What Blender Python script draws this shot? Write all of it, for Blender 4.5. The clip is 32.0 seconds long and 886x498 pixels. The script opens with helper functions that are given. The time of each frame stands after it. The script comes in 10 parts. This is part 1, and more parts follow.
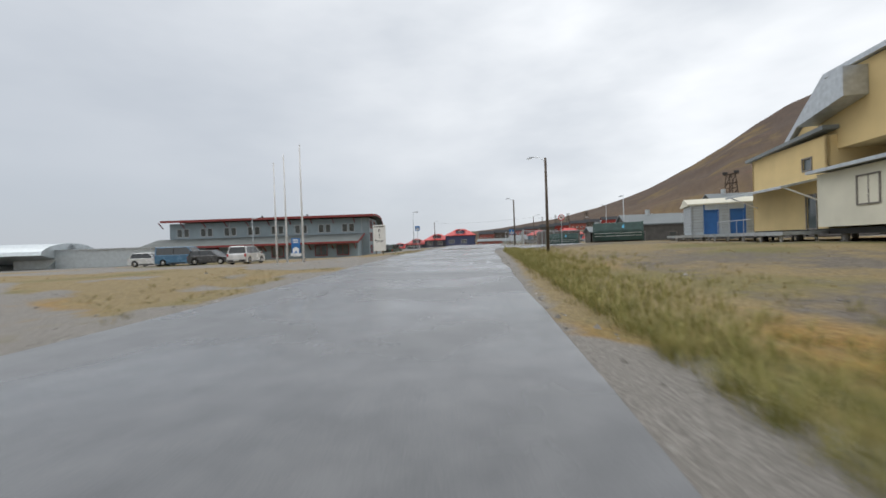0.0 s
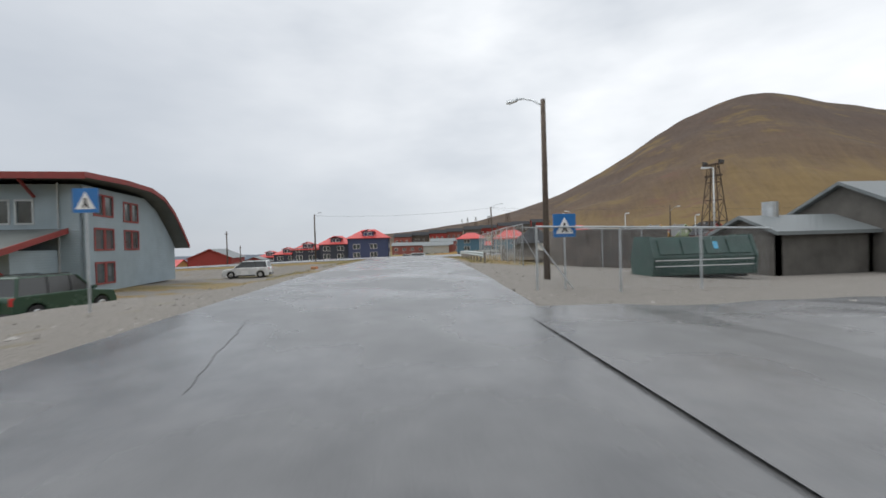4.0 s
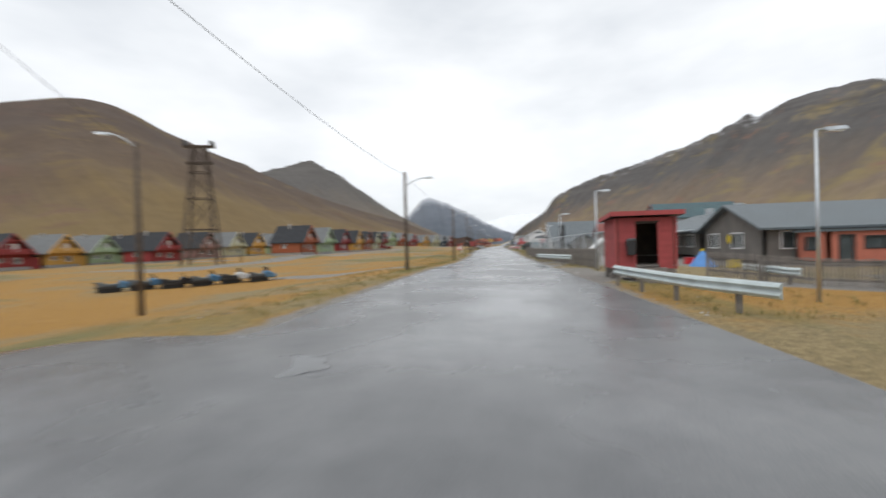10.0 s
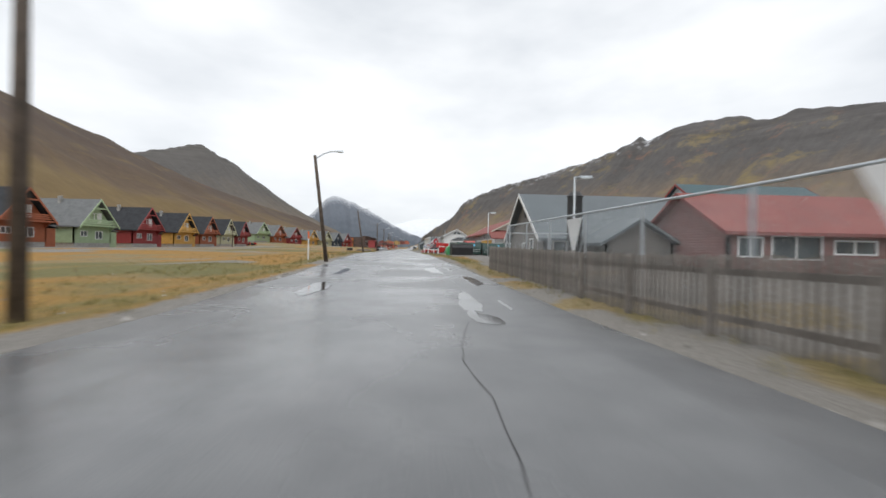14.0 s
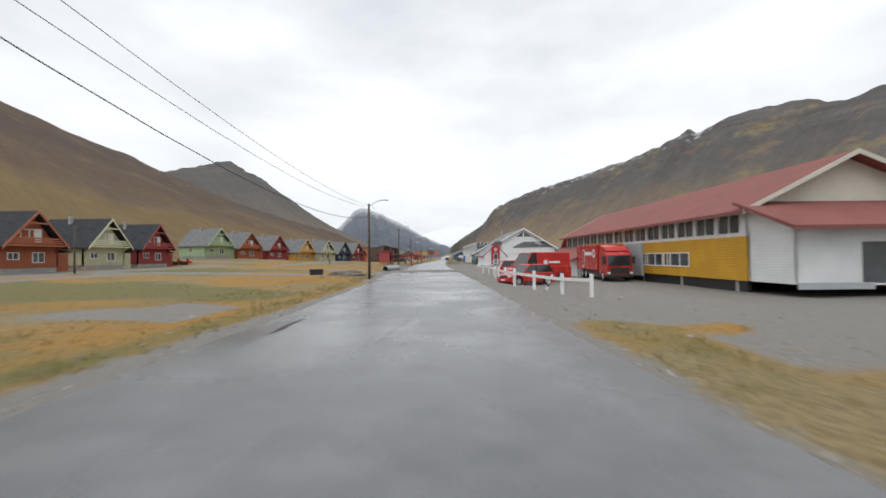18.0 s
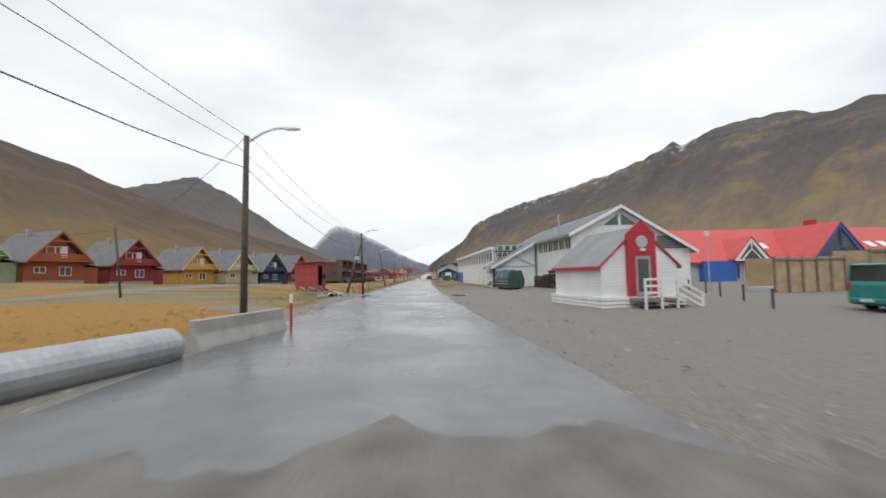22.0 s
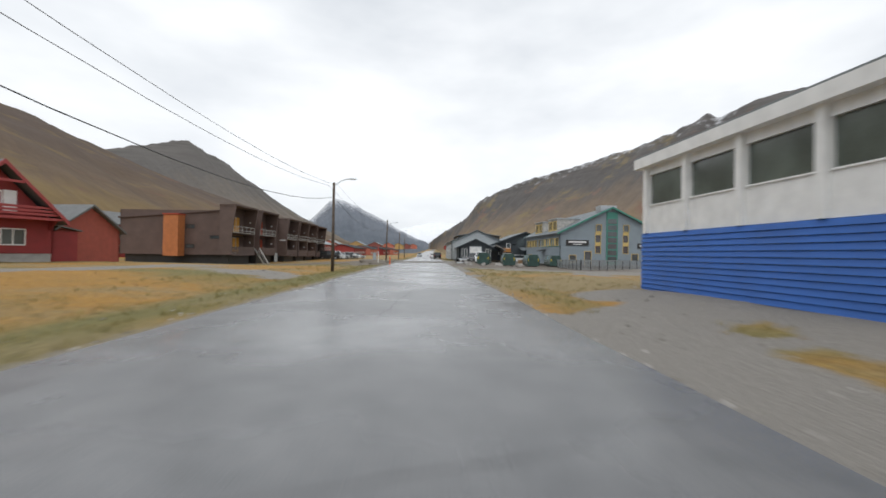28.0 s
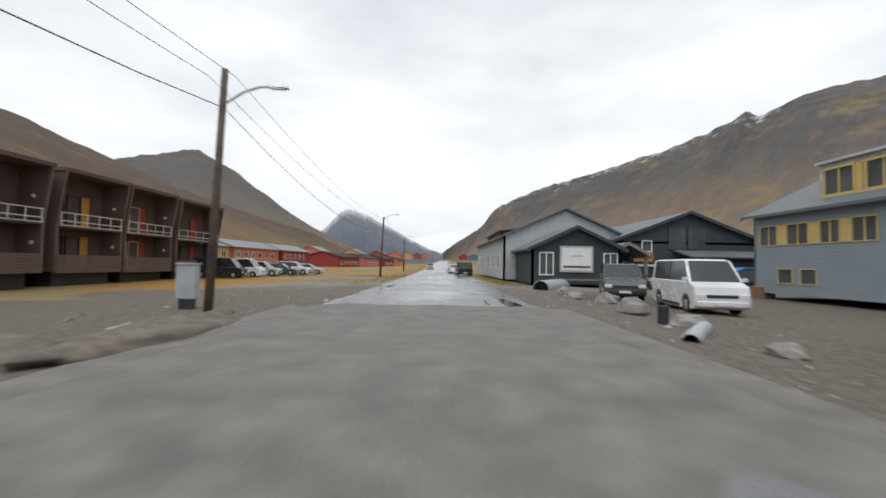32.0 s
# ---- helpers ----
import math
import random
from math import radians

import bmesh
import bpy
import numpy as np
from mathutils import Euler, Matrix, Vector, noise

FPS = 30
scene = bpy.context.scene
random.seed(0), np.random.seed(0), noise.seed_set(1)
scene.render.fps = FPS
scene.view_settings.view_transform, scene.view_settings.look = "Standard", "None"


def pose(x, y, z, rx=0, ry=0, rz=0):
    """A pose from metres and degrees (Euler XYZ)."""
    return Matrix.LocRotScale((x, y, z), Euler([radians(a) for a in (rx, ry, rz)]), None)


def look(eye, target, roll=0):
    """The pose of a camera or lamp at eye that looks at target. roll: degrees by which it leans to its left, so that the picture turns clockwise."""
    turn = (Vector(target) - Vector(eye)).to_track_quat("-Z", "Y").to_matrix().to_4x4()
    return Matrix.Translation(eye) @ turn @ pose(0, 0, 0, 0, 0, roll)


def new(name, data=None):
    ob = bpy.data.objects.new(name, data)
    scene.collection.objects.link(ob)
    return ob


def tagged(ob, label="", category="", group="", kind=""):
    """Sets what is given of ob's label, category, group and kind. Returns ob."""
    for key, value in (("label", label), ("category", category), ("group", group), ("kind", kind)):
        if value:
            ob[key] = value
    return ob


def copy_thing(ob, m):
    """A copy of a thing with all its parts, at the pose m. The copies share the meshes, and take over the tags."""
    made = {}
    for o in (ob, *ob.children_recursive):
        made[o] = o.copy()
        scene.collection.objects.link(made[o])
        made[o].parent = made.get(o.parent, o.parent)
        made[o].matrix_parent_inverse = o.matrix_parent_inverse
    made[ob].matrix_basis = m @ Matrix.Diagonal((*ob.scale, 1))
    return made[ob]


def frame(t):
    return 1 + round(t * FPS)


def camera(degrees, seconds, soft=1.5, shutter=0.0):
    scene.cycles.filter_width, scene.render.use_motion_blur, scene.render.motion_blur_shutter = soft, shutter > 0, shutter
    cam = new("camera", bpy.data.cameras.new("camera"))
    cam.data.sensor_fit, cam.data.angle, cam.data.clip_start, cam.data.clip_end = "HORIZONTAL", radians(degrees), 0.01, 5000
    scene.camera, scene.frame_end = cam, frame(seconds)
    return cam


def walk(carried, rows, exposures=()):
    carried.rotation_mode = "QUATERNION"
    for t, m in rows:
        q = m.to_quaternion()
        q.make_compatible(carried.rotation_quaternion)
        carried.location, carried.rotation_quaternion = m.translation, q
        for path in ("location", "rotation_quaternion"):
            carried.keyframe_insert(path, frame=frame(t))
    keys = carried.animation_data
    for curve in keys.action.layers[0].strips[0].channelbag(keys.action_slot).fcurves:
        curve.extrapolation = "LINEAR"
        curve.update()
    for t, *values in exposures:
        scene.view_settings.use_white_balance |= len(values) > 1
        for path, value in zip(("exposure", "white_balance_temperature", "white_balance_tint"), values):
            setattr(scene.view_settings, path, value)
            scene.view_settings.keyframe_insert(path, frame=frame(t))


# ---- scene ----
# ---- camera ----
cam = camera(91.5, 32.0, soft=1.6, shutter=0.35)
PATH = [
    (0, look((114.258, -7.961, 0.859), (112.271, -8.188, 0.836), -2.0)),
    (0.5, look((108.787, -8.856, 0.939), (106.792, -8.997, 0.925), -2.4)),
    (1, look((102.485, -9.646, 1.023), (100.486, -9.693, 0.981), -2.6)),
    (1.5, look((95.917, -10.023, 1.096), (93.917, -10.024, 1.093), -1.5)),
    (2, look((88.446, -10.096, 1.379), (86.448, -10.004, 1.380), -1.3)),
    (2.5, look((81.383, -10.040, 1.456), (79.386, -9.927, 1.444), -1.3)),
    (3, look((74.742, -9.829, 1.570), (72.748, -9.675, 1.526), -1.0)),
    (3.5, look((69.160, -9.851, 1.669), (67.167, -9.681, 1.646), -1.5)),
    (5.5, look((44.594, -9.947, 2.127), (42.602, -9.775, 2.094), -2.0)),
    (6, look((37.551, -9.551, 2.097), (35.563, -9.339, 2.056), -1.4)),
    (6.5, look((31.400, -9.455, 2.159), (29.409, -9.270, 2.127), -1.2)),
    (7, look((25.368, -9.384, 2.053), (23.380, -9.168, 2.038), -1.4)),
    (7.5, look((20.942, -8.970, 1.870), (18.955, -8.739, 1.865), -0.9)),
    (8, look((16.657, -8.450, 1.877), (14.701, -8.036, 1.825), -3.1)),
    (8.5, look((13.799, -7.878, 1.877), (11.962, -7.093, 1.784), -4.3)),
    (9, look((10.814, -6.242, 1.760), (9.372, -4.867, 1.588), -3.8)),
    (9.5, look((6.937, -2.376, 1.750), (5.930, -0.650, 1.673), -1.0)),
    (10, look((5.700, 2.600, 1.900), (5.387, 4.575, 1.883), -1.6)),
    (10.5, look((5.368, 7.647, 1.946), (5.591, 9.634, 1.931), 2.3)),
    (11, look((5.156, 12.798, 1.915), (5.312, 14.792, 1.900), 2.6)),
    (11.5, look((5.079, 17.930, 1.918), (5.211, 19.926, 1.924), 0.5)),
    (12, look((5.041, 24.118, 2.054), (5.257, 26.106, 2.055), 1.5)),
    (12.5, look((5.211, 30.154, 1.971), (5.365, 32.148, 1.958), 1.4)),
    (13, look((4.926, 37.812, 1.698), (5.078, 39.806, 1.689), 1.4)),
    (13.5, look((4.702, 44.302, 1.524), (4.778, 46.300, 1.507), 1.3)),
    (14, look((4.294, 52.142, 1.234), (4.410, 54.139, 1.229), 1.0)),
    (14.5, look((4.440, 60.009, 1.083), (4.514, 62.008, 1.082), 1.4)),
    (16.5, look((2.896, 93.211, 2.272), (3.014, 95.207, 2.286), 0.2)),
    (17, look((2.587, 101.388, 2.171), (2.653, 103.387, 2.205), -0.0)),
    (17.5, look((2.378, 108.782, 1.841), (2.369, 110.782, 1.846), 1.1)),
    (18, look((1.448, 116.473, 2.003), (1.432, 118.473, 2.041), -0.6)),
    (18.5, look((1.284, 123.433, 1.868), (1.290, 125.433, 1.891), -0.1)),
    (19, look((1.065, 131.059, 1.765), (1.053, 133.059, 1.794), 0.1)),
    (19.5, look((0.846, 138.312, 1.470), (0.939, 140.309, 1.537), 0.4)),
    (20, look((0.572, 146.329, 1.604), (0.647, 148.326, 1.691), -1.9)),
    (20.5, look((0.056, 152.941, 1.901), (0.154, 154.938, 1.957), -0.2)),
    (21, look((-0.076, 159.673, 1.971), (0.062, 161.668, 2.002), -0.8)),
    (21.5, look((-0.156, 166.014, 1.797), (-0.015, 168.007, 1.882), -1.2)),
    (22, look((-0.334, 172.428, 1.880), (-0.248, 174.422, 2.001), -1.2)),
    (22.5, look((-0.439, 178.681, 1.795), (-0.353, 180.679, 1.837), -0.4)),
    (23, look((-0.625, 185.849, 1.703), (-0.578, 187.848, 1.750), 0.8)),
    (23.5, look((-0.790, 192.608, 1.753), (-0.618, 194.600, 1.796), -1.3)),
    (24, look((-0.875, 199.668, 1.743), (-0.781, 201.665, 1.793), 0.2)),
    (24.5, look((-1.100, 206.096, 1.616), (-0.950, 208.090, 1.650), 0.2)),
    (25, look((-1.667, 212.323, 1.457), (-1.523, 214.316, 1.544), -1.8)),
    (25.5, look((-1.474, 219.336, 1.664), (-1.349, 221.331, 1.736), -0.3)),
    (27.5, look((-1.676, 249.274, 1.436), (-1.603, 251.272, 1.476), 0.6)),
    (28, look((-1.795, 258.196, 1.445), (-1.708, 260.194, 1.466), 0.9)),
    (28.5, look((-1.879, 266.636, 1.373), (-1.789, 268.633, 1.430), -0.3)),
    (29, look((-2.009, 275.314, 1.530), (-1.916, 277.310, 1.605), -0.9)),
    (29.5, look((-2.149, 282.685, 1.745), (-2.083, 284.683, 1.813), 2.1)),
    (30, look((-2.107, 290.304, 1.567), (-2.051, 292.303, 1.614), 1.9)),
    (30.5, look((-1.899, 297.300, 1.479), (-1.851, 299.299, 1.511), 1.4)),
    (31, look((-1.953, 304.373, 1.543), (-1.935, 306.372, 1.596), 0.4)),
    (31.5, look((-1.892, 310.591, 1.472), (-1.880, 312.591, 1.475), 1.0)),
    (32, look((-1.838, 317.322, 1.463), (-1.810, 319.321, 1.533), 1.0)),
]
walk(cam, PATH)

# ---- sky and sun ----
world = bpy.data.worlds.new("overcast_sky")
scene.world = world
world.use_nodes = True
wn, wl = world.node_tree.nodes, world.node_tree.links
wn.clear()
w_out = wn.new("ShaderNodeOutputWorld")
w_bg = wn.new("ShaderNodeBackground")
w_sky = wn.new("ShaderNodeTexSky")
w_sky.sky_type, w_sky.sun_disc = "NISHITA", False
w_sky.sun_elevation, w_sky.sun_rotation = radians(64), radians(205)
w_co = wn.new("ShaderNodeTexCoord")
w_map = wn.new("ShaderNodeMapping")
w_map.inputs["Scale"].default_value = (1.0, 1.0, 2.6)
w_n = wn.new("ShaderNodeTexNoise")
w_n.inputs["Scale"].default_value, w_n.inputs["Detail"].default_value = 1.7, 5.0
w_n.inputs["Roughness"].default_value = 0.5
w_ramp = wn.new("ShaderNodeValToRGB")
w_ramp.color_ramp.elements[0].position, w_ramp.color_ramp.elements[0].color = 0.34, (0.58, 0.615, 0.66, 1)
w_ramp.color_ramp.elements[1].position, w_ramp.color_ramp.elements[1].color = 0.64, (0.90, 0.92, 0.94, 1)
# heavier cloud out over the fjord, towards -y and low down
w_sep = wn.new("ShaderNodeSeparateXYZ")
w_dir = wn.new("ShaderNodeVectorMath")
w_dir.operation, w_dir.inputs[1].default_value = "DOT_PRODUCT", (-0.50, -0.85, -0.75)
w_fj = wn.new("ShaderNodeMapRange")
w_fj.inputs["From Min"].default_value, w_fj.inputs["From Max"].default_value = 0.0, 0.95
w_fj.inputs["To Min"].default_value, w_fj.inputs["To Max"].default_value = 0.0, 0.95
w_mul = wn.new("ShaderNodeMix")
w_mul.data_type = "RGBA"
w_mul.inputs[7].default_value = (0.40, 0.435, 0.485, 1)
w_mix = wn.new("ShaderNodeMix")
w_mix.data_type = "RGBA"
w_mix.inputs[0].default_value = 0.06
wl.new(w_co.outputs["Generated"], w_map.inputs["Vector"])
wl.new(w_map.outputs[0], w_n.inputs["Vector"])
wl.new(w_n.outputs["Fac"], w_ramp.inputs[0])
wl.new(w_co.outputs["Generated"], w_dir.inputs[0])
wl.new(w_dir.outputs["Value"], w_fj.inputs["Value"])
wl.new(w_fj.outputs[0], w_mul.inputs[0])
wl.new(w_ramp.outputs[0], w_mul.inputs[6])
wl.new(w_mul.outputs[2], w_mix.inputs[6])
w_dim = wn.new("ShaderNodeVectorMath")
w_dim.operation = "SCALE"
w_dim.inputs["Scale"].default_value = 0.10
wl.new(w_sky.outputs[0], w_dim.inputs[0])
wl.new(w_dim.outputs[0], w_mix.inputs[7])
wl.new(w_mix.outputs[2], w_bg.inputs["Color"])
w_bg.inputs["Strength"].default_value = 1.2
wl.new(w_bg.outputs[0], w_out.inputs[0])

sun = new("sun", bpy.data.lights.new("sun", "SUN"))
sun.data.energy, sun.data.angle, sun.data.color = 1.3, radians(60), (1.0, 0.98, 0.95)
sun.matrix_world = look((0, 0, 60), (12, 26, 0))

# ---- materials ----
MATS = {}


def mat(name, base, rough=0.7, metal=0.0, var=0.15, scale=2.0, bump=0.0, tint=None, fine=40.0, siding=0.0, across=False, spec=0.5, island=0.0):
    """A painted, worn or grained surface: colour varied at two scales, with a fine relief; siding: pitch of boards in metres."""
    if name in MATS:
        return MATS[name]
    m = bpy.data.materials.new(name)
    m.use_nodes = True
    n, l = m.node_tree.nodes, m.node_tree.links
    p = n["Principled BSDF"]
    p.inputs["Metallic"].default_value = metal
    p.inputs["Specular IOR Level"].default_value = spec
    co = n.new("ShaderNodeTexCoord")
    a, b = n.new("ShaderNodeTexNoise"), n.new("ShaderNodeTexNoise")
    a.inputs["Scale"].default_value, a.inputs["Detail"].default_value = scale, 5
    b.inputs["Scale"].default_value, b.inputs["Detail"].default_value = fine, 3
    l.new(co.outputs["Object"], a.inputs["Vector"])
    l.new(co.outputs["Object"], b.inputs["Vector"])
    s = n.new("ShaderNodeMath")
    s.operation = "MULTIPLY_ADD"
    s.inputs[1].default_value = 0.7
    l.new(a.outputs["Fac"], s.inputs[0])
    s2 = n.new("ShaderNodeMath")
    s2.operation, s2.inputs[1].default_value = "MULTIPLY", 0.3
    l.new(b.outputs["Fac"], s2.inputs[0])
    l.new(s2.outputs[0], s.inputs[2])
    r = n.new("ShaderNodeValToRGB")
    lo = [c * (1 - var) for c in base]
    hi = list(tint) if tint else [min(1, c * (1 + var)) for c in base]
    r.color_ramp.elements[0].position, r.color_ramp.elements[0].color = 0.36, (*lo, 1)
    r.color_ramp.elements[1].position, r.color_ramp.elements[1].color = 0.64, (*hi, 1)
    l.new(s.outputs[0], r.inputs[0])
    col = r.outputs[0]
    if island:
        oi, hv = n.new("ShaderNodeObjectInfo"), n.new("ShaderNodeHueSaturation")
        mr = n.new("ShaderNodeMapRange")
        mr.inputs["To Min"].default_value, mr.inputs["To Max"].default_value = 1 - island, 1 + island
        l.new(oi.outputs["Random"], mr.inputs["Value"])
        l.new(mr.outputs[0], hv.inputs["Value"])
        l.new(col, hv.inputs["Color"])
        col = hv.outputs[0]
    l.new(col, p.inputs["Base Color"])
    rr = n.new("ShaderNodeMapRange")
    rr.inputs["To Min"].default_value, rr.inputs["To Max"].default_value = max(0.02, rough - 0.12), min(1, rough + 0.12)
    l.new(a.outputs["Fac"], rr.inputs["Value"])
    l.new(rr.outputs[0], p.inputs["Roughness"])
    h = b.outputs["Fac"]
    strength, dist = bump, 0.01
    if siding:
        sep, mod = n.new("ShaderNodeSeparateXYZ"), n.new("ShaderNodeMath")
        l.new(co.outputs["Object"], sep.inputs[0])
        mod.operation, mod.inputs[1].default_value = "PINGPONG", siding / 2
        if across:
            add = n.new("ShaderNodeMath")
            l.new(sep.outputs[0], add.inputs[0])
            l.new(sep.outputs[1], add.inputs[1])
            l.new(add.outputs[0], mod.inputs[0])
        else:
            l.new(sep.outputs[2], mod.inputs[0])
        pw = n.new("ShaderNodeMapRange")
        pw.inputs["From Max"].default_value = siding * 0.12
        l.new(mod.outputs[0], pw.inputs["Value"])
        h, strength, dist = pw.outputs[0], 0.8, 0.012
    if strength:
        bp = n.new("ShaderNodeBump")
        bp.inputs["Strength"].default_value, bp.inputs["Distance"].default_value = strength, dist
        l.new(h, bp.inputs["Height"])
        l.new(bp.outputs[0], p.inputs["Normal"])
    MATS[name] = m
    return m


def glass(name="window_glass", base=(0.10, 0.12, 0.125)):
    m = mat(name, base, 0.14, var=0.4, scale=0.5, spec=1.0)
    m.node_tree.nodes["Principled BSDF"].inputs["Transmission Weight"].default_value = 0.15
    return m


# default pane base is lightened, putting some reflected sky into its colour
GLASS = glass()
CARGLASS = glass("car_glass", (0.02, 0.025, 0.025))
WHITE = mat("white_paint", (0.80, 0.80, 0.785), 0.55, var=0.08)
WHITE_S = mat("white_boarding", (0.79, 0.80, 0.79), 0.6, var=0.09, siding=0.15, scale=0.5)
GALV = mat("galvanised_steel", (0.50, 0.53, 0.55), 0.42, 0.7, var=0.15, scale=3)
DARKSTEEL = mat("dark_steel", (0.05, 0.05, 0.05), 0.5, 0.4)
POLE = mat("tarred_pole_timber", (0.095, 0.072, 0.055), 0.85, var=0.35, scale=4, bump=0.4)
TIMBER = mat("weathered_grey_timber", (0.20, 0.18, 0.16), 0.85, var=0.3, scale=3, bump=0.4, island=0.2)
RUBBER = mat("tyre_rubber", (0.02, 0.02, 0.02), 0.8)
CONCRETE = mat("grey_concrete", (0.36, 0.35, 0.33), 0.85, var=0.18, scale=2, bump=0.2)
GREENSTEEL = mat("dark_green_container_paint", (0.035, 0.075, 0.065), 0.42, var=0.25, scale=1.5)
REDROOF = mat("red_sheet_roof", (0.56, 0.075, 0.07), 0.5, var=0.12, scale=0.8, siding=0.4, across=True)
LAMPGLASS = mat("lamp_glass", (0.75, 0.76, 0.74), 0.2, var=0.05)

# ---- tools ----
class Geo:
    """Gathers faces for one mesh."""

    def __init__(self):
        self.v, self.f = [], []

    def add(self, verts, faces):
        k = len(self.v)
        self.v += [tuple(p) for p in verts]
        self.f += [tuple(k + i for i in f) for f in faces]
        return self

    def box(self, x0, y0, z0, x1, y1, z1):
        x0, x1, y0, y1, z0, z1 = min(x0, x1), max(x0, x1), min(y0, y1), max(y0, y1), min(z0, z1), max(z0, z1)
        return self.add([(x0, y0, z0), (x1, y0, z0), (x1, y1, z0), (x0, y1, z0), (x0, y0, z1), (x1, y0, z1), (x1, y1, z1), (x0, y1, z1)],
                        [(0, 3, 2, 1), (4, 5, 6, 7), (0, 1, 5, 4), (1, 2, 6, 5), (2, 3, 7, 6), (3, 0, 4, 7)])

    def prism(self, poly, a, b, axis="y"):
        """A polygon of (u, z) pushed from a to b along axis x or y (u is the other one); axis z: polygon of (x, y)."""
        put = {"y": lambda u, w, t: (u, t, w), "x": lambda u, w, t: (t, u, w), "z": lambda u, w, t: (u, w, t)}[axis]
        n = len(poly)
        vs = [put(u, w, a) for u, w in poly] + [put(u, w, b) for u, w in poly]
        fs = [tuple(range(n)), tuple(range(2 * n - 1, n - 1, -1))]
        fs += [(i, n + i, n + (i + 1) % n, (i + 1) % n) for i in range(n)]
        return self.add(vs, fs)

    def rod(self, p, q, r0, r1=None, n=8):
        r1 = r0 if r1 is None else r1
        p, q = Vector(p), Vector(q)
        d = (q - p).normalized()
        a = d.orthogonal().normalized()
        b = d.cross(a)
        vs = []
        for c, r in ((p, r0), (q, r1)):
            vs += [c + (a * math.cos(2 * math.pi * i / n) + b * math.sin(2 * math.pi * i / n)) * r for i in range(n)]
        fs = [tuple(range(n - 1, -1, -1)), tuple(range(n, 2 * n))]
        fs += [(i, (i + 1) % n, n + (i + 1) % n, n + i) for i in range(n)]
        return self.add(vs, fs)

    def bar(self, p, q, w, h):
        """A squared timber or rail from p to q, w wide and h high."""
        p, q = Vector(p), Vector(q)
        d = (q - p).normalized()
        side = Vector((0, 0, 1)).cross(d)
        side = side.normalized() if side.length > 1e-4 else Vector((1, 0, 0))
        up = d.cross(side)
        vs = [c + side * sx * w / 2 + up * sz * h / 2 for c in (p, q) for sx, sz in ((-1, -1), (1, -1), (1, 1), (-1, 1))]
        return self.add(vs, [(0, 1, 2, 3), (7, 6, 5, 4), (0, 4, 5, 1), (1, 5, 6, 2), (2, 6, 7, 3), (3, 7, 4, 0)])


def part(name, g, material, parent=None, label="", bevel=0.0, smooth=False):
    """Links what g holds as one mesh object under parent."""
    me = bpy.data.meshes.new(name)
    me.from_pydata(g.v, [], g.f)
    bm = bmesh.new()
    bm.from_mesh(me)
    bmesh.ops.recalc_face_normals(bm, faces=bm.faces)
    if bevel:
        bmesh.ops.bevel(bm, geom=list(bm.edges), offset=bevel, segments=1, affect="EDGES", clamp_overlap=True)
    bm.to_mesh(me)
    bm.free()
    if smooth:
        me.polygons.foreach_set("use_smooth", [True] * len(me.polygons))
    me.materials.append(material)
    ob = new(name, me)
    if parent:
        ob.parent = parent
    if label:
        ob["label"] = label
    return ob


def thing(name, label, category, group="", kind=""):
    return tagged(new(name), label, category, group, kind)


def put(ob, x, y, z=None, rz=0.0):
    ob.matrix_basis = pose(x, y, ground(x, y) if z is None else z, 0, 0, rz)
    return ob


def wall(g, p, q, z0, z1, holes=(), thick=0.2):
    """A wall from p to q (plan), its outer face to the right of the way from p to q; holes: (along, sill, width, height)."""
    p, q = Vector((*p, 0)), Vector((*q, 0))
    d = q - p
    length = d.length
    d.normalize()
    n = Vector((d.y, -d.x, 0))
    xs = sorted({0.0, length, *[h[0] for h in holes], *[h[0] + h[2] for h in holes]})
    zs = sorted({z0, z1, *[h[1] for h in holes], *[h[1] + h[3] for h in holes]})

    def inside(a, b):
        return any(h[0] - 1e-5 < a < h[0] + h[2] + 1e-5 and h[1] - 1e-5 < b < h[1] + h[3] + 1e-5 for h in holes)

    def pt(x, z, s):
        c = p + d * x - n * (thick * s)
        return (c.x, c.y, z)
    for i in range(len(xs) - 1):
        for k in range(len(zs) - 1):
            a, b, c, e = xs[i], xs[i + 1], zs[k], zs[k + 1]
            if inside((a + b) / 2, (c + e) / 2):
                continue
            for s in (0, 1):
                vs = [pt(a, c, s), pt(b, c, s), pt(b, e, s), pt(a, e, s)]
                g.add(vs, [(0, 1, 2, 3) if s == 0 else (3, 2, 1, 0)])
    for x, z, w, h in list(holes) + [(0, z0, length, z1 - z0)]:
        for (a, c), (b, e) in (((x, z), (x + w, z)), ((x + w, z), (x + w, z + h)), ((x + w, z + h), (x, z + h)), ((x, z + h), (x, z))):
            g.add([pt(a, c, 0), pt(b, e, 0), pt(b, e, 1), pt(a, c, 1)], [(0, 1, 2, 3)])
    return d, n


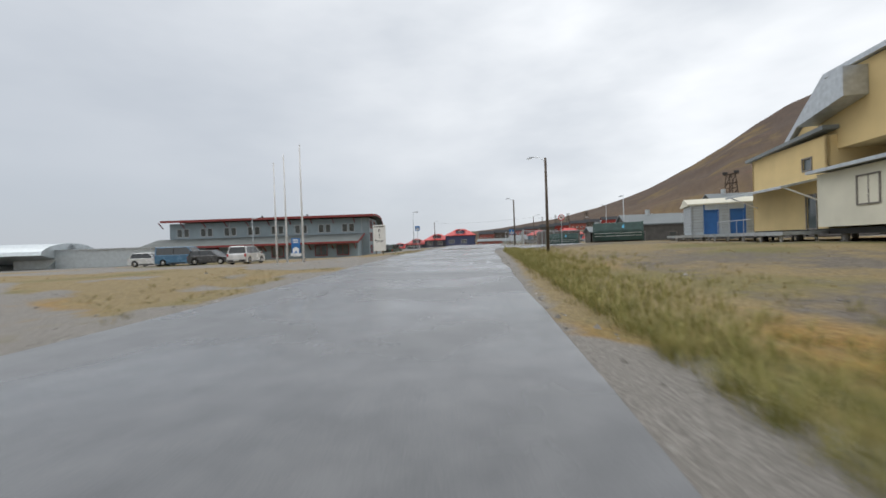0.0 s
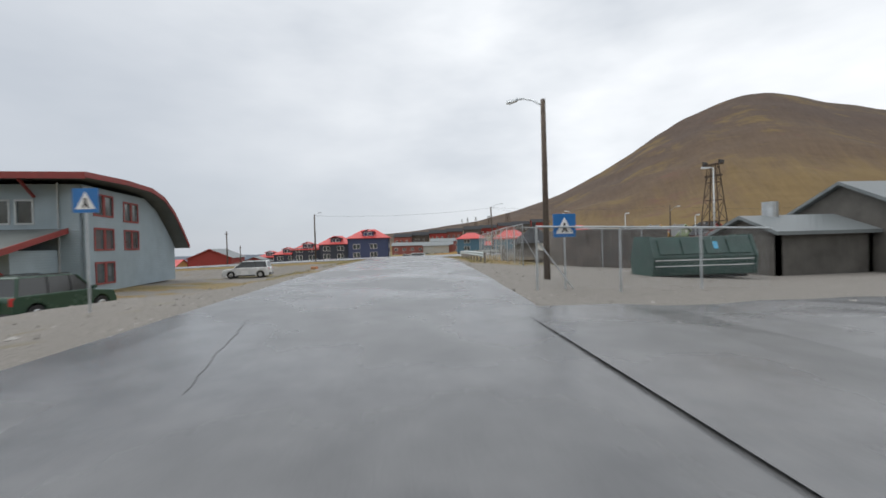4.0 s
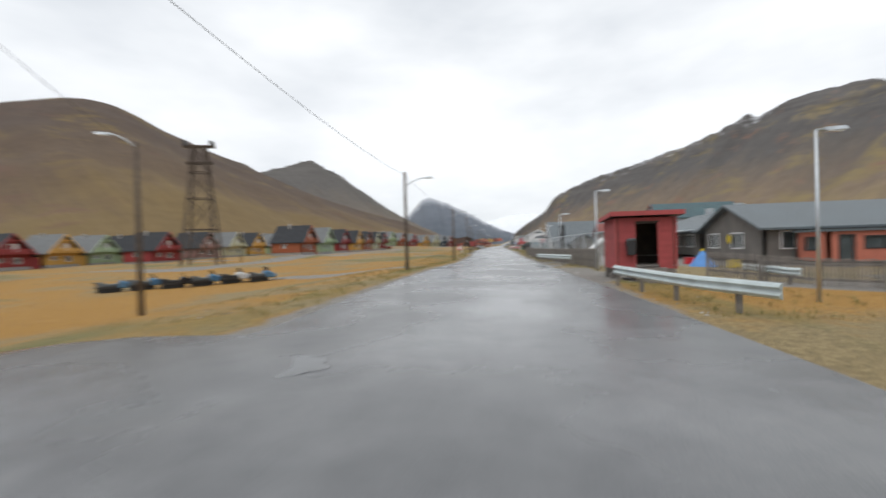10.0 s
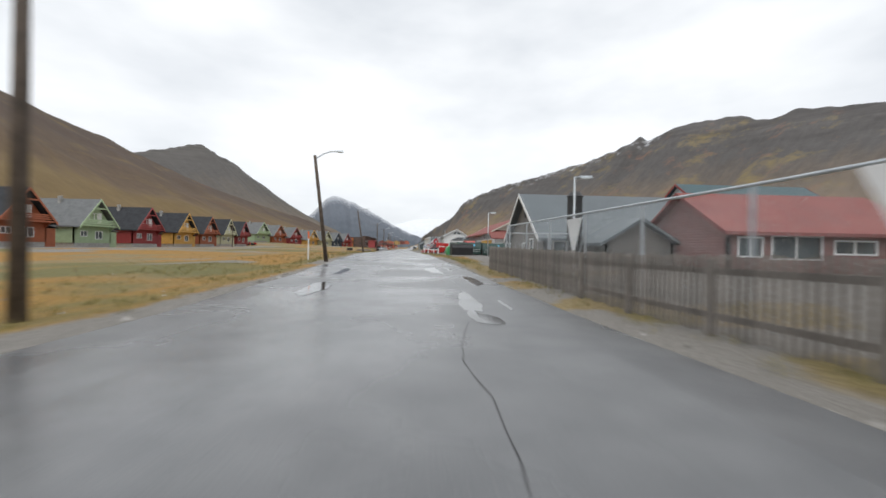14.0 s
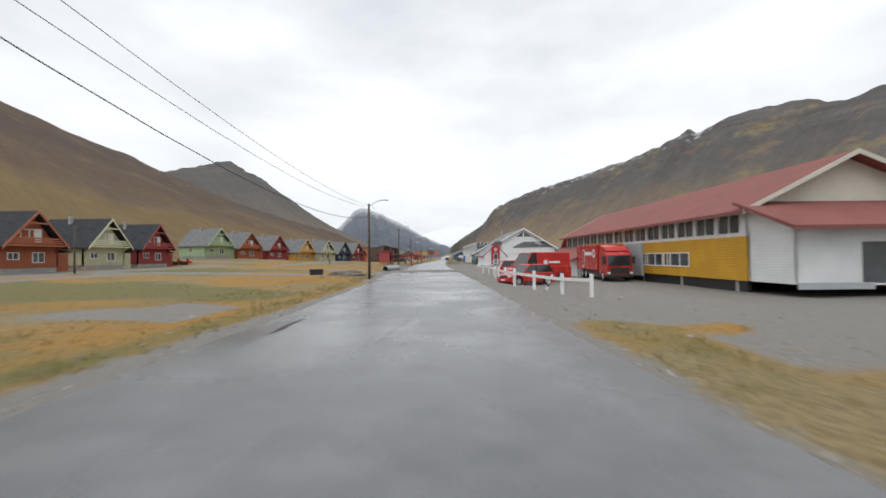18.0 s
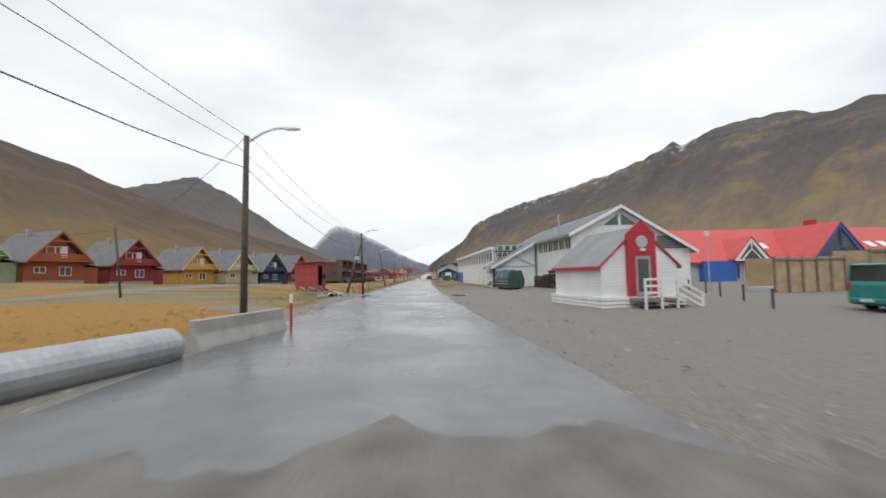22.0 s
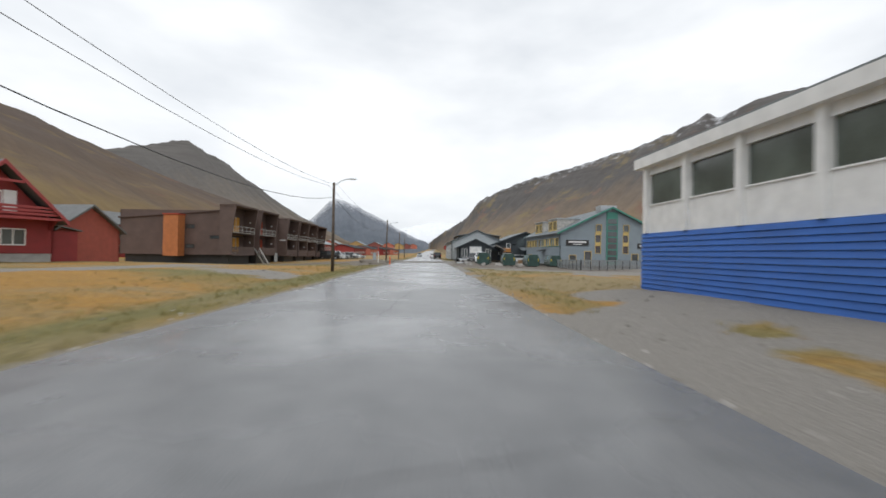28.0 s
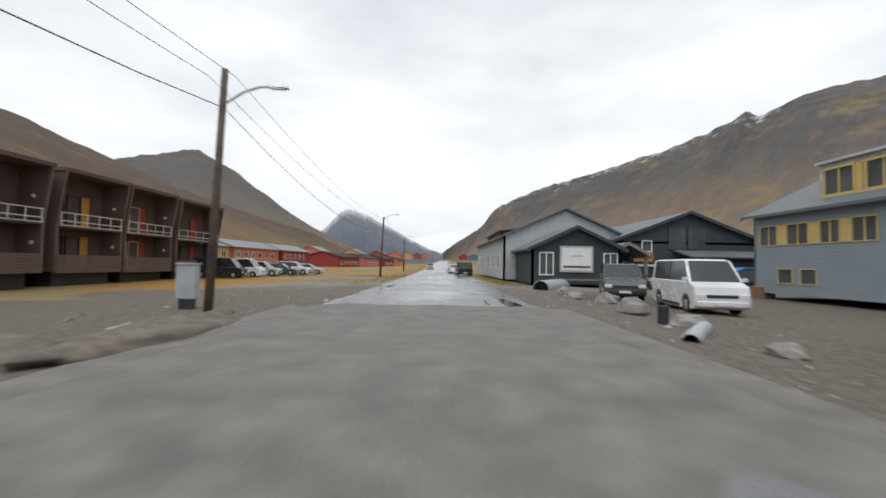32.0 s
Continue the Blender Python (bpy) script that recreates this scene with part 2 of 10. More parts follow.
def window(parent, p, d, n, x, z, w, h, frame, pane=None, bars=1, rim=0.09, name="window"):
    """A window set in a wall that starts at p (plan) and runs along d with outward n: frame and pane."""
    o = Vector((p[0], p[1], 0)) + d * x + Vector((0, 0, z))
    g = Geo()

    def slab(a0, c0, a1, c1, out, back):
        vs = [o + d * a + Vector((0, 0, c)) + n * t for t in (out, -back) for a, c in ((a0, c0), (a1, c0), (a1, c1), (a0, c1))]
        g.add(vs, [(0, 1, 2, 3), (7, 6, 5, 4), (0, 4, 5, 1), (1, 5, 6, 2), (2, 6, 7, 3), (3, 7, 4, 0)])
    slab(-rim, -rim, w + rim, 0, 0.05, 0.03)
    slab(-rim, h, w + rim, h + rim, 0.05, 0.03)
    slab(-rim, 0, 0, h, 0.05, 0.03)
    slab(w, 0, w + rim, h, 0.05, 0.03)
    for i in range(1, bars + 1):
        a = w * i / (bars + 1)
        slab(a - 0.04, 0, a + 0.04, h, 0.01, 0.05)
    win = part(name, g, frame, parent)
    gp = Geo()
    vs = [o + d * a + Vector((0, 0, c)) - n * t for t in (0.07, 0.09) for a, c in ((0, 0), (w, 0), (w, h), (0, h))]
    gp.add(vs, [(0, 1, 2, 3), (7, 6, 5, 4), (0, 4, 5, 1), (1, 5, 6, 2), (2, 6, 7, 3), (3, 7, 4, 0)])
    part("pane", gp, pane or GLASS, win)
    return win


def walls(parent, plan, z0, z1, material, openings=None, frame=None, name="wall", bars=1, rim=0.09, pane=None):
    """Four or more walls round a plan (counterclockwise), with their windows; openings: {side: [(along, sill, width, height)]}."""
    openings = openings or {}
    for i, p in enumerate(plan):
        q = plan[(i + 1) % len(plan)]
        g = Geo()
        hs = openings.get(i, [])
        d, n = wall(g, p, q, z0, z1, hs)
        part(name, g, material, parent)
        for x, z, w, h in hs:
            window(parent, p, d, n, x, z, w, h, frame or WHITE, pane, bars if w > 0.8 else 0, rim)


def row_of(n, first, step, sill, w, h):
    return [(first + i * step, sill, w, h) for i in range(n)]


def gable_roof(parent, x0, x1, y0, y1, eave, ridge, material, over=0.4, thick=0.16, along="y", trim=None, name="roof", lean=0.5):
    """Two slopes over a rectangle; the ridge runs along the named axis, at the share lean of the width."""
    a0, a1, b0, b1 = (x0, x1, y0, y1) if along == "y" else (y0, y1, x0, x1)
    mid = a0 + (a1 - a0) * lean
    for s, edge in ((-1, a0), (1, a1)):
        run = abs(mid - edge)
        k = (ridge - eave) / run
        e, z = edge + s * over, eave - over * k
        up = thick * math.sqrt(1 + k * k)
        part(name, Geo().prism([(e, z), (mid, ridge), (mid, ridge + up), (e, z + up)], b0 - over, b1 + over, along), material, parent)
        if trim:
            for b in (b0 - over - 0.04, b1 + over):
                part("barge_board", Geo().prism([(e, z - 0.08), (mid, ridge - 0.08), (mid, ridge + up + 0.03), (e, z + up + 0.03)], b, b + 0.04, along), trim, parent)


def gable_wall(parent, a0, a1, at, eave, ridge, material, along="y", thick=0.2, name="gable", lean=0.5):
    mid = a0 + (a1 - a0) * lean
    part(name, Geo().prism([(a0, eave), (a1, eave), (mid, ridge)], at, at + thick, along), material, parent)

# ---- the lie of the land ----
def lerp(v, xs, ys):
    return float(np.interp(v, xs, ys))


def centre(y):
    """Middle of the long street, by its way along y."""
    return lerp(y, (-80, 0, 25, 47, 70, 110, 140, 165, 200, 240, 270, 330, 370, 450, 900), (6.0, 5.3, 4.5, 4.0, 3.2, 0.9, 0.0, -1.0, -2.4, -2.8, -2.7, -2.1, -1.5, -1.5, 10))


def half(y):
    return lerp(y, (-20, 5, 20, 40, 160, 450), (4.2, 4.4, 4.0, 3.5, 4.0, 3.3))


def side(x):
    """Middle of the side street, by its way along x."""
    return lerp(x, (0, 25, 75, 105, 160), (-10.0, -9.9, -11.9, -11.1, -10.0))


def along_street(y):
    return lerp(y, (-60, -20, 0, 15, 30, 45, 60, 80, 95, 110, 130, 150, 180, 210, 250, 290, 420, 900), (-0.8, 0.1, 0.25, 0.3, 0.35, 0.15, 0.0, 0.25, 0.4, 0.4, 0.2, 0.15, 0.15, 0.1, 0, 0, 0, 8))


def along_side(x):
    return lerp(x, (-40, 5, 15, 25, 35, 45, 60, 75, 88, 102, 114, 160), (0.2, 0.25, 0.3, 0.45, 0.5, 0.45, 0.2, 0, -0.2, -0.5, -0.65, -0.9))


def off_roads(x, y):
    """Metres from the edge of the nearest carriageway, and the carriageway's height there."""
    a = abs(x - centre(y)) - half(y)
    b = abs(y - side(x)) - 4.1 if x > 2 else 99.0
    w = 1 / (1 + math.exp(max(-30, min(30, (a - b) * 0.8))))
    return min(a, b), along_street(y) * w + along_side(x) * (1 - w)


SPOTS = ((33, -32, -0.9), (34, -72, -0.7), (66, -21, -0.5), (75, 14, 0.1), (65, 6, 0.6), (58, 10, 0.4), (72, 8, 0.5), (85, 8, 0.2), (47, 18, -0.2), (110, 12, -0.7), (45, 2, -0.2), (-74, -28, -2.9), (-86, -13, -3.0), (17, -26, -1.3), (17, -20, -1.0), (30, -22, -1.0), (-40, -58, -4.6), (-72, -92, -6.6), (-60, -76, -6.2),
         (-78, 26, -1.5), (-69, 41, -1.6), (-83, -73, -5.0), (-55, 79, -0.7), (-48, 113, 0.4), (-50, 160, 0.4), (-52, 190, 0.6), (-58, 228, 2.2),
         (-50, 250, 1.3), (-44, 266, 0.5), (-36, 287, 0.2), (-26, 330, -0.6), (14, 88, 0.4), (20, 156, -0.4), (20, 212, 0.3), (24, 330, -0.4), (10, 338, -0.35))
SX = np.array([s[0] for s in SPOTS], float)
SY = np.array([s[1] for s in SPOTS], float)
SZ = np.array([s[2] for s in SPOTS], float)


def field(x, y):
    w = 1.0 / ((SX - x) ** 2 + (SY - y) ** 2 + 60.0) ** 1.5
    z = float((w * SZ).sum() / w.sum())
    out = max(0.0, math.hypot(x + 10, y - 150) - 330)
    return z * max(0.0, 1 - out / 250) - min(150.0, max(0.0, -0.5 * x - 0.87 * y - 132) * 0.07)


def ground(x, y):
    d, z = off_roads(x, y)
    k = max(0.0, min(1.0, (d - 1.0) / (5.0 if y < -13 and 4 < x < 46 else 13.0)))
    k = k * k * (3 - 2 * k)
    if x < 2 and abs(y - 7.5 - x * 0.06) < 5.0:
        d = min(d, 1.0)
        return z * (1 - k) + field(x, y) * k - 0.02
    rough = 0.07 * noise.noise(Vector((x * 0.35, y * 0.35, 2))) + 0.03 * noise.noise(Vector((x * 1.3, y * 1.3, 7)))
    far = max(0.0, min(1.0, (d - 0.6) / 3.0))
    ditch = -0.13 * math.exp(-((d - 3.6) / 1.3) ** 2) if d > 0 else 0
    return z * (1 - k) + field(x, y) * k + rough * far + ditch - (0.05 if d < -1.0 else 0)


def coverage(x, y):
    """Gravel, orange moss and green grass, 0 to 1 each, as the land's plan has them."""
    d, _ = off_roads(x, y)
    n = noise.noise(Vector((x * 0.08, y * 0.08, 1))) * 0.5 + noise.noise(Vector((x * 0.3, y * 0.3, 5))) * 0.3
    gravel = 1.0 if d < 0.7 + n else 0.0
    right = x > centre(y)
    if right:
        if 176 < y < 226 and x < 45:
            gravel = 1.0
        if 84 < y < 176 and 9 + n * 2 < x < 62 + n * 9:
            gravel = 1.0
        if 20 < y < 84 and x > 8.5 and n > -0.1:
            gravel = 0.8
        if 306 < y < 372 and x > 5.2:
            gravel = 1.0
        if 128 < y < 180 and x < 11 and n > -0.45:
            gravel = 0.9
        if 226 < y < 306 and n > 0.12:
            gravel = 0.9
    else:
        if -70 < x < -20 and 100 < y < 170 and abs(x + 36 - n * 3) < 2.2:
            gravel = 1.0
        if 196 < y < 300 and abs(x + 27 - (y - 230) * 0.1) < 2.0:
            gravel = 1.0
        if 296 < y < 318 and x < -12:
            gravel = 0.0
        if y > 322 and x > -22 and n > -0.25:
            gravel = 0.9 if y < 345 else 0.2
        if y < -14 and x < 8 and x > -40:
            gravel = 0.9
        if y < -16 and x > 20 and n > -0.2:
            gravel = 0.8
    if not right and 166 < y < 222 and d < 2.2 + n:
        gravel = 1.0
    if not right and -60 < x and abs(y - 165.5 + 0.12 * (x + 10) + n * 2) < 2.6:
        gravel = 1.0
    if not right and 60 < y < 205 and abs(x + 46 - n * 2) < 4.0:
        gravel = 1.0
    if x > 12 and y < -15.5 and n > 0.0:
        gravel = max(gravel, 0.7)
    if 36 < x < 68 and -7 < y < 40:
        gravel = 0.95 if x < 62 or y > 12 else max(gravel, 0.5 + n)
    orange = max(0.0, min(1.0, (0.5 if x < 12 else 0.22) + n * 1.9))
    if x > 62 and y > -3:
        orange, gravel = max(0.0, min(1.0, 0.18 + 0.8 * n)), gravel if d < 1.0 else max(0.0, min(0.62, 0.42 + n))
    if not right and 30 < y < 200 and -22 < x:
        orange = min(1.0, orange + 0.2)
    green = max(0.0, min(1.0, (1.9 - abs(d - 1.7)) * 0.34 + n * 0.9))
    patch = noise.noise(Vector((x * 0.035 + y * 0.01, y * 0.06, 12))) + 0.5 * noise.noise(Vector((x * 0.16, y * 0.2, 3)))
    if d > 3:
        green = max(green, min(1.0, max(0.0, patch * 1.6 + 0.05)))
        orange = max(0.0, min(1.0, orange - 0.5 * patch))
        if noise.noise(Vector((x * 0.05, y * 0.13, 31))) > 0.42:
            gravel = max(gravel, 0.75)
    if not right and 200 < y < 312:
        green = min(1.0, green + 0.25)
    if 300 < y < 348:
        lot = d < (6.5 if x < 0 else 12) + n * 3 and y > 309 - 0.8 * n * 9 - (8 if right else 0)
        if lot or (not right and x > -24 and abs(y - 326 - 0.25 * (x + 12)) < 4 + n * 2):
            gravel = 1.0
    return gravel, orange, green


def bare_soil(x, y):
    """Where the gravel is brown and muddy, 0 to 1."""
    if x > 60 and y > -4:
        return 0.85
    return max(0.0, min(1.0, (y - 302) / 8, (350 - y) / 8)) * max(0.0, min(1.0, (30 - abs(x)) / 10))


def spread(lo, hi, step, far, grow=1.35):
    v = list(np.arange(lo, hi + 0.01, step))
    s, a, b = step, lo, hi
    while b < far:
        s *= grow
        a, b = a - s, b + s
        v = [a] + v + [b]
    return v


def land():
    xs, ys = spread(-66, 118, 1.15, 4600), spread(-36, 372, 1.3, 4600)
    vs, cols = [], []
    for y in ys:
        for x in xs:
            vs.append((x, y, ground(x, y)))
            cols.append((*coverage(x, y), bare_soil(x, y)))
    nx = len(xs)
    fs = [(j * nx + i, j * nx + i + 1, (j + 1) * nx + i + 1, (j + 1) * nx + i) for j in range(len(ys) - 1) for i in range(nx - 1)]
    me = bpy.data.meshes.new("ground")
    me.from_pydata(vs, [], fs)
    me.polygons.foreach_set("use_smooth", [True] * len(fs))
    at = me.color_attributes.new("cover", "FLOAT_COLOR", "POINT")
    at.data.foreach_set("color", np.array(cols, "f").ravel())
    return tagged(new("ground", me), "rough tundra of orange moss, grass and gravel", "ground", kind="structure")


def land_material():
    m = bpy.data.materials.new("tundra_and_gravel")
    m.use_nodes = True
    n, l = m.node_tree.nodes, m.node_tree.links
    p = n["Principled BSDF"]
    at = n.new("ShaderNodeAttribute")
    at.attribute_name = "cover"
    sep = n.new("ShaderNodeSeparateColor")
    l.new(at.outputs["Color"], sep.inputs[0])
    co = n.new("ShaderNodeTexCoord")

    def noise_of(scale, detail=6, rough=0.6):
        t = n.new("ShaderNodeTexNoise")
        t.inputs["Scale"].default_value, t.inputs["Detail"].default_value, t.inputs["Roughness"].default_value = scale, detail, rough
        l.new(co.outputs["Object"], t.inputs["Vector"])
        return t.outputs["Fac"]

    def ramp(src, *stops):
        r = n.new("ShaderNodeValToRGB")
        while len(r.color_ramp.elements) < len(stops):
            r.color_ramp.elements.new(0.5)
        for e, (pos, c) in zip(r.color_ramp.elements, stops):
            e.position, e.color = pos, (*c, 1)
        l.new(src, r.inputs[0])
        return r.outputs[0]

    def mixed(fac, a, b):
        x = n.new("ShaderNodeMix")
        x.data_type = "RGBA"
        l.new(fac, x.inputs[0])
        l.new(a, x.inputs[6])
        l.new(b, x.inputs[7])
        return x.outputs[2]

    def edged(weight, src, soft=0.35):
        """A mask broken up by noise."""
        a = n.new("ShaderNodeMath")
        a.operation = "ADD"
        l.new(weight, a.inputs[0])
        l.new(src, a.inputs[1])
        r = n.new("ShaderNodeMapRange")
        r.inputs["From Min"].default_value, r.inputs["From Max"].default_value = 1.0 - soft / 2, 1.0 + soft / 2
        l.new(a.outputs[0], r.inputs["Value"])
        return r.outputs[0]
    fine, mid, wide = noise_of(9, 8, 0.7), noise_of(1.3), noise_of(0.22)
    straw = ramp(fine, (0.3, (0.11, 0.078, 0.036)), (0.5, (0.22, 0.165, 0.075)), (0.7, (0.34, 0.265, 0.135)))
    moss = ramp(fine, (0.3, (0.14, 0.066, 0.014)), (0.55, (0.34, 0.178, 0.028)), (0.75, (0.46, 0.285, 0.065)))
    grass = ramp(fine, (0.3, (0.065, 0.06, 0.018)), (0.55, (0.155, 0.14, 0.042)), (0.75, (0.27, 0.225, 0.085)))
    grit = ramp(noise_of(22, 6, 0.75), (0.3, (0.09, 0.082, 0.072)), (0.5, (0.20, 0.185, 0.165)), (0.72, (0.36, 0.34, 0.31)))
    mud = ramp(noise_of(6, 8, 0.75), (0.3, (0.055, 0.045, 0.035)), (0.5, (0.125, 0.105, 0.082)), (0.75, (0.24, 0.21, 0.17)))
    grit = mixed(edged(at.outputs["Alpha"], mid, 0.6), grit, mud)
    c = mixed(edged(sep.outputs["Green"], mid, 0.5), straw, moss)
    c = mixed(edged(sep.outputs["Blue"], wide, 0.5), c, grass)
    c = mixed(edged(sep.outputs["Red"], mid, 0.3), c, grit)
    l.new(c, p.inputs["Base Color"])
    p.inputs["Roughness"].default_value = 0.9
    b = n.new("ShaderNodeBump")
    b.inputs["Strength"].default_value, b.inputs["Distance"].default_value = 0.7, 0.06
    l.new(fine, b.inputs["Height"])
    l.new(b.outputs[0], p.inputs["Normal"])
    return m


the_ground = land()
the_ground.data.materials.append(land_material())


def asphalt():
    m = bpy.data.materials.new("wet_asphalt")
    m.use_nodes = True
    n, l = m.node_tree.nodes, m.node_tree.links
    p = n["Principled BSDF"]
    co = n.new("ShaderNodeTexCoord")
    a, b, c = (n.new("ShaderNodeTexNoise") for _ in range(3))
    for t, s, d in ((a, 0.25, 5), (b, 60, 4), (c, 1.6, 6)):
        t.inputs["Scale"].default_value, t.inputs["Detail"].default_value = s, d
        l.new(co.outputs["Object"], t.inputs["Vector"])
    r = n.new("ShaderNodeValToRGB")
    r.color_ramp.elements[0].position, r.color_ramp.elements[0].color = 0.3, (0.085, 0.088, 0.092, 1)
    r.color_ramp.elements[1].position, r.color_ramp.elements[1].color = 0.7, (0.165, 0.167, 0.17, 1)
    mx = n.new("ShaderNodeMath")
    mx.operation = "MULTIPLY_ADD"
    mx.inputs[1].default_value = 0.45
    l.new(b.outputs["Fac"], mx.inputs[0])
    sc = n.new("ShaderNodeMath")
    sc.operation, sc.inputs[1].default_value = "MULTIPLY", 0.55
    l.new(c.outputs["Fac"], sc.inputs[0])
    l.new(sc.outputs[0], mx.inputs[2])
    l.new(mx.outputs[0], r.inputs[0])
    l.new(r.outputs[0], p.inputs["Base Color"])
    wet = n.new("ShaderNodeMapRange")
    wet.inputs["From Min"].default_value, wet.inputs["From Max"].default_value = 0.42, 0.68
    wet.inputs["To Min"].default_value, wet.inputs["To Max"].default_value = 0.33, 0.10
    l.new(a.outputs["Fac"], wet.inputs["Value"])
    l.new(wet.outputs[0], p.inputs["Roughness"])
    bp = n.new("ShaderNodeBump")
    bp.inputs["Strength"].default_value, bp.inputs["Distance"].default_value = 0.35, 0.006
    l.new(b.outputs["Fac"], bp.inputs["Height"])
    l.new(bp.outputs[0], p.inputs["Normal"])
    return m


ASPHALT = asphalt()


def strip(name, label, pts, lift, wobble=0.12, crown=0.05):
    """A carriageway: pts of (left x, left y, right x, right y) in order along it."""
    vs, fs, across = [], [], 9
    for k, (ax, ay, bx, by) in enumerate(pts):
        u = noise.noise(Vector((k * 0.35, lift * 90, 1))) * wobble
        w = noise.noise(Vector((k * 0.35, lift * 90, 9))) * wobble
        for i in range(across + 1):
            f = i / across
            x, y = ax + (bx - ax) * f, ay + (by - ay) * f
            if i == 0:
                x, y = x + u * (ax - bx) / 7, y + u * (ay - by) / 7
            if i == across:
                x, y = x + w * (bx - ax) / 7, y + w * (by - ay) / 7
            d, z = off_roads(x, y)
            z = max(z, ground(x, y) + 0.03) if d < 1.5 else ground(x, y) + 0.04
            vs.append((x, y, z + lift + crown * (1 - (2 * f - 1) ** 2)))
    for k in range(len(pts) - 1):
        for i in range(across):
            q = k * (across + 1) + i
            fs.append((q, q + 1, q + across + 2, q + across + 1))
    # worn edges, turned down into the verge
    for i, nxt in ((0, 1), (across, -1)):
        k0 = len(vs)
        for k in range(len(pts)):
            x, y, z = vs[k * (across + 1) + i]
            vs.append((x, y, z - 0.3))
        for k in range(len(pts) - 1):
            fs.append((k * (across + 1) + i, (k + 1) * (across + 1) + i, k0 + k + 1, k0 + k))
    g = Geo()
    g.v, g.f = vs, fs
    ob = part(name, g, ASPHALT, smooth=False)
    return tagged(ob, label, "road", kind="structure")


strip("road", "long wet grey asphalt street with puddles", [(centre(y) - half(y), y, centre(y) + half(y), y) for y in np.arange(-80, 620, 1.5)], 0.016)
strip("road", "narrow asphalt lane leading west from the junction", [(x, 7.5 + x * 0.06 + 2.6, x, 7.5 + x * 0.06 - 2.6) for x in np.arange(3, -105, -1.5)], 0.006)
strip("road", "wet asphalt side street leading to the junction", [(x, side(x) - 4.1, x, side(x) + 4.1) for x in np.arange(170, 4, -1.5)], 0.010)
strip("road", "wet grey access lane branching off the side street", [(54, y, 65, y) for y in np.arange(-7.5, 2.2, 1.2)], 0.004)
strip("road", "rounded asphalt corner of the junction", [(7.5, y, 14.2 - math.sqrt(max(0.0, 20.4 - (y + 1.4) ** 2)), y) for y in np.arange(-7.0, -1.3, 0.4)], 0.013, 0.0, 0.0)

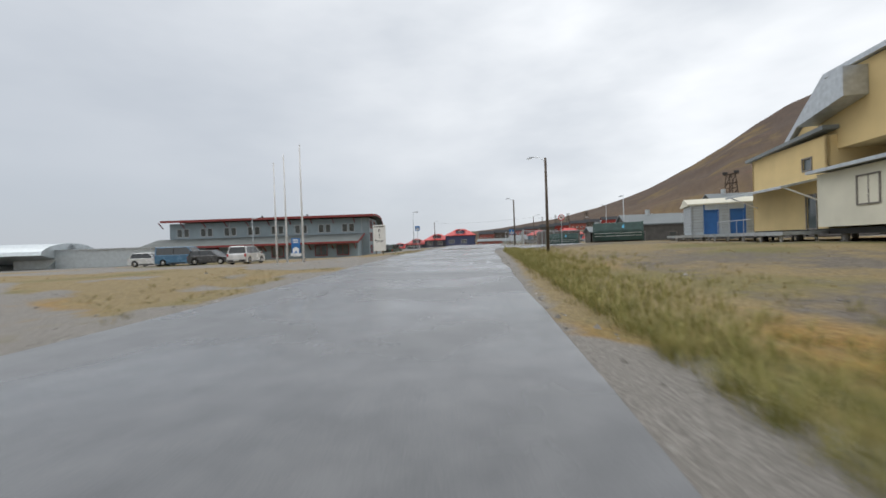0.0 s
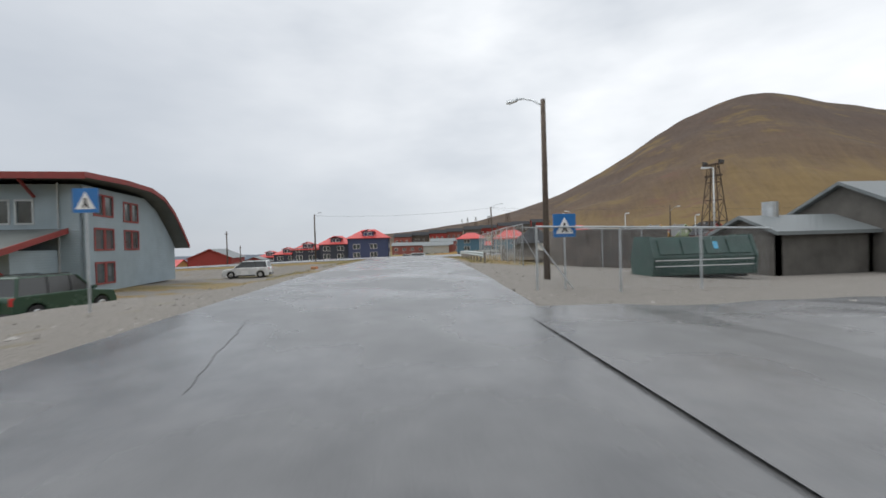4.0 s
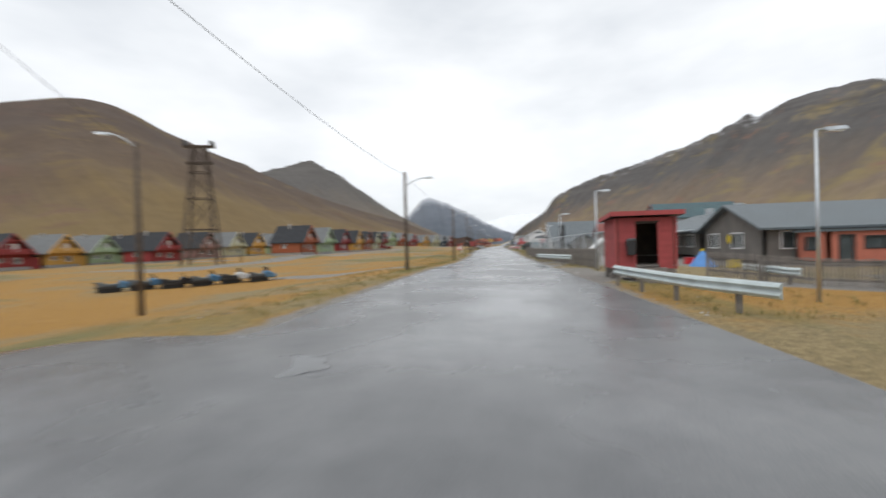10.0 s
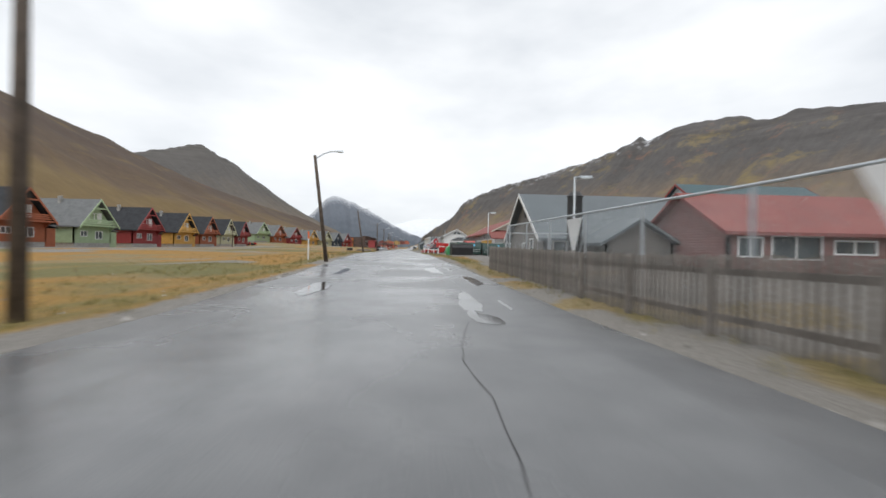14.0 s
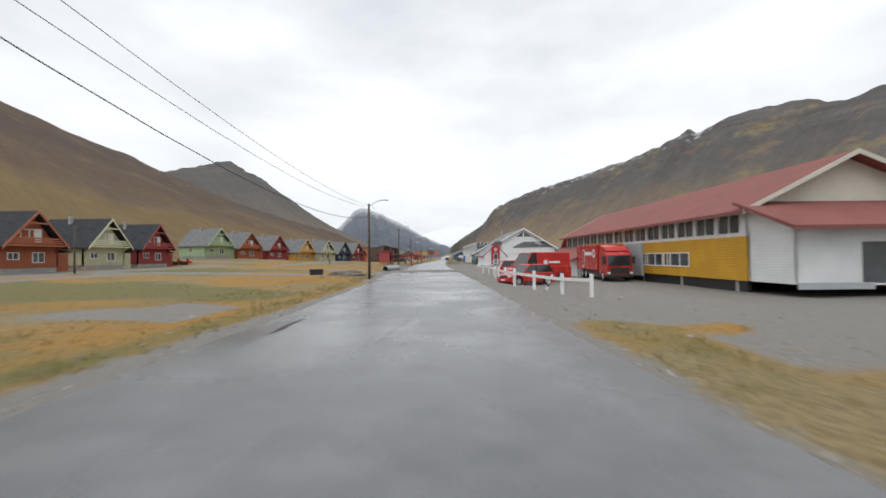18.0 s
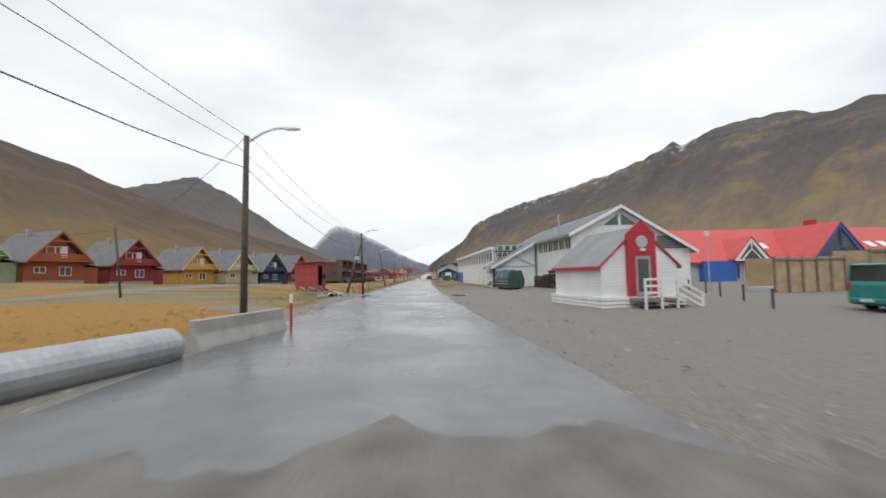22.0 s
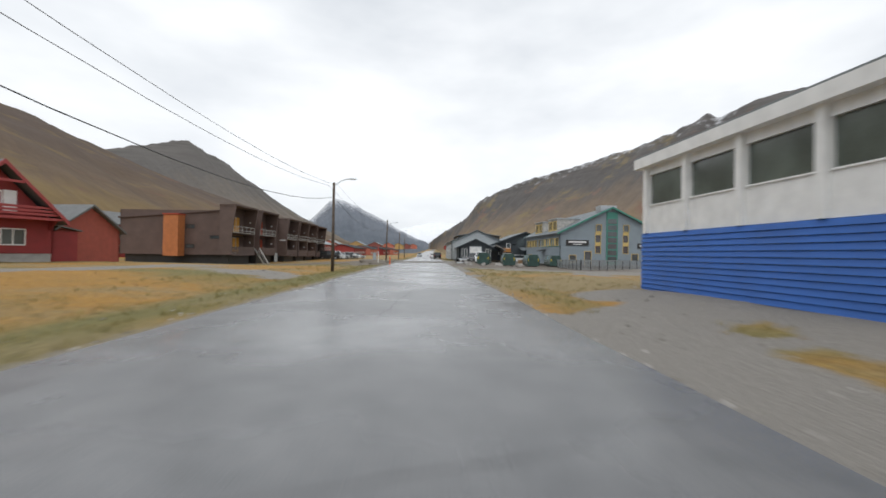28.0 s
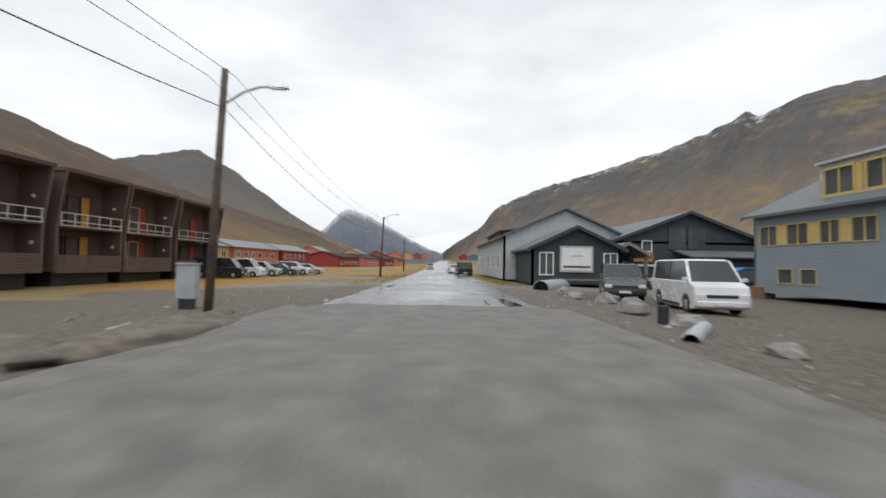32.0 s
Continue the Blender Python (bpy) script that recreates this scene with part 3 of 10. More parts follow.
# ---- mountains, fjord ----
def mountain_material(name, low, mid, high, snow=None, streak=0.004, rim=None, spots=None, snow_to=1.0, depth=4.0, beds=0.0, snow_colour=(0.78, 0.80, 0.83)):
    """Scree and moss: colours by height above the valley, broken by noise and by streaks down the slope."""
    m = bpy.data.materials.new(name)
    m.use_nodes = True
    n, l = m.node_tree.nodes, m.node_tree.links
    p = n["Principled BSDF"]
    p.inputs["Roughness"].default_value = 0.95
    p.inputs["Specular IOR Level"].default_value = 0.2
    uv = n.new("ShaderNodeAttribute")
    uv.attribute_name = "slope"
    sep = n.new("ShaderNodeSeparateColor")
    l.new(uv.outputs["Color"], sep.inputs[0])
    co = n.new("ShaderNodeTexCoord")

    def tex(scale, vec, detail=7, rough=0.6):
        t = n.new("ShaderNodeTexNoise")
        t.inputs["Scale"].default_value, t.inputs["Detail"].default_value, t.inputs["Roughness"].default_value = scale, detail, rough
        l.new(vec, t.inputs["Vector"])
        return t.outputs["Fac"]
    wide, fine = tex(streak, co.outputs["Object"]), tex(0.06, co.outputs["Object"], 8, 0.65)
    mp = n.new("ShaderNodeCombineXYZ")
    a = n.new("ShaderNodeMath")
    a.operation, a.inputs[1].default_value = "MULTIPLY", 60.0
    l.new(sep.outputs["Green"], a.inputs[0])
    b = n.new("ShaderNodeMath")
    b.operation, b.inputs[1].default_value = "MULTIPLY", 2.5
    l.new(sep.outputs["Red"], b.inputs[0])
    l.new(a.outputs[0], mp.inputs[0])
    l.new(b.outputs[0], mp.inputs[1])
    gully = tex(1.6, mp.outputs[0], 6, 0.55)
    s1 = n.new("ShaderNodeMath")
    s1.operation, s1.inputs[1].default_value = "MULTIPLY_ADD", 0.5
    l.new(wide, s1.inputs[0])
    l.new(sep.outputs["Red"], s1.inputs[2])
    s2 = n.new("ShaderNodeMath")
    s2.operation, s2.inputs[1].default_value = "MULTIPLY_ADD", 0.35
    l.new(gully, s2.inputs[0])
    l.new(s1.outputs[0], s2.inputs[2])
    r = n.new("ShaderNodeValToRGB")
    stops = [(0.42, low), (0.62, low), (0.8, mid), (1.15, high)]
    for _ in range(len(stops) - 2):
        r.color_ramp.elements.new(0.5)
    for e, (pos, c) in zip(r.color_ramp.elements, stops):
        e.position, e.color = min(1.0, pos / 1.5), (*c, 1)
    sc = n.new("ShaderNodeMath")
    sc.operation, sc.inputs[1].default_value = "DIVIDE", 1.5
    l.new(s2.outputs[0], sc.inputs[0])
    l.new(sc.outputs[0], r.inputs[0])
    hv = n.new("ShaderNodeHueSaturation")
    mr = n.new("ShaderNodeMapRange")
    mr.inputs["From Min"].default_value, mr.inputs["From Max"].default_value = 0.3, 0.7
    mr.inputs["To Min"].default_value, mr.inputs["To Max"].default_value = 0.80, 1.20
    blend = n.new("ShaderNodeMath")
    blend.operation, blend.inputs[1].default_value = "MULTIPLY_ADD", 0.5
    rill = tex(5.5, mp.outputs[0], 5, 0.6)
    half_fine = n.new("ShaderNodeMath")
    half_fine.operation, half_fine.inputs[1].default_value = "MULTIPLY", 0.5
    l.new(fine, half_fine.inputs[0])
    l.new(rill, blend.inputs[0])
    l.new(half_fine.outputs[0], blend.inputs[2])
    l.new(blend.outputs[0], mr.inputs["Value"])
    l.new(mr.outputs[0], hv.inputs["Value"])
    l.new(r.outputs[0], hv.inputs["Color"])
    col = hv.outputs[0]

    def over(weight, lo, hi, colour, below):
        k = n.new("ShaderNodeMapRange")
        k.inputs["From Min"].default_value, k.inputs["From Max"].default_value = lo, hi
        l.new(weight, k.inputs["Value"])
        x = n.new("ShaderNodeMix")
        x.data_type = "RGBA"
        x.inputs[7].default_value = (*colour, 1)
        l.new(k.outputs[0], x.inputs[0])
        l.new(below, x.inputs[6])
        return x.outputs[2]
    if spots:
        # rusty and mossy patches on the scree
        col = over(tex(0.011, co.outputs["Object"], 6, 0.7), 0.54, 0.68, spots[0], col)
        col = over(tex(0.017, co.outputs["Object"], 7, 0.7), 0.58, 0.70, spots[1], col)
    if rim:
        # bare dark rock in a broken band under the rim
        jag = n.new("ShaderNodeMath")
        jag.operation, jag.inputs[1].default_value = "MULTIPLY_ADD", 0.42
        l.new(tex(0.02, co.outputs["Object"], 8, 0.7), jag.inputs[0])
        l.new(sep.outputs["Red"], jag.inputs[2])
        col = over(jag.outputs[0], rim, rim + 0.06, high, col)
    if beds:
        # level beds of rock that crop out high on the slope
        flat = n.new("ShaderNodeMapping")
        flat.inputs["Scale"].default_value = (0.006, 0.006, 0.05)
        l.new(co.outputs["Object"], flat.inputs["Vector"])
        bed = tex(1.0, flat.outputs[0], 5, 0.65)
        up = n.new("ShaderNodeMapRange")
        up.inputs["From Min"].default_value, up.inputs["From Max"].default_value = beds, beds + 0.25
        l.new(sep.outputs["Red"], up.inputs["Value"])
        lit = n.new("ShaderNodeMapRange")
        lit.inputs["From Min"].default_value, lit.inputs["From Max"].default_value = 0.38, 0.62
        lit.inputs["To Min"].default_value, lit.inputs["To Max"].default_value = 0.78, 1.26
        l.new(bed, lit.inputs["Value"])
        hb = n.new("ShaderNodeHueSaturation")
        l.new(lit.outputs[0], hb.inputs["Value"])
        l.new(up.outputs[0], hb.inputs["Fac"])
        l.new(col, hb.inputs["Color"])
        col = hb.outputs[0]
    if snow:
        sn = n.new("ShaderNodeMapRange")
        add = n.new("ShaderNodeMath")
        add.operation, add.inputs[1].default_value = "MULTIPLY_ADD", 0.5
        l.new(fine, add.inputs[0])
        l.new(sep.outputs["Red"], add.inputs[2])
        sn.inputs["From Min"].default_value, sn.inputs["From Max"].default_value = snow, snow + 0.22
        l.new(add.outputs[0], sn.inputs["Value"])
        mx = n.new("ShaderNodeMix")
        mx.data_type = "RGBA"
        mx.inputs[7].default_value = (*snow_colour, 1)
        stretch = n.new("ShaderNodeMath")
        stretch.operation, stretch.inputs[1].default_value = "LESS_THAN", snow_to
        l.new(sep.outputs["Green"], stretch.inputs[0])
        both = n.new("ShaderNodeMath")
        both.operation = "MULTIPLY"
        l.new(stretch.outputs[0], both.inputs[0])
        l.new(sn.outputs[0], both.inputs[1])
        l.new(both.outputs[0], mx.inputs[0])
        l.new(col, mx.inputs[6])
        col = mx.outputs[2]
    l.new(col, p.inputs["Base Color"])
    bp = n.new("ShaderNodeBump")
    bp.inputs["Strength"].default_value, bp.inputs["Distance"].default_value = 0.5, depth
    l.new(blend.outputs[0], bp.inputs["Height"])
    l.new(bp.outputs[0], p.inputs["Normal"])
    return m


def mountain(label, ridge, foot, material, bulge=1.25, cols=150, rows=46, rough=9.0, gully=14.0, seed=0, crag=3.0):
    """A slope from a foot line up to a ridge line, and down behind it."""
    run = [0.0]
    for p, q in zip(ridge, ridge[1:]):
        run.append(run[-1] + math.dist(p, q))

    def at(line, f):
        k = lerp(f * run[-1], run, range(len(run))) * (len(line) - 1) / (len(run) - 1)
        i = min(int(k), len(line) - 2)
        t = k - i
        p = [Vector(line[max(0, min(len(line) - 1, i + o))]) for o in (-1, 0, 1, 2)]
        return 0.5 * ((2 * p[1]) + (p[2] - p[0]) * t + (2 * p[0] - 5 * p[1] + 4 * p[2] - p[3]) * t * t + (3 * p[1] - p[0] - 3 * p[2] + p[3]) * t ** 3)
    vs, cs = [], []
    for j in range(rows + 8):
        s = j / rows if j <= rows else 1 + (j - rows) / 8
        for i in range(cols + 1):
            f = i / cols
            r, b = at(ridge, f), at(foot, f)
            p = b.lerp(r, s)
            w = min(s, 1.0)
            z = b.z + (r.z - b.z) * (w ** bulge)
            if s > 1:
                z = r.z * (2 - s) - 40 * (s - 1)
            damp = min(1, w * 4) * (1 - 0.75 * max(0, w - 0.8) / 0.2)
            z += gully * damp * noise.noise(Vector((f * cols * 0.22, s * 1.5, seed)))
            z += rough * damp * noise.noise(Vector((p.x * 0.012, p.y * 0.012, seed + 4)))
            if j == rows:
                z += crag * noise.noise(Vector((f * cols * 0.35, 3, seed + 8)))
            vs.append((p.x, p.y, z))
            cs.append((w, f, 0, 1))
    n = cols + 1
    fs = [(j * n + i, j * n + i + 1, (j + 1) * n + i + 1, (j + 1) * n + i) for j in range(rows + 7) for i in range(cols)]
    g = Geo()
    g.v, g.f = vs, fs
    ob = part("mountain", g, material, smooth=True)
    at_ = ob.data.color_attributes.new("slope", "FLOAT_COLOR", "POINT")
    at_.data.foreach_set("color", np.array(cs, "f").ravel())
    return tagged(ob, label, "mountain", kind="structure")


HILL = mountain_material("ochre_hill_scree", (0.165, 0.114, 0.052), (0.118, 0.082, 0.053), (0.088, 0.064, 0.05), spots=((0.165, 0.115, 0.05), (0.135, 0.078, 0.056)), depth=2.5)
# FLANK: brown scree, its low and mid tones lightened to carry distance haze
FLANK = mountain_material("hazed_brown_flank_scree", (0.235, 0.18, 0.105), (0.19, 0.145, 0.105), (0.105, 0.098, 0.094), snow=1.21, rim=1.13, spots=((0.225, 0.175, 0.09), (0.21, 0.13, 0.10)), snow_to=0.5, depth=3.0, beds=0.72)
DARK = mountain_material("dark_far_rock", (0.195, 0.158, 0.112), (0.165, 0.138, 0.11), (0.115, 0.107, 0.10), snow=1.30, rim=1.03, depth=6.0, beds=0.78)
# FJORD and FAR: distance haze is painted into the rock as blue-grey
FJORD = mountain_material("hazed_fjord_slopes", (0.085, 0.105, 0.14), (0.085, 0.105, 0.14), (0.12, 0.14, 0.17), snow=0.92, snow_to=0.64, snow_colour=(0.42, 0.46, 0.51))
FAR = mountain_material("hazed_far_rock", (0.10, 0.115, 0.135), (0.10, 0.115, 0.135), (0.14, 0.155, 0.18), snow=1.12)
ICE = mountain_material("glacier_ice", (0.6, 0.64, 0.68), (0.74, 0.76, 0.8), (0.8, 0.82, 0.84))

mountain("rounded ochre hill with a smooth brown top", ((-760, -120, 14), (-742, 9, 28), (-770, 150, 50), (-762, 285, 90), (-738, 400, 150), (-715, 520, 225), (-678, 636, 262), (-652, 745, 238), (-613, 830, 212), (-640, 1000, 214), (-660, 1100, 211), (-583, 1418, 156), (-459, 1880, 108)),
         ((-330, -120, -6), (-300, -60, -6), (-260, 0, -5), (-200, 60, -4), (-150, 110, -4), (-125, 160, -3), (-115, 215, -3), (-108, 300, -4), (-105, 420, -5), (-105, 560, -6), (-110, 760, -7), (-125, 1100, -6), (-140, 1600, -6)), HILL, 1.15, 170, 60, 5, 7, 1, 1.5)
mountain("craggy brown mountain behind the hill", ((-1500, 1700, 250), (-1330, 1911, 330), (-1245, 1968, 377), (-1180, 2005, 402), (-1123, 2042, 421), (-1080, 2090, 446), (-1051, 2118, 458), (-1025, 2149, 468), (-1002, 2171, 454), (-967, 2205, 427), (-930, 2240, 412), (-898, 2272, 386), (-880, 2290, 358), (-821, 2350, 322), (-790, 2375, 282), (-768, 2392, 270), (-691, 2463, 206), (-595, 2572, 133), (-420, 2760, 40)),
         [(-480 + 340 * q ** 0.8, 1200 + 1200 * q, -8) for q in np.linspace(0, 1, 19)], DARK, 1.3, 190, 50, 7, 15, 2, 7)
mountain("dark pointed peak dusted with snow at the valley's head, painted haze blue", ((-1250, 3750, 90), (-1076, 3785, 148), (-925, 3825, 271), (-769, 3860, 428), (-628, 3886, 410), (-432, 3913, 320), (-155, 3935, 168), (60, 3960, 90)),
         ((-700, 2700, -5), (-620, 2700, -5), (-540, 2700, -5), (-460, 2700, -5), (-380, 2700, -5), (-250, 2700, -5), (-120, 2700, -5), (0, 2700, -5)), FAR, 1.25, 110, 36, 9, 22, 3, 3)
mountain("white glacier at the head of the valley", ((-420, 4326, 160), (-310, 4326, 195), (-145, 4335, 245), (77, 4337, 290), (302, 4328, 285), (520, 4300, 300)),
         ((-300, 3500, 0), (-200, 3500, 0), (-80, 3500, 0), (60, 3500, 0), (200, 3500, 0), (330, 3500, 0)), ICE, 1.0, 60, 20, 10, 12, 4, 6)
RIM = ((20, 2300, 50), (73, 1917, 84), (115, 1640, 105), (132, 1560, 119), (148, 1508, 146), (167, 1445, 158), (231, 1368, 183), (297, 1290, 198), (376, 1198, 214), (450, 1108, 233), (490, 1060, 251), (512, 1036, 262), (519, 1028, 266), (530, 1017, 256),
       (551, 994, 268), (575, 970, 278), (606, 938, 280), (640, 905, 281), (652, 886, 278), (659, 850, 259), (665, 820, 253), (674, 796, 262), (686, 762, 255), (699, 723, 246), (711, 682, 238), (727, 628, 226), (745, 570, 214), (790, 410, 200), (850, 180, 190), (920, -80, 170), (960, -400, 150))
mountain("long brown mountain with a rocky rim and patches of snow", RIM,
         [(min(330, max(60 - 0.02 * (y - 900), x - 1.22 * z)), y - 0.72 * z, -7) for x, y, z in RIM], FLANK, 1.22, 420, 64, 5, 9, 5, 5)
FARSKY = ((-125, 0.5), (-130, 0.9), (-136, 0.3), (-138.5, 0.4), (-140.4, 0.65), (-141.1, 1.0), (-142.1, 1.45), (-142.7, 1.15), (-143.8, 0.15), (-144.9, -0.24), (-145.7, -0.05), (-147.3, 0.6), (-148.2, 0.46), (-149.6, -0.42), (-150.4, -0.68), (-153.7, -1.4), (-158, -1.9), (-165, -2.1))
mountain("far mountains with snow beyond the fjord, painted haze grey", [(3800 * math.cos(radians(a)), 3800 * math.sin(radians(a)), 3800 * math.tan(radians(e))) for a, e in FARSKY],
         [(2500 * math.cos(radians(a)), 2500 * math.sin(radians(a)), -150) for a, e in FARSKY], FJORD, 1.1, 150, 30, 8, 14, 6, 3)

# ---- the row of gabled houses ----
def house_paint(name, c):
    return mat(name, c, 0.7, var=0.12, scale=1.2, siding=0.14)


ROOFS = {"dark": mat("dark_bitumen_roof", (0.042, 0.044, 0.048), 0.9, var=0.25, scale=1.5, bump=0.4, fine=18, spec=0.25),
         "grey": mat("grey_bitumen_roof", (0.15, 0.155, 0.155), 0.8, var=0.2, scale=1.5, bump=0.4, fine=18)}
PAINT = {"orange": (0.33, 0.095, 0.04), "green": (0.34, 0.44, 0.27), "red": (0.27, 0.035, 0.035), "yellow": (0.56, 0.32, 0.075),
         "cream": (0.50, 0.49, 0.33), "blue": (0.03, 0.05, 0.085), "lilac": (0.30, 0.17, 0.15)}


def gabled_house(colour, roof, x, y, rz, z):
    """Two storeys, the upper one under a steep roof, with a jettied gable and a balcony."""
    h = thing("gabled_house", f"{colour} timber house with a {roof} grey pitched roof and gable balcony" if roof == "dark" else f"{colour} timber house with a pale grey pitched roof and gable balcony", "house", "row of gabled houses")
    paint = house_paint("paint_" + colour, PAINT[colour])
    trimc = mat("trim_" + colour, [min(0.8, c * 1.25 + 0.02) for c in PAINT[colour]], 0.6, var=0.08)
    w, le, low, eave, top = 4.1, 4.6, -0.6, 3.3, 7.5
    part("foundation", Geo().box(-le + 0.1, -w + 0.15, low - 0.6, le - 0.75, w - 0.15, 0.35), CONCRETE, h)
    walls(h, [(-le, -w), (le - 0.7, -w), (le - 0.7, w), (-le, w)], 0.35, eave, paint,
          {0: [(3.2, 1.6, 1.1, 0.9)], 1: [(1.4, 1.5, 1.3, 0.75), (4.6, 1.1, 1.5, 1.2)], 2: [(3.2, 1.6, 1.1, 0.9)]}, WHITE)
    g = Geo()
    part("gable", Geo().prism([(-w, eave), (w, eave), (0, top - 0.1)], -le, -le + 0.2, "x"), paint, h)
    # jettied upper front, set back behind the balcony
    part("gable_front", Geo().prism([(-w + 0.5, eave), (w - 0.5, eave), (0, top - 0.4)], le - 0.5, le - 0.3, "x"), paint, h)
    p, d, n = (le - 0.28, -1.5), Vector((0, 1, 0)), Vector((1, 0, 0))
    window(h, p, d, n, 0.0, eave + 1.0, 1.0, 0.95, WHITE, bars=0)
    window(h, p, d, n, 1.15, eave + 1.0, 0.55, 0.95, WHITE, bars=0)
    part("balcony_door", Geo().box(le - 0.3, 0.35, eave + 0.25, le - 0.22, 1.2, eave + 2.1), WHITE, h)
    part("balcony_floor", Geo().box(le - 0.75, -w + 0.1, eave - 0.15, le + 0.5, w - 0.1, eave + 0.05), trimc, h)
    for k in range(3):
        zz = eave + 0.2 + 0.28 * k
        part("balcony_rail", Geo().box(le + 0.42, -w + 0.35 + 0.25 * k, zz, le + 0.47, w - 0.35 - 0.25 * k, zz + 0.19), trimc, h)
    for s in (-1, 1):
        part("bracket", Geo().prism([(le - 0.7, eave - 1.0), (le + 0.3, eave - 0.15), (le - 0.7, eave - 0.15)], s * (w - 0.35) - 0.06, s * (w - 0.35) + 0.06, "y"), paint, h)
    for s in (-1, 1):
        k = (top - eave) / w
        e = s * (w + 0.45)
        z0 = eave - 0.45 * k
        part("roof_slope", Geo().prism([(e, z0), (0, top), (0, top + 0.22), (e, z0 + 0.22)], -le - 0.3, le + 0.55, "x"), ROOFS[roof], h)
        part("barge_board", Geo().prism([(e, z0 - 0.12), (0, top - 0.12), (0, top + 0.25), (e, z0 + 0.25)], le + 0.552, le + 0.62, "x"), trimc, h)
    part("tie_beam", Geo().box(le + 0.5, -1.25, top - 1.5, le + 0.58, 1.25, top - 1.3), trimc, h)
    # lean-to beside the house
    part("porch", Geo().box(-le + 1.2, w + 0.02, -0.4, le - 1.2, w + 2.2, 2.35), paint, h)
    part("porch_roof", Geo().prism([(w, 2.9), (w, 3.0), (w + 2.5, 2.5), (w + 2.5, 2.4)], -le + 1.0, le - 1.0, "x"), ROOFS[roof], h)
    part("chimney", Geo().box(-1.2, -0.9, top - 1.2, -0.7, -0.4, top + 0.6), CONCRETE, h, bevel=0.03)
    h.matrix_basis = pose(x, y, z, 0, 0, rz)
    return h


FIRST = (("orange", "dark", -53.0, 113.3, 0), ("green", "grey", -54.0, 127.8, 0), ("red", "dark", -55.0, 143.4, 0), ("yellow", "dark", -55.5, 158.6, 0), ("orange", "dark", -56.0, 171.4, 0),
         ("cream", "dark", -56.6, 184.4, 0), ("red", "dark", -57, 196.4, 0), ("green", "grey", -62.0, 229.8, -16), ("orange", "grey", -58.5, 239.8, -18), ("red", "grey", -55, 251.4, -19),
         ("yellow", "grey", -50.3, 263.8, -20), ("cream", "grey", -45.4, 272.3, -20), ("blue", "grey", -42, 282.8, -20), ("red", "grey", -39.2, 294.8, -20))
for colour, roof, x, y, rz in FIRST:
    gabled_house(colour, roof, x, y, rz, field(x + 4, y) + 0.35)
SECOND = (("green", "grey", -85, 152.7, 0.4), ("yellow", "dark", -85, 139.6, 0.4), ("cream", "grey", -85, 128, 0.3), ("lilac", "dark", -85, 115, 0.0), ("red", "dark", -85, 100, -0.4),
          ("lilac", "dark", -105, 112, -0.4), ("green", "grey", -105, 101.5, -0.5), ("yellow", "grey", -105, 91, -0.5), ("red", "dark", -105, 80, -0.6))
for colour, roof, x, y, z in SECOND:
    gabled_house(colour, roof, x, y, 0, z)


# ---- street lamps on timber poles ----
def street_lamp(x, y, height, arm, turn, lean=(0, 0), z=None, steel=False, below=0.0):
    """turn: degrees, the way in which the arm points; lean: metres by which the top stands off."""
    t = thing("street_lamp", "galvanised steel street lamp with a flat head" if steel else "street lamp on a dark leaning timber pole" if any(lean) else "street lamp on a dark tarred timber pole", "street lamp", "street lamps")
    m = GALV if steel else POLE
    arm *= 0.66
    top = Vector((lean[0], lean[1], height))
    part("pole", Geo().rod((0, 0, -0.5), top, 0.13 if not steel else 0.055, 0.09 if not steel else 0.04, 10), m, t, smooth=True)
    d = Vector((math.cos(radians(turn)), math.sin(radians(turn)), 0))
    a = Geo()
    if below:
        top = top - Vector((0, 0, below))
    pts = [top, top + d * 0.1, top + d * 0.2, top + d * 0.3] if steel else [top - Vector((0, 0, 0.25)), top + d * arm * 0.4 + Vector((0, 0, 0.12)), top + d * arm * 0.75 + Vector((0, 0, 0.3)), top + d * arm + Vector((0, 0, 0.32))]
    for p, q in zip(pts, pts[1:]):
        a.rod(p, q, 0.035, n=6)
    part("arm", a, GALV, t)
    s = d.cross(Vector((0, 0, 1)))
    g = Geo()
    e = pts[-1]
    vs = [e + d * u + s * v + Vector((0, 0, w)) for u, v, w in ((-0.08, -0.06, -0.02), (0.5, -0.1, -0.02), (0.5, 0.1, -0.02), (-0.08, 0.06, -0.02), (-0.08, -0.04, 0.07), (0.46, -0.06, 0.09), (0.46, 0.06, 0.09), (-0.08, 0.04, 0.07))]
    g.add(vs, [(0, 3, 2, 1), (4, 5, 6, 7), (0, 1, 5, 4), (1, 2, 6, 5), (2, 3, 7, 6), (3, 0, 4, 7)])
    head = part("lamp_head", g, GALV, t)
    part("lens", Geo().box(0, -0.06, -0.04, 0.4, 0.06, 0), LAMPGLASS, head)
    head.children[0].matrix_basis = Matrix.Translation(e + Vector((0, 0, -0.02))) @ pose(0, 0, 0, 0, 0, turn)
    t.matrix_basis = pose(x, y, ground(x, y) if z is None else z)
    return t


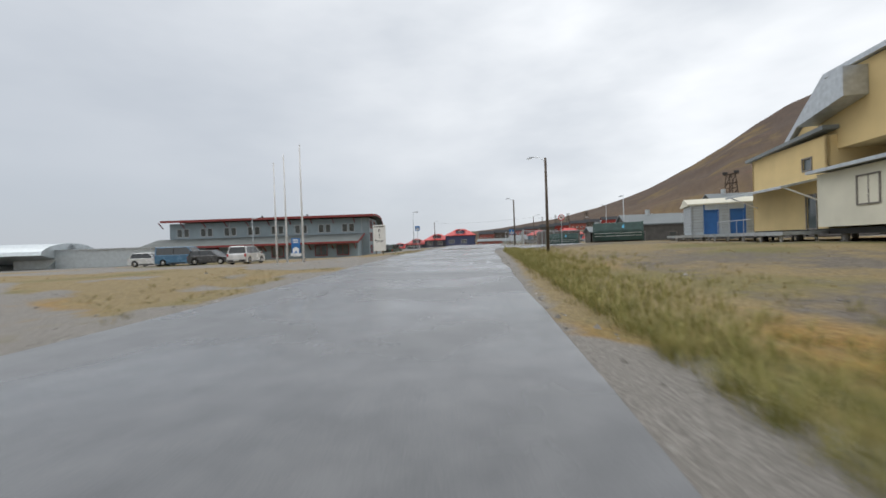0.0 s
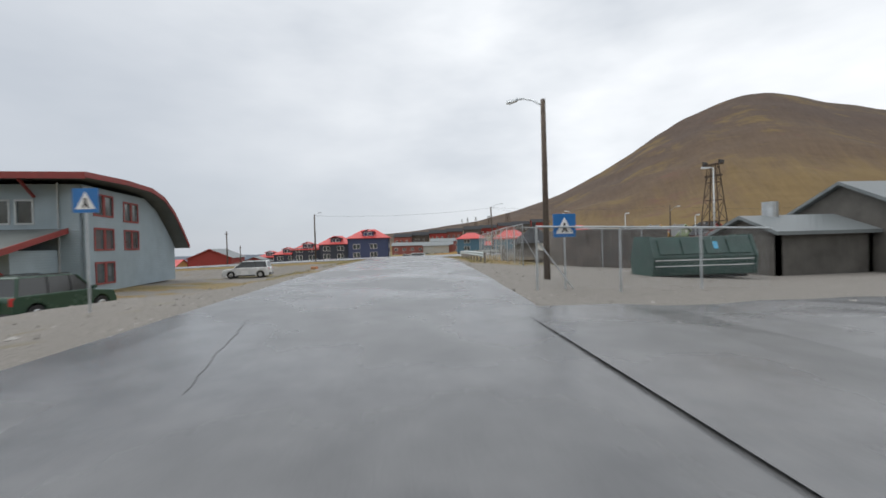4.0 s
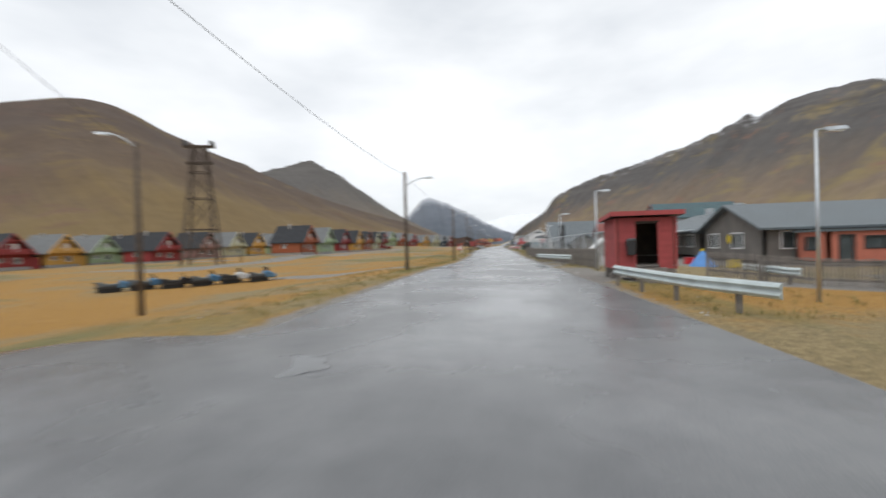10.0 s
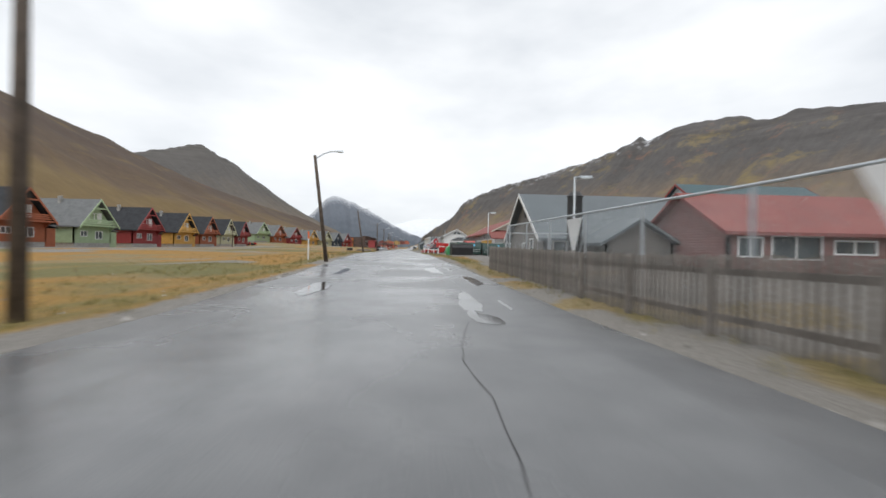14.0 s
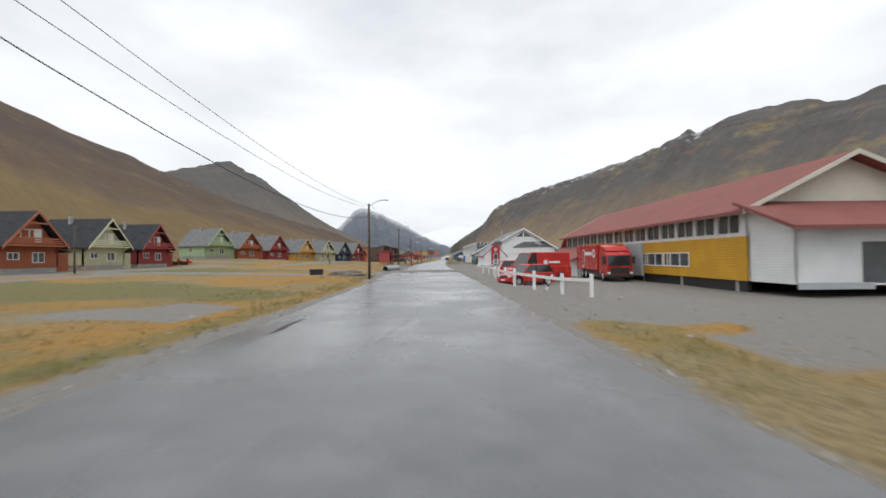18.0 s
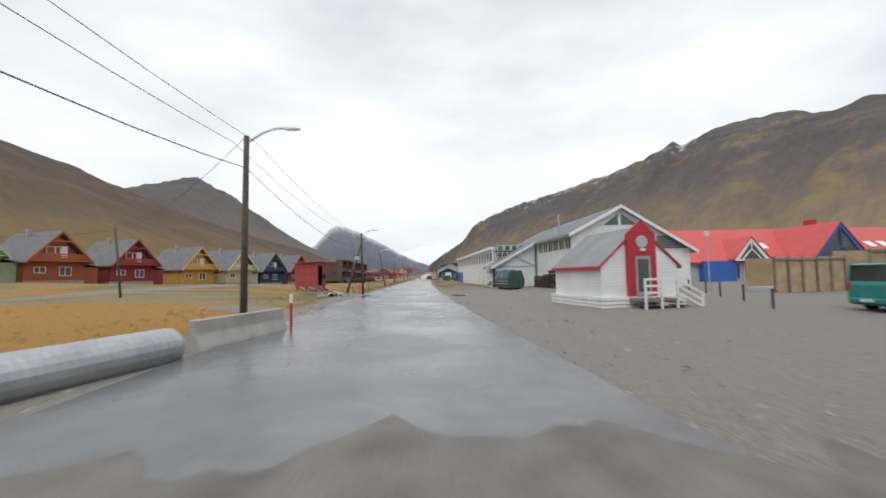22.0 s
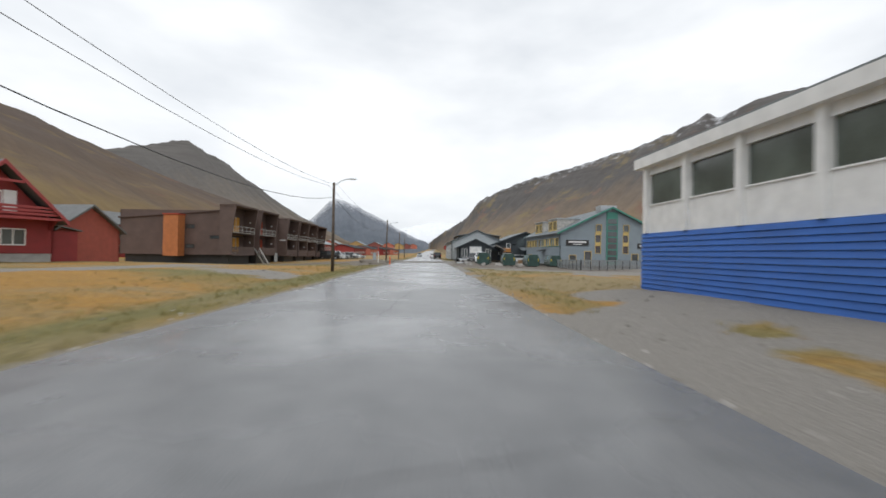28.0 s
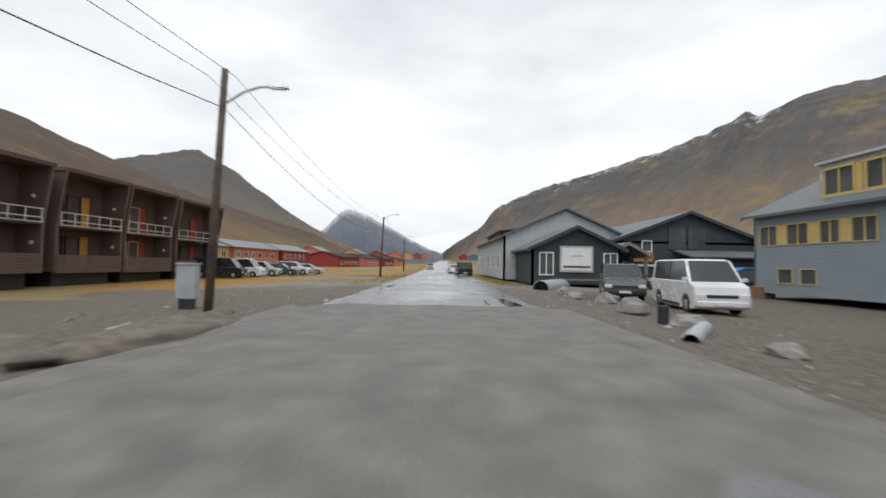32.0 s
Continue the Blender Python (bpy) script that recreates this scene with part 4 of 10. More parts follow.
# along the street's far side, then the junction and the side street
LAMPS = ((-1.8, 59.1, 6.7, 2.0, 10, (0, 0)), (-1.4, 79.7, 6.6, 1.9, 10, (-0.8, -0.3)), (-4.1, 119.9, 6.5, 1.9, 10, (-1.1, 0.4)), (-5.3, 154.1, 6.6, 1.9, 8, (0, 0)), (-6.5, 187.4, 6.6, 1.9, 8, (0.2, -0.3)),
         (-6.8, 218.0, 6.4, 1.9, 8, (-0.2, 0.3)), (-7.4, 250.5, 6.5, 1.7, 8, (-1.2, 1.5)), (-8.75, 291.4, 6.8, 1.9, 5, (0, 0)), (-8.0, 329.1, 6.9, 1.9, 5, (0.1, 0.3)), (-8.2, 366, 6.8, 1.9, 5, (0.3, 0)),
         (-8.5, 405, 6.8, 1.8, 5, (0, 0)), (-1.5, 31.9, 6.8, 2.2, 10, (0, 0)), (-10.4, 19.2, 7.6, 1.6, 200, (0, 0)), (-0.5, 3.2, 7.0, 2.2, 60, (0.2, -0.3)), (-1.7, -23.3, 6.9, 1.6, 150, (0, 0)),
         (47.4, -4.5, 6.9, 2.0, 215, (0, 0)), (78.8, -3.5, 7.6, 2.6, 215, (0, 0)))
for x, y, hh, arm, turn, lean in LAMPS:
    street_lamp(x, y, hh, arm, turn, lean, below=0.75 if y in (31.9, 59.1, 329.1) else 0.0)

# ---- buildings along the side street ----
BLUEGREY = mat("blue_grey_boarding", (0.30, 0.37, 0.41), 0.65, var=0.1, scale=0.8, siding=0.16)
REDTRIM = mat("dull_red_trim", (0.26, 0.045, 0.04), 0.6, var=0.15)
ROOFGREY = mat("grey_green_felt_roof", (0.14, 0.155, 0.15), 0.8, var=0.18, scale=0.7, bump=0.3)
ROOFSHEET = mat("grey_sheet_roof", (0.17, 0.19, 0.195), 0.5, var=0.12, scale=0.5, siding=0.35, across=True)
NAVY = mat("navy_boarding", (0.055, 0.075, 0.165), 0.65, var=0.12, siding=0.16)
DUSKNAVY = mat("dark_slate_boarding", (0.05, 0.06, 0.085), 0.65, var=0.12, siding=0.16)
TEAL = mat("steel_blue_boarding", (0.085, 0.19, 0.27), 0.65, var=0.12, siding=0.16)
SLATE = mat("slate_blue_boarding", (0.10, 0.135, 0.17), 0.65, var=0.12, siding=0.16)
BARNRED = mat("barn_red_boarding", (0.30, 0.04, 0.035), 0.7, var=0.14, siding=0.16)
BRICKRED = mat("brick_red_boarding", (0.28, 0.09, 0.075), 0.75, var=0.15, siding=0.16)
YELLOWWALL = mat("pale_yellow_render", (0.60, 0.455, 0.22), 0.8, var=0.08, scale=0.6, bump=0.15)
CREAMWALL = mat("cream_render", (0.62, 0.60, 0.50), 0.8, var=0.08, scale=0.6, bump=0.15)
CORRUG = mat("corrugated_light_steel", (0.55, 0.60, 0.62), 0.4, 0.4, var=0.1, siding=0.16)
BLUEDOOR = mat("blue_door_paint", (0.03, 0.13, 0.36), 0.5, var=0.1)
OLDTIMBER = mat("dark_weathered_boards", (0.105, 0.098, 0.088), 0.85, var=0.28, scale=1.2, siding=0.2, across=True)


def hotel():
    """Long hall with a curved roof that sweeps down behind, and a pent roof along its front."""
    h = thing("hotel", "long blue-grey hall with red-edged curved roof and canopy", "hotel")
    L = 43.0
    up = [(1.6 + i * 5.1 + k, 4.6, 1.0, 1.35) for i in range(8) for k in (0, 1.5)]
    PALEFRAME = mat("pale_grey_frame", (0.50, 0.53, 0.54), 0.6)
    g = Geo()
    d, n = wall(g, (0, -L), (0, 0), 0, 7.0, up)
    part("wall", g, BLUEGREY, h)
    for x, z, w, hh in up:
        window(h, (0, -L), d, n, x, z, w, hh, PALEFRAME, bars=0, rim=0.11)
    ends = [(1.2, z, 0.85, 1.3) for z in (0.6, 2.9, 5.2)] + [(2.3, z, 0.85, 1.3) for z in (0.6, 2.9, 5.2)] + [(4.6, z, 0.8, 1.3) for z in (2.9, 5.0)] + [(5.6, z, 0.8, 1.3) for z in (2.9, 5.0)]
    g = Geo()
    d, n = wall(g, (0, 0), (-7.6, 0), 0, 7.0, ends)
    part("wall", g, BLUEGREY, h)
    for x, z, w, hh in ends:
        window(h, (0, 0), d, n, x, z, w, hh, REDTRIM, bars=0, rim=0.12)
    part("wall", Geo().prism([(-7.6, 0), (-12.5, 0), (-12.5, 3.4), (-11, 4.8), (-9.4, 6.2), (-7.6, 7.0)], -0.2, 0, "y"), BLUEGREY, h)
    part("wall", Geo().prism([(0, 0), (-12.5, 0), (-12.5, 3.4), (-11, 4.8), (-9.4, 6.2), (-7.6, 7.0), (0, 7.0)], -L, -L + 0.2, "y"), BLUEGREY, h)
    part("wall", Geo().box(-12.7, -L, 0, -12.5, 0, 3.2), BLUEGREY, h)
    curve = [(1.4, 7.25), (-3, 7.45), (-6.5, 7.4), (-8.6, 6.95), (-10.4, 5.9), (-12.0, 4.4), (-13.4, 2.9)]
    for k in range(len(curve) - 1):
        a, b = curve[k], curve[k + 1]
        part("roof_sheet", Geo().prism([a, b, (b[0], b[1] + 0.25), (a[0], a[1] + 0.25)], -L - 0.8, 1.2, "y"), ROOFGREY, h)
        part("roof_edge", Geo().prism([(a[0], a[1] - 0.05), (b[0], b[1] - 0.05), (b[0], b[1] + 0.3), (a[0], a[1] + 0.3)], 1.202, 1.3, "y"), REDTRIM, h)
    part("fascia", Geo().box(1.402, -L - 0.8, 7.12, 1.5, 1.3, 7.52), REDTRIM, h)
    # pent roof along the front
    part("canopy", Geo().prism([(0.02, 4.0), (5.4, 2.55), (5.4, 2.72), (0.02, 4.2)], -L - 2.5, -1.0, "y"), ROOFGREY, h)
    part("canopy_edge", Geo().box(5.402, -L - 2.5, 2.42, 5.5, -1.0, 2.76), REDTRIM, h)
    part("canopy_edge", Geo().prism([(0.02, 3.9), (5.5, 2.42), (5.5, 2.76), (0.02, 4.24)], -0.998, -0.9, "y"), REDTRIM, h)
    for i in range(10):
        y = -2 - i * 4.6
        part("canopy_brace", Geo().bar((3.62, y, 1.5), (5.1, y, 2.55), 0.12, 0.16), REDTRIM, h)
        part("eave_bracket", Geo().bar((0.05, y - 1, 6.2), (1.2, y - 1, 7.15), 0.12, 0.16), REDTRIM, h)
    part("front_room", Geo().box(0.02, -L + 0.4, 0, 3.6, -1.6, 2.85), BLUEGREY, h)
    for i in range(9):
        window(h, (3.7, -L + 1), Vector((0, 1, 0)), Vector((1, 0, 0)), 0.6 + i * 4.45, 0.5, 2.3 if i % 3 else 1.2, 1.7, REDTRIM if i % 3 else WHITE, rim=0.12)
    for y in (-14, -24):
        part("roof_vent", Geo().rod((-2, y, 7.4), (-2, y, 8.1), 0.18, 0.22, 8), DARKSTEEL, h)
    for y in (-1.5, -30):
        part("downpipe", Geo().rod((0.08, y, 0), (0.08, y, 7.1), 0.06, n=6), GALV, h)
    h.matrix_basis = pose(32.4, -31.7, -0.95, 0, 0, 6.5) @ Matrix.Diagonal((1.18, 0.90, 1.07, 1))
    return h


hotel()


def hip_house(label, x, y, z, rz, w, dep, h, wall_mat, rows, cols, stilts=1.0, ridge=2.6, dormer=True, name="apartment_house"):
    """Block under a red hipped roof with a dormer; its front looks to local +x; x, y: middle of the front."""
    t = thing(name, label, "house", "red-roofed apartment houses")
    step = w / (cols + 0.4)
    ops = []
    for r in range(rows):
        for c in range(cols):
            x0 = step * (c + 0.32)
            ops += [(x0, stilts + 0.9 + r * 2.6, 0.95, 1.35), (x0 + 1.1, stilts + 0.9 + r * 2.6, 0.95, 1.35)]
    sides = [(1.0 + k * 2.6, stilts + 0.9 + r * 2.6, 0.9, 1.3) for r in range(rows) for k in range(2)]
    walls(t, [(-dep, -w / 2), (0, -w / 2), (0, w / 2), (-dep, w / 2)], stilts, h, wall_mat, {0: sides, 1: ops, 2: sides}, WHITE, bars=0)
    part("floor_slab", Geo().box(-dep + 0.2, -w / 2 + 0.2, stilts - 0.3, -0.2, w / 2 - 0.2, stilts + 0.02), DARKSTEEL, t)
    for sx in (-dep + 0.6, -dep / 2, -0.6):
        for sy in (-w / 2 + 0.6, 0, w / 2 - 0.6):
            part("stilt", Geo().rod((sx, sy, -1.5), (sx, sy, stilts - 0.3), 0.16, n=6), OLDTIMBER, t)
    o, e = 0.6, h - 0.25
    x0, x1, y0, y1 = -dep - o, o, -w / 2 - o, w / 2 + o
    rx, ry = -dep / 2, w / 2 - dep * 0.42
    top = h + ridge
    for tri in (((x1, y0, e), (x1, y1, e), (rx, ry, top), (rx, -ry, top)), ((x0, y1, e), (x0, y0, e), (rx, -ry, top), (rx, ry, top)),
                ((x1, y1, e), (x0, y1, e), (rx, ry, top)), ((x0, y0, e), (x1, y0, e), (rx, -ry, top))):
        lowr = [(a, b, c - 0.16) for a, b, c in tri]
        k = len(tri)
        g = Geo().add(list(tri) + lowr, [tuple(range(k)), tuple(range(2 * k - 1, k - 1, -1))] + [(i, k + i, k + (i + 1) % k, (i + 1) % k) for i in range(k)])
        part("roof_slope", g, REDROOF, t)
    if dormer:
        part("dormer", Geo().box(-3.4, -1.7, h + 0.2, -0.7, 1.7, h + 1.75), wall_mat, t)
        gable_roof(t, -3.8, -0.5, -1.9, 1.9, h + 1.7, h + 2.35, REDROOF, 0.25, along="x")
        for k in (0.15, 1.35):
            window(t, (-0.7, -1.3), Vector((0, 1, 0)), Vector((1, 0, 0)), k, h + 0.55, 1.0, 0.9, WHITE, bars=0)
    return put(t, x, y, z, rz)


hip_house("navy blue apartment house with a red hipped roof on stilts", -74, -21.8, -3.4, 0, 12.8, 10.5, 8.1, NAVY, 2, 2)
hip_house("dark slate apartment house with a red hipped roof on stilts", -84, -33.5, -3.8, 0, 11.0, 9.5, 6.9, DUSKNAVY, 2, 2)
hip_house("dark slate apartment house with a red hipped roof on stilts", -92, -44.6, -4.1, 0, 10.5, 9, 5.6, DUSKNAVY, 2, 2, ridge=2.0)
hip_house("dark slate apartment house with a red hipped roof on stilts", -112, -57, -4.6, 0, 10, 9, 4.4, DUSKNAVY, 1, 2, ridge=2.0)
hip_house("dark slate apartment house with a red hipped roof on stilts", -126, -68, -5.0, 0, 10, 9, 3.6, DUSKNAVY, 1, 2, ridge=1.8)
hip_house("steel blue apartment house with a red hipped roof", -95, 14.4, -2.1, -5, 10.6, 9, 6.0, TEAL, 2, 1, 0.6, 2.0, False)
hip_house("steel blue apartment house with a red hipped roof", -78, 25.1, -2.0, -14, 11.6, 9, 5.4, TEAL, 2, 2, 0.6, 2.6, False)
hip_house("slate grey apartment house with a red hipped roof", -67.5, 41.2, -2.2, -30, 14.5, 10, 6.0, SLATE, 2, 2, 0.6, 2.9, False)
for x, y, rz in ((-87, 21, -10), (-74, 33, -20)):
    t = thing("link_building", "low steel blue link under a red roof", "building", "links between the apartment houses")
    part("body", Geo().box(-6, -2.6, 0, 0, 2.6, 3.0), TEAL, t)
    gable_roof(t, -6, 0, -2.8, 2.8, 2.9, 4.0, REDROOF, 0.4, along="y")
    put(t, x, y, -1.8, rz)


def barn():
    t = thing("barn", "large red boarded barn with a grey roof", "barn")
    walls(t, [(-26, -6.4), (0, -6.4), (0, 6.4), (-26, 6.4)], 0, 4.6, BARNRED, {2: [(2 + 4 * i, 1.4, 1.6, 1.2) for i in range(6)]}, WHITE)
    gable_wall(t, -6.4, 6.4, -0.2, 4.6, 7.4, BARNRED, "x")
    gable_wall(t, -6.4, 6.4, -26, 4.6, 7.4, BARNRED, "x")
    gable_roof(t, -26, 0, -6.4, 6.4, 4.6, 7.5, ROOFSHEET, 0.5, along="x", trim=BARNRED)
    put(t, -82, -73.4, -5.3, 11)
    t = thing("barn", "low red boarded annexe with a grey roof", "barn")
    walls(t, [(-16, -5), (0, -5), (0, 5), (-16, 5)], 0, 2.4, BARNRED, {2: [(2 + 4 * i, 0.8, 1.4, 1.0) for i in range(3)]}, WHITE)
    gable_wall(t, -5, 5, -0.2, 2.4, 4.2, BARNRED, "x")
    gable_roof(t, -16, 0, -5, 5, 2.4, 4.2, ROOFSHEET, 0.4, along="x")
    put(t, -104, -67, -5.4, 11)


barn()


def low_house(label, x, y, z, rz, w, dep, h, ridge, wall_mat, roof_mat, ops=None, along="y", frame=None, group="", name="house", trim=None):
    """Plain gabled house with its front to local +x, origin in the middle of the front."""
    t = thing(name, label, "house", group)
    walls(t, [(-dep, -w / 2), (0, -w / 2), (0, w / 2), (-dep, w / 2)], 0, h, wall_mat, ops or {}, frame or WHITE)
    if along == "y":
        for at in (-w / 2, w / 2 - 0.2):
            gable_wall(t, -dep, 0, at, h, ridge, wall_mat, "y")
        gable_roof(t, -dep, 0, -w / 2, w / 2, h, ridge + 0.08, roof_mat, 0.45, along="y", trim=trim)
    else:
        for at in (-0.2, -dep):
            gable_wall(t, -w / 2, w / 2, at, h, ridge, wall_mat, "x")
        gable_roof(t, -dep, 0, -w / 2, w / 2, h, ridge + 0.08, roof_mat, 0.45, along="x", trim=trim)
    return put(t, x, y, z, rz)


OCHRE = mat("ochre_boarding", (0.55, 0.36, 0.14), 0.7, var=0.12, siding=0.16)
for x, y in ((-88, -92), (-84, -108), (-92, -128)):
    low_house("ochre boarded house with a red roof", x, y, -7.0, -14, 10.5, 8, 3.4, 5.8, OCHRE, REDROOF, {1: row_of(3, 1.2, 2.8, 1.1, 1.2, 1.1)}, group="ochre houses by the fjord")
wide = {1: row_of(7, 1.3, 4.0, 1.0, 1.5, 1.2) + row_of(7, 1.3, 4.0, 3.7, 1.5, 1.2)}
low_house("long brick red block with rows of white windows", -150, -2, -4.6, -6, 30, 10, 6.2, 7.6, BRICKRED, ROOFSHEET, wide, group="red blocks on the slope", name="block")
low_house("long brick red block with rows of white windows", -165, 18, -3.0, -6, 30, 10, 6.4, 7.8, BRICKRED, ROOFSHEET, wide, group="red blocks on the slope", name="block")
low_house("pale grey block with rows of white windows", -138, 4, -4.2, -6, 12, 10, 5.4, 6.6, mat("pale_grey_boarding", (0.42, 0.44, 0.42), 0.7, siding=0.16), ROOFSHEET, {1: row_of(3, 1.3, 3.6, 1.0, 1.4, 1.2)}, group="red blocks on the slope", name="block")
for i in range(9):
    c = (BRICKRED, OLDTIMBER, BARNRED)[i % 3]
    low_house("dark terraced house stepping up the slope" if c is OLDTIMBER else "red terraced house stepping up the slope", -205 - 6 * (i % 2), -12 + i * 11, 2.4 + i * 0.9, -6, 10.5, 9, 4.6, 6.6, c, ROOFS["dark"], {1: row_of(3, 1.2, 3.0, 1.2, 1.2, 1.1)}, group="terrace on the hillside", name="terraced_house")


def yellow_works():
    """Tall yellow building on stilts with a gable, a conveyor box and a loading deck."""
    t = thing("yellow_works", "tall pale yellow works building standing on stilts", "building")
    # local frame: x along the front towards the viewer's side, y away from the side street
    walls(t, [(0, 0), (9.0, 0), (9.0, 9), (0, 9)], 0, 5.9, YELLOWWALL, {0: [(6.6, 4.0, 0.9, 0.75), (6.9, 0.05, 1.0, 2.2)]}, TIMBER, bars=0)
    part("tower_wall", Geo().prism([(2.6, 0), (9.0, 0), (14, 0), (14, 9.6), (9.0, 9.6), (2.6, 5.9)], 9.02, 9.22, "y"), YELLOWWALL, t)
    part("tower", Geo().prism([(4.0, 5.0), (22, 5.0), (22, 9.6), (8.6, 9.6), (4.0, 5.9)], 0.6, 16, "y"), YELLOWWALL, t)
    part("tower_foot", Geo().box(9.02, 8.02, 0, 22, 16, 5.0), YELLOWWALL, t)
    part("roof_edge", Geo().prism([(-0.4, 5.75), (9.2, 6.25), (9.2, 6.5), (-0.4, 6.0)], -0.35, 3.4, "y"), ROOFSHEET, t)
    part("roof_rim", Geo().prism([(3.6, 5.8), (8.5, 9.65), (22.4, 9.65), (22.4, 9.95), (8.3, 9.95), (3.4, 6.1)], 0.3, 16.3, "y"), GALV, t)
    part("conveyor_box", Geo().prism([(7.2, 6.9), (11.6, 7.6), (11.6, 9.3), (9.6, 9.0)], -0.7, 0.58, "y"), GALV, t)
    part("annexe", Geo().box(9.02, -0.6, 0.1, 22, 8, 3.4), CREAMWALL, t)
    part("annexe_roof", Geo().prism([(-1.2, 3.45), (8.0, 4.1), (8.0, 4.3), (-1.2, 3.65)], 8.9, 22.3, "x"), GALV, t)
    window(t, (12.0, -0.6), Vector((1, 0, 0)), Vector((0, -1, 0)), 0.4, 1.3, 1.5, 1.5, TIMBER)
    part("awning", Geo().prism([(-2.2, 2.75), (0.05, 3.2), (0.05, 3.34), (-2.2, 2.9)], 0.2, 8.2, "x"), GALV, t)
    for x in (0.6, 8.0):
        part("awning_strut", Geo().bar((x, 0.02, 1.9), (x, -1.9, 2.8), 0.08, 0.08), WHITE, t)
    part("deck", Geo().box(-9.5, -2.6, -0.35, 9.0, 0, -0.1), GALV, t)
    for i in range(8):
        for y in (-2.4, -0.4):
            part("stilt", Geo().rod((-9 + i * 2.5, y, -2.6), (-9 + i * 2.5, y, -0.35), 0.09, n=6), CONCRETE, t)
    for x in (0.5, 5, 9.5, 15, 21):
        for y in (0.6, 7):
            part("pile", Geo().rod((x, y, -2.8), (x, y, 0), 0.22, n=8), CONCRETE, t)
    part("floor", Geo().box(0.05, 0.05, -0.35, 22, 9, -0.01), DARKSTEEL, t)
    for i in range(6):
        part("rail_post", Geo().rod((-0.6 + i * 1.1, -2.5, -0.1), (-0.6 + i * 1.1, -2.5, 0.9), 0.025, n=5), GALV, t)
    part("rail", Geo().rod((-0.6, -2.5, 0.9), (4.9, -2.5, 0.9), 0.03, n=5), GALV, t)
    put(t, 75.3, 13.9, 1.0, -4)
    s = thing("steel_shed", "light corrugated steel shed with two blue doors", "shed")
    walls(s, [(0, 0), (6.4, 0), (6.4, 4.4), (0, 4.4)], 0, 2.75, CORRUG, {0: [(1.15, 0.05, 1.0, 2.1), (3.1, 0.05, 1.0, 2.1)]}, BLUEDOOR, bars=0, rim=0.1, pane=BLUEDOOR)
    part("roof", Geo().prism([(-0.3, 2.72), (4.7, 2.72), (4.7, 2.85), (2.2, 3.45), (-0.3, 2.85)], -0.3, 6.7, "x"), CREAMWALL, s)
    for x in (0.0, 1.05, 2.25, 3.02, 4.25, 6.4):
        part("stile", Geo().box(x - 0.04, -0.09, 0.0, x + 0.04, -0.004, 2.72), BLUEDOOR if x in (1.05, 4.25) else GALV, s)
    for k in range(9):
        for x0, x1 in ((0.0, 1.05), (2.3, 3.0), (4.3, 6.4)):
            part("louvre", Geo().box(x0 + 0.1, -0.07, 0.25 + k * 0.27, x1 - 0.1, -0.005, 0.37 + k * 0.27), GALV, s)
        part("louvre", Geo().box(-0.07, 0.1, 0.25 + k * 0.27, -0.005, 4.3, 0.37 + k * 0.27), GALV, s)
    part("deck", Geo().box(-1.6, -1.3, -0.25, 6.6, 4.6, -0.02), GALV, s)
    for x in (-1.4, 1.2, 3.8, 6.4):
        part("stilt", Geo().rod((x, -1.1, -1.7), (x, -1.1, -0.25), 0.1, n=6), CONCRETE, s)
    put(s, 71.5, 10.6, 0.9, 75)


yellow_works()


def timber_shack(label, x, y, z, rz, w, dep, h, ridge, doors=True):
    t = thing("timber_shack", label, "shed", "grey timber sheds")
    ops = {1: [(w * 0.12, 0.1, 0.9, 1.9), (w * 0.45, 1.0, 1.0, 0.8), (w * 0.7, 0.1, 0.9, 1.9)]} if doors else {}
    walls(t, [(-dep, -w / 2), (0, -w / 2), (0, w / 2), (-dep, w / 2)], 0, h, OLDTIMBER, ops, TIMBER, bars=0)
    for at in (-w / 2, w / 2 - 0.2):
        gable_wall(t, -dep, 0, at, h, ridge, OLDTIMBER, "y")
    gable_roof(t, -dep, 0, -w / 2, w / 2, h, ridge + 0.05, ROOFSHEET, 0.3, along="y")
    part("roof_vent", Geo().rod((-dep / 2, -w * 0.2, ridge), (-dep / 2, -w * 0.2, ridge + 0.9), 0.35, n=10), GALV, t)
    return put(t, x, y, z, rz)


timber_shack("dark weathered timber shed with a grey sheet roof", 46.5, 19.0, -0.3, 0, 13.4, 6, 3.1, 4.5)
timber_shack("tall dark weathered timber shed with a grey sheet roof", 44, 30.9, -0.5, 0, 8.2, 8, 5.2, 7.7)
timber_shack("small weathered timber shed", 45, 9.7, -0.3, 0, 4.8, 4, 2.2, 2.9, False)
t = thing("storage_box", "rusty grey corrugated storage box", "container")
part("body", Geo().box(-3, -3.6, 0, 0, 3.6, 3.0), mat("rusty_sheet", (0.16, 0.14, 0.125), 0.7, 0.2, var=0.4, scale=1.0, siding=0.25, across=True), t, bevel=0.03)
put(t, 36.4, 3.8, -0.5)
t = thing("hut", "dark octagonal hut with a pointed shingle roof", "hut")
ring = [(math.cos(math.pi * (i + 0.5) / 4), math.sin(math.pi * (i + 0.5) / 4)) for i in range(8)]
part("wall", Geo().prism([(a * 4.0, b * 4.0) for a, b in ring], 0, 2.4, "z"), OLDTIMBER, t)
g = Geo()
g.add([(a * 4.9, b * 4.9, 2.15) for a, b in ring] + [(a * 0.5, b * 0.5, 4.6) for a, b in ring], [(i, (i + 1) % 8, 8 + (i + 1) % 8, 8 + i) for i in range(8)] + [tuple(range(7, -1, -1)), tuple(range(8, 16))])
part("roof", g, ROOFS["dark"], t)
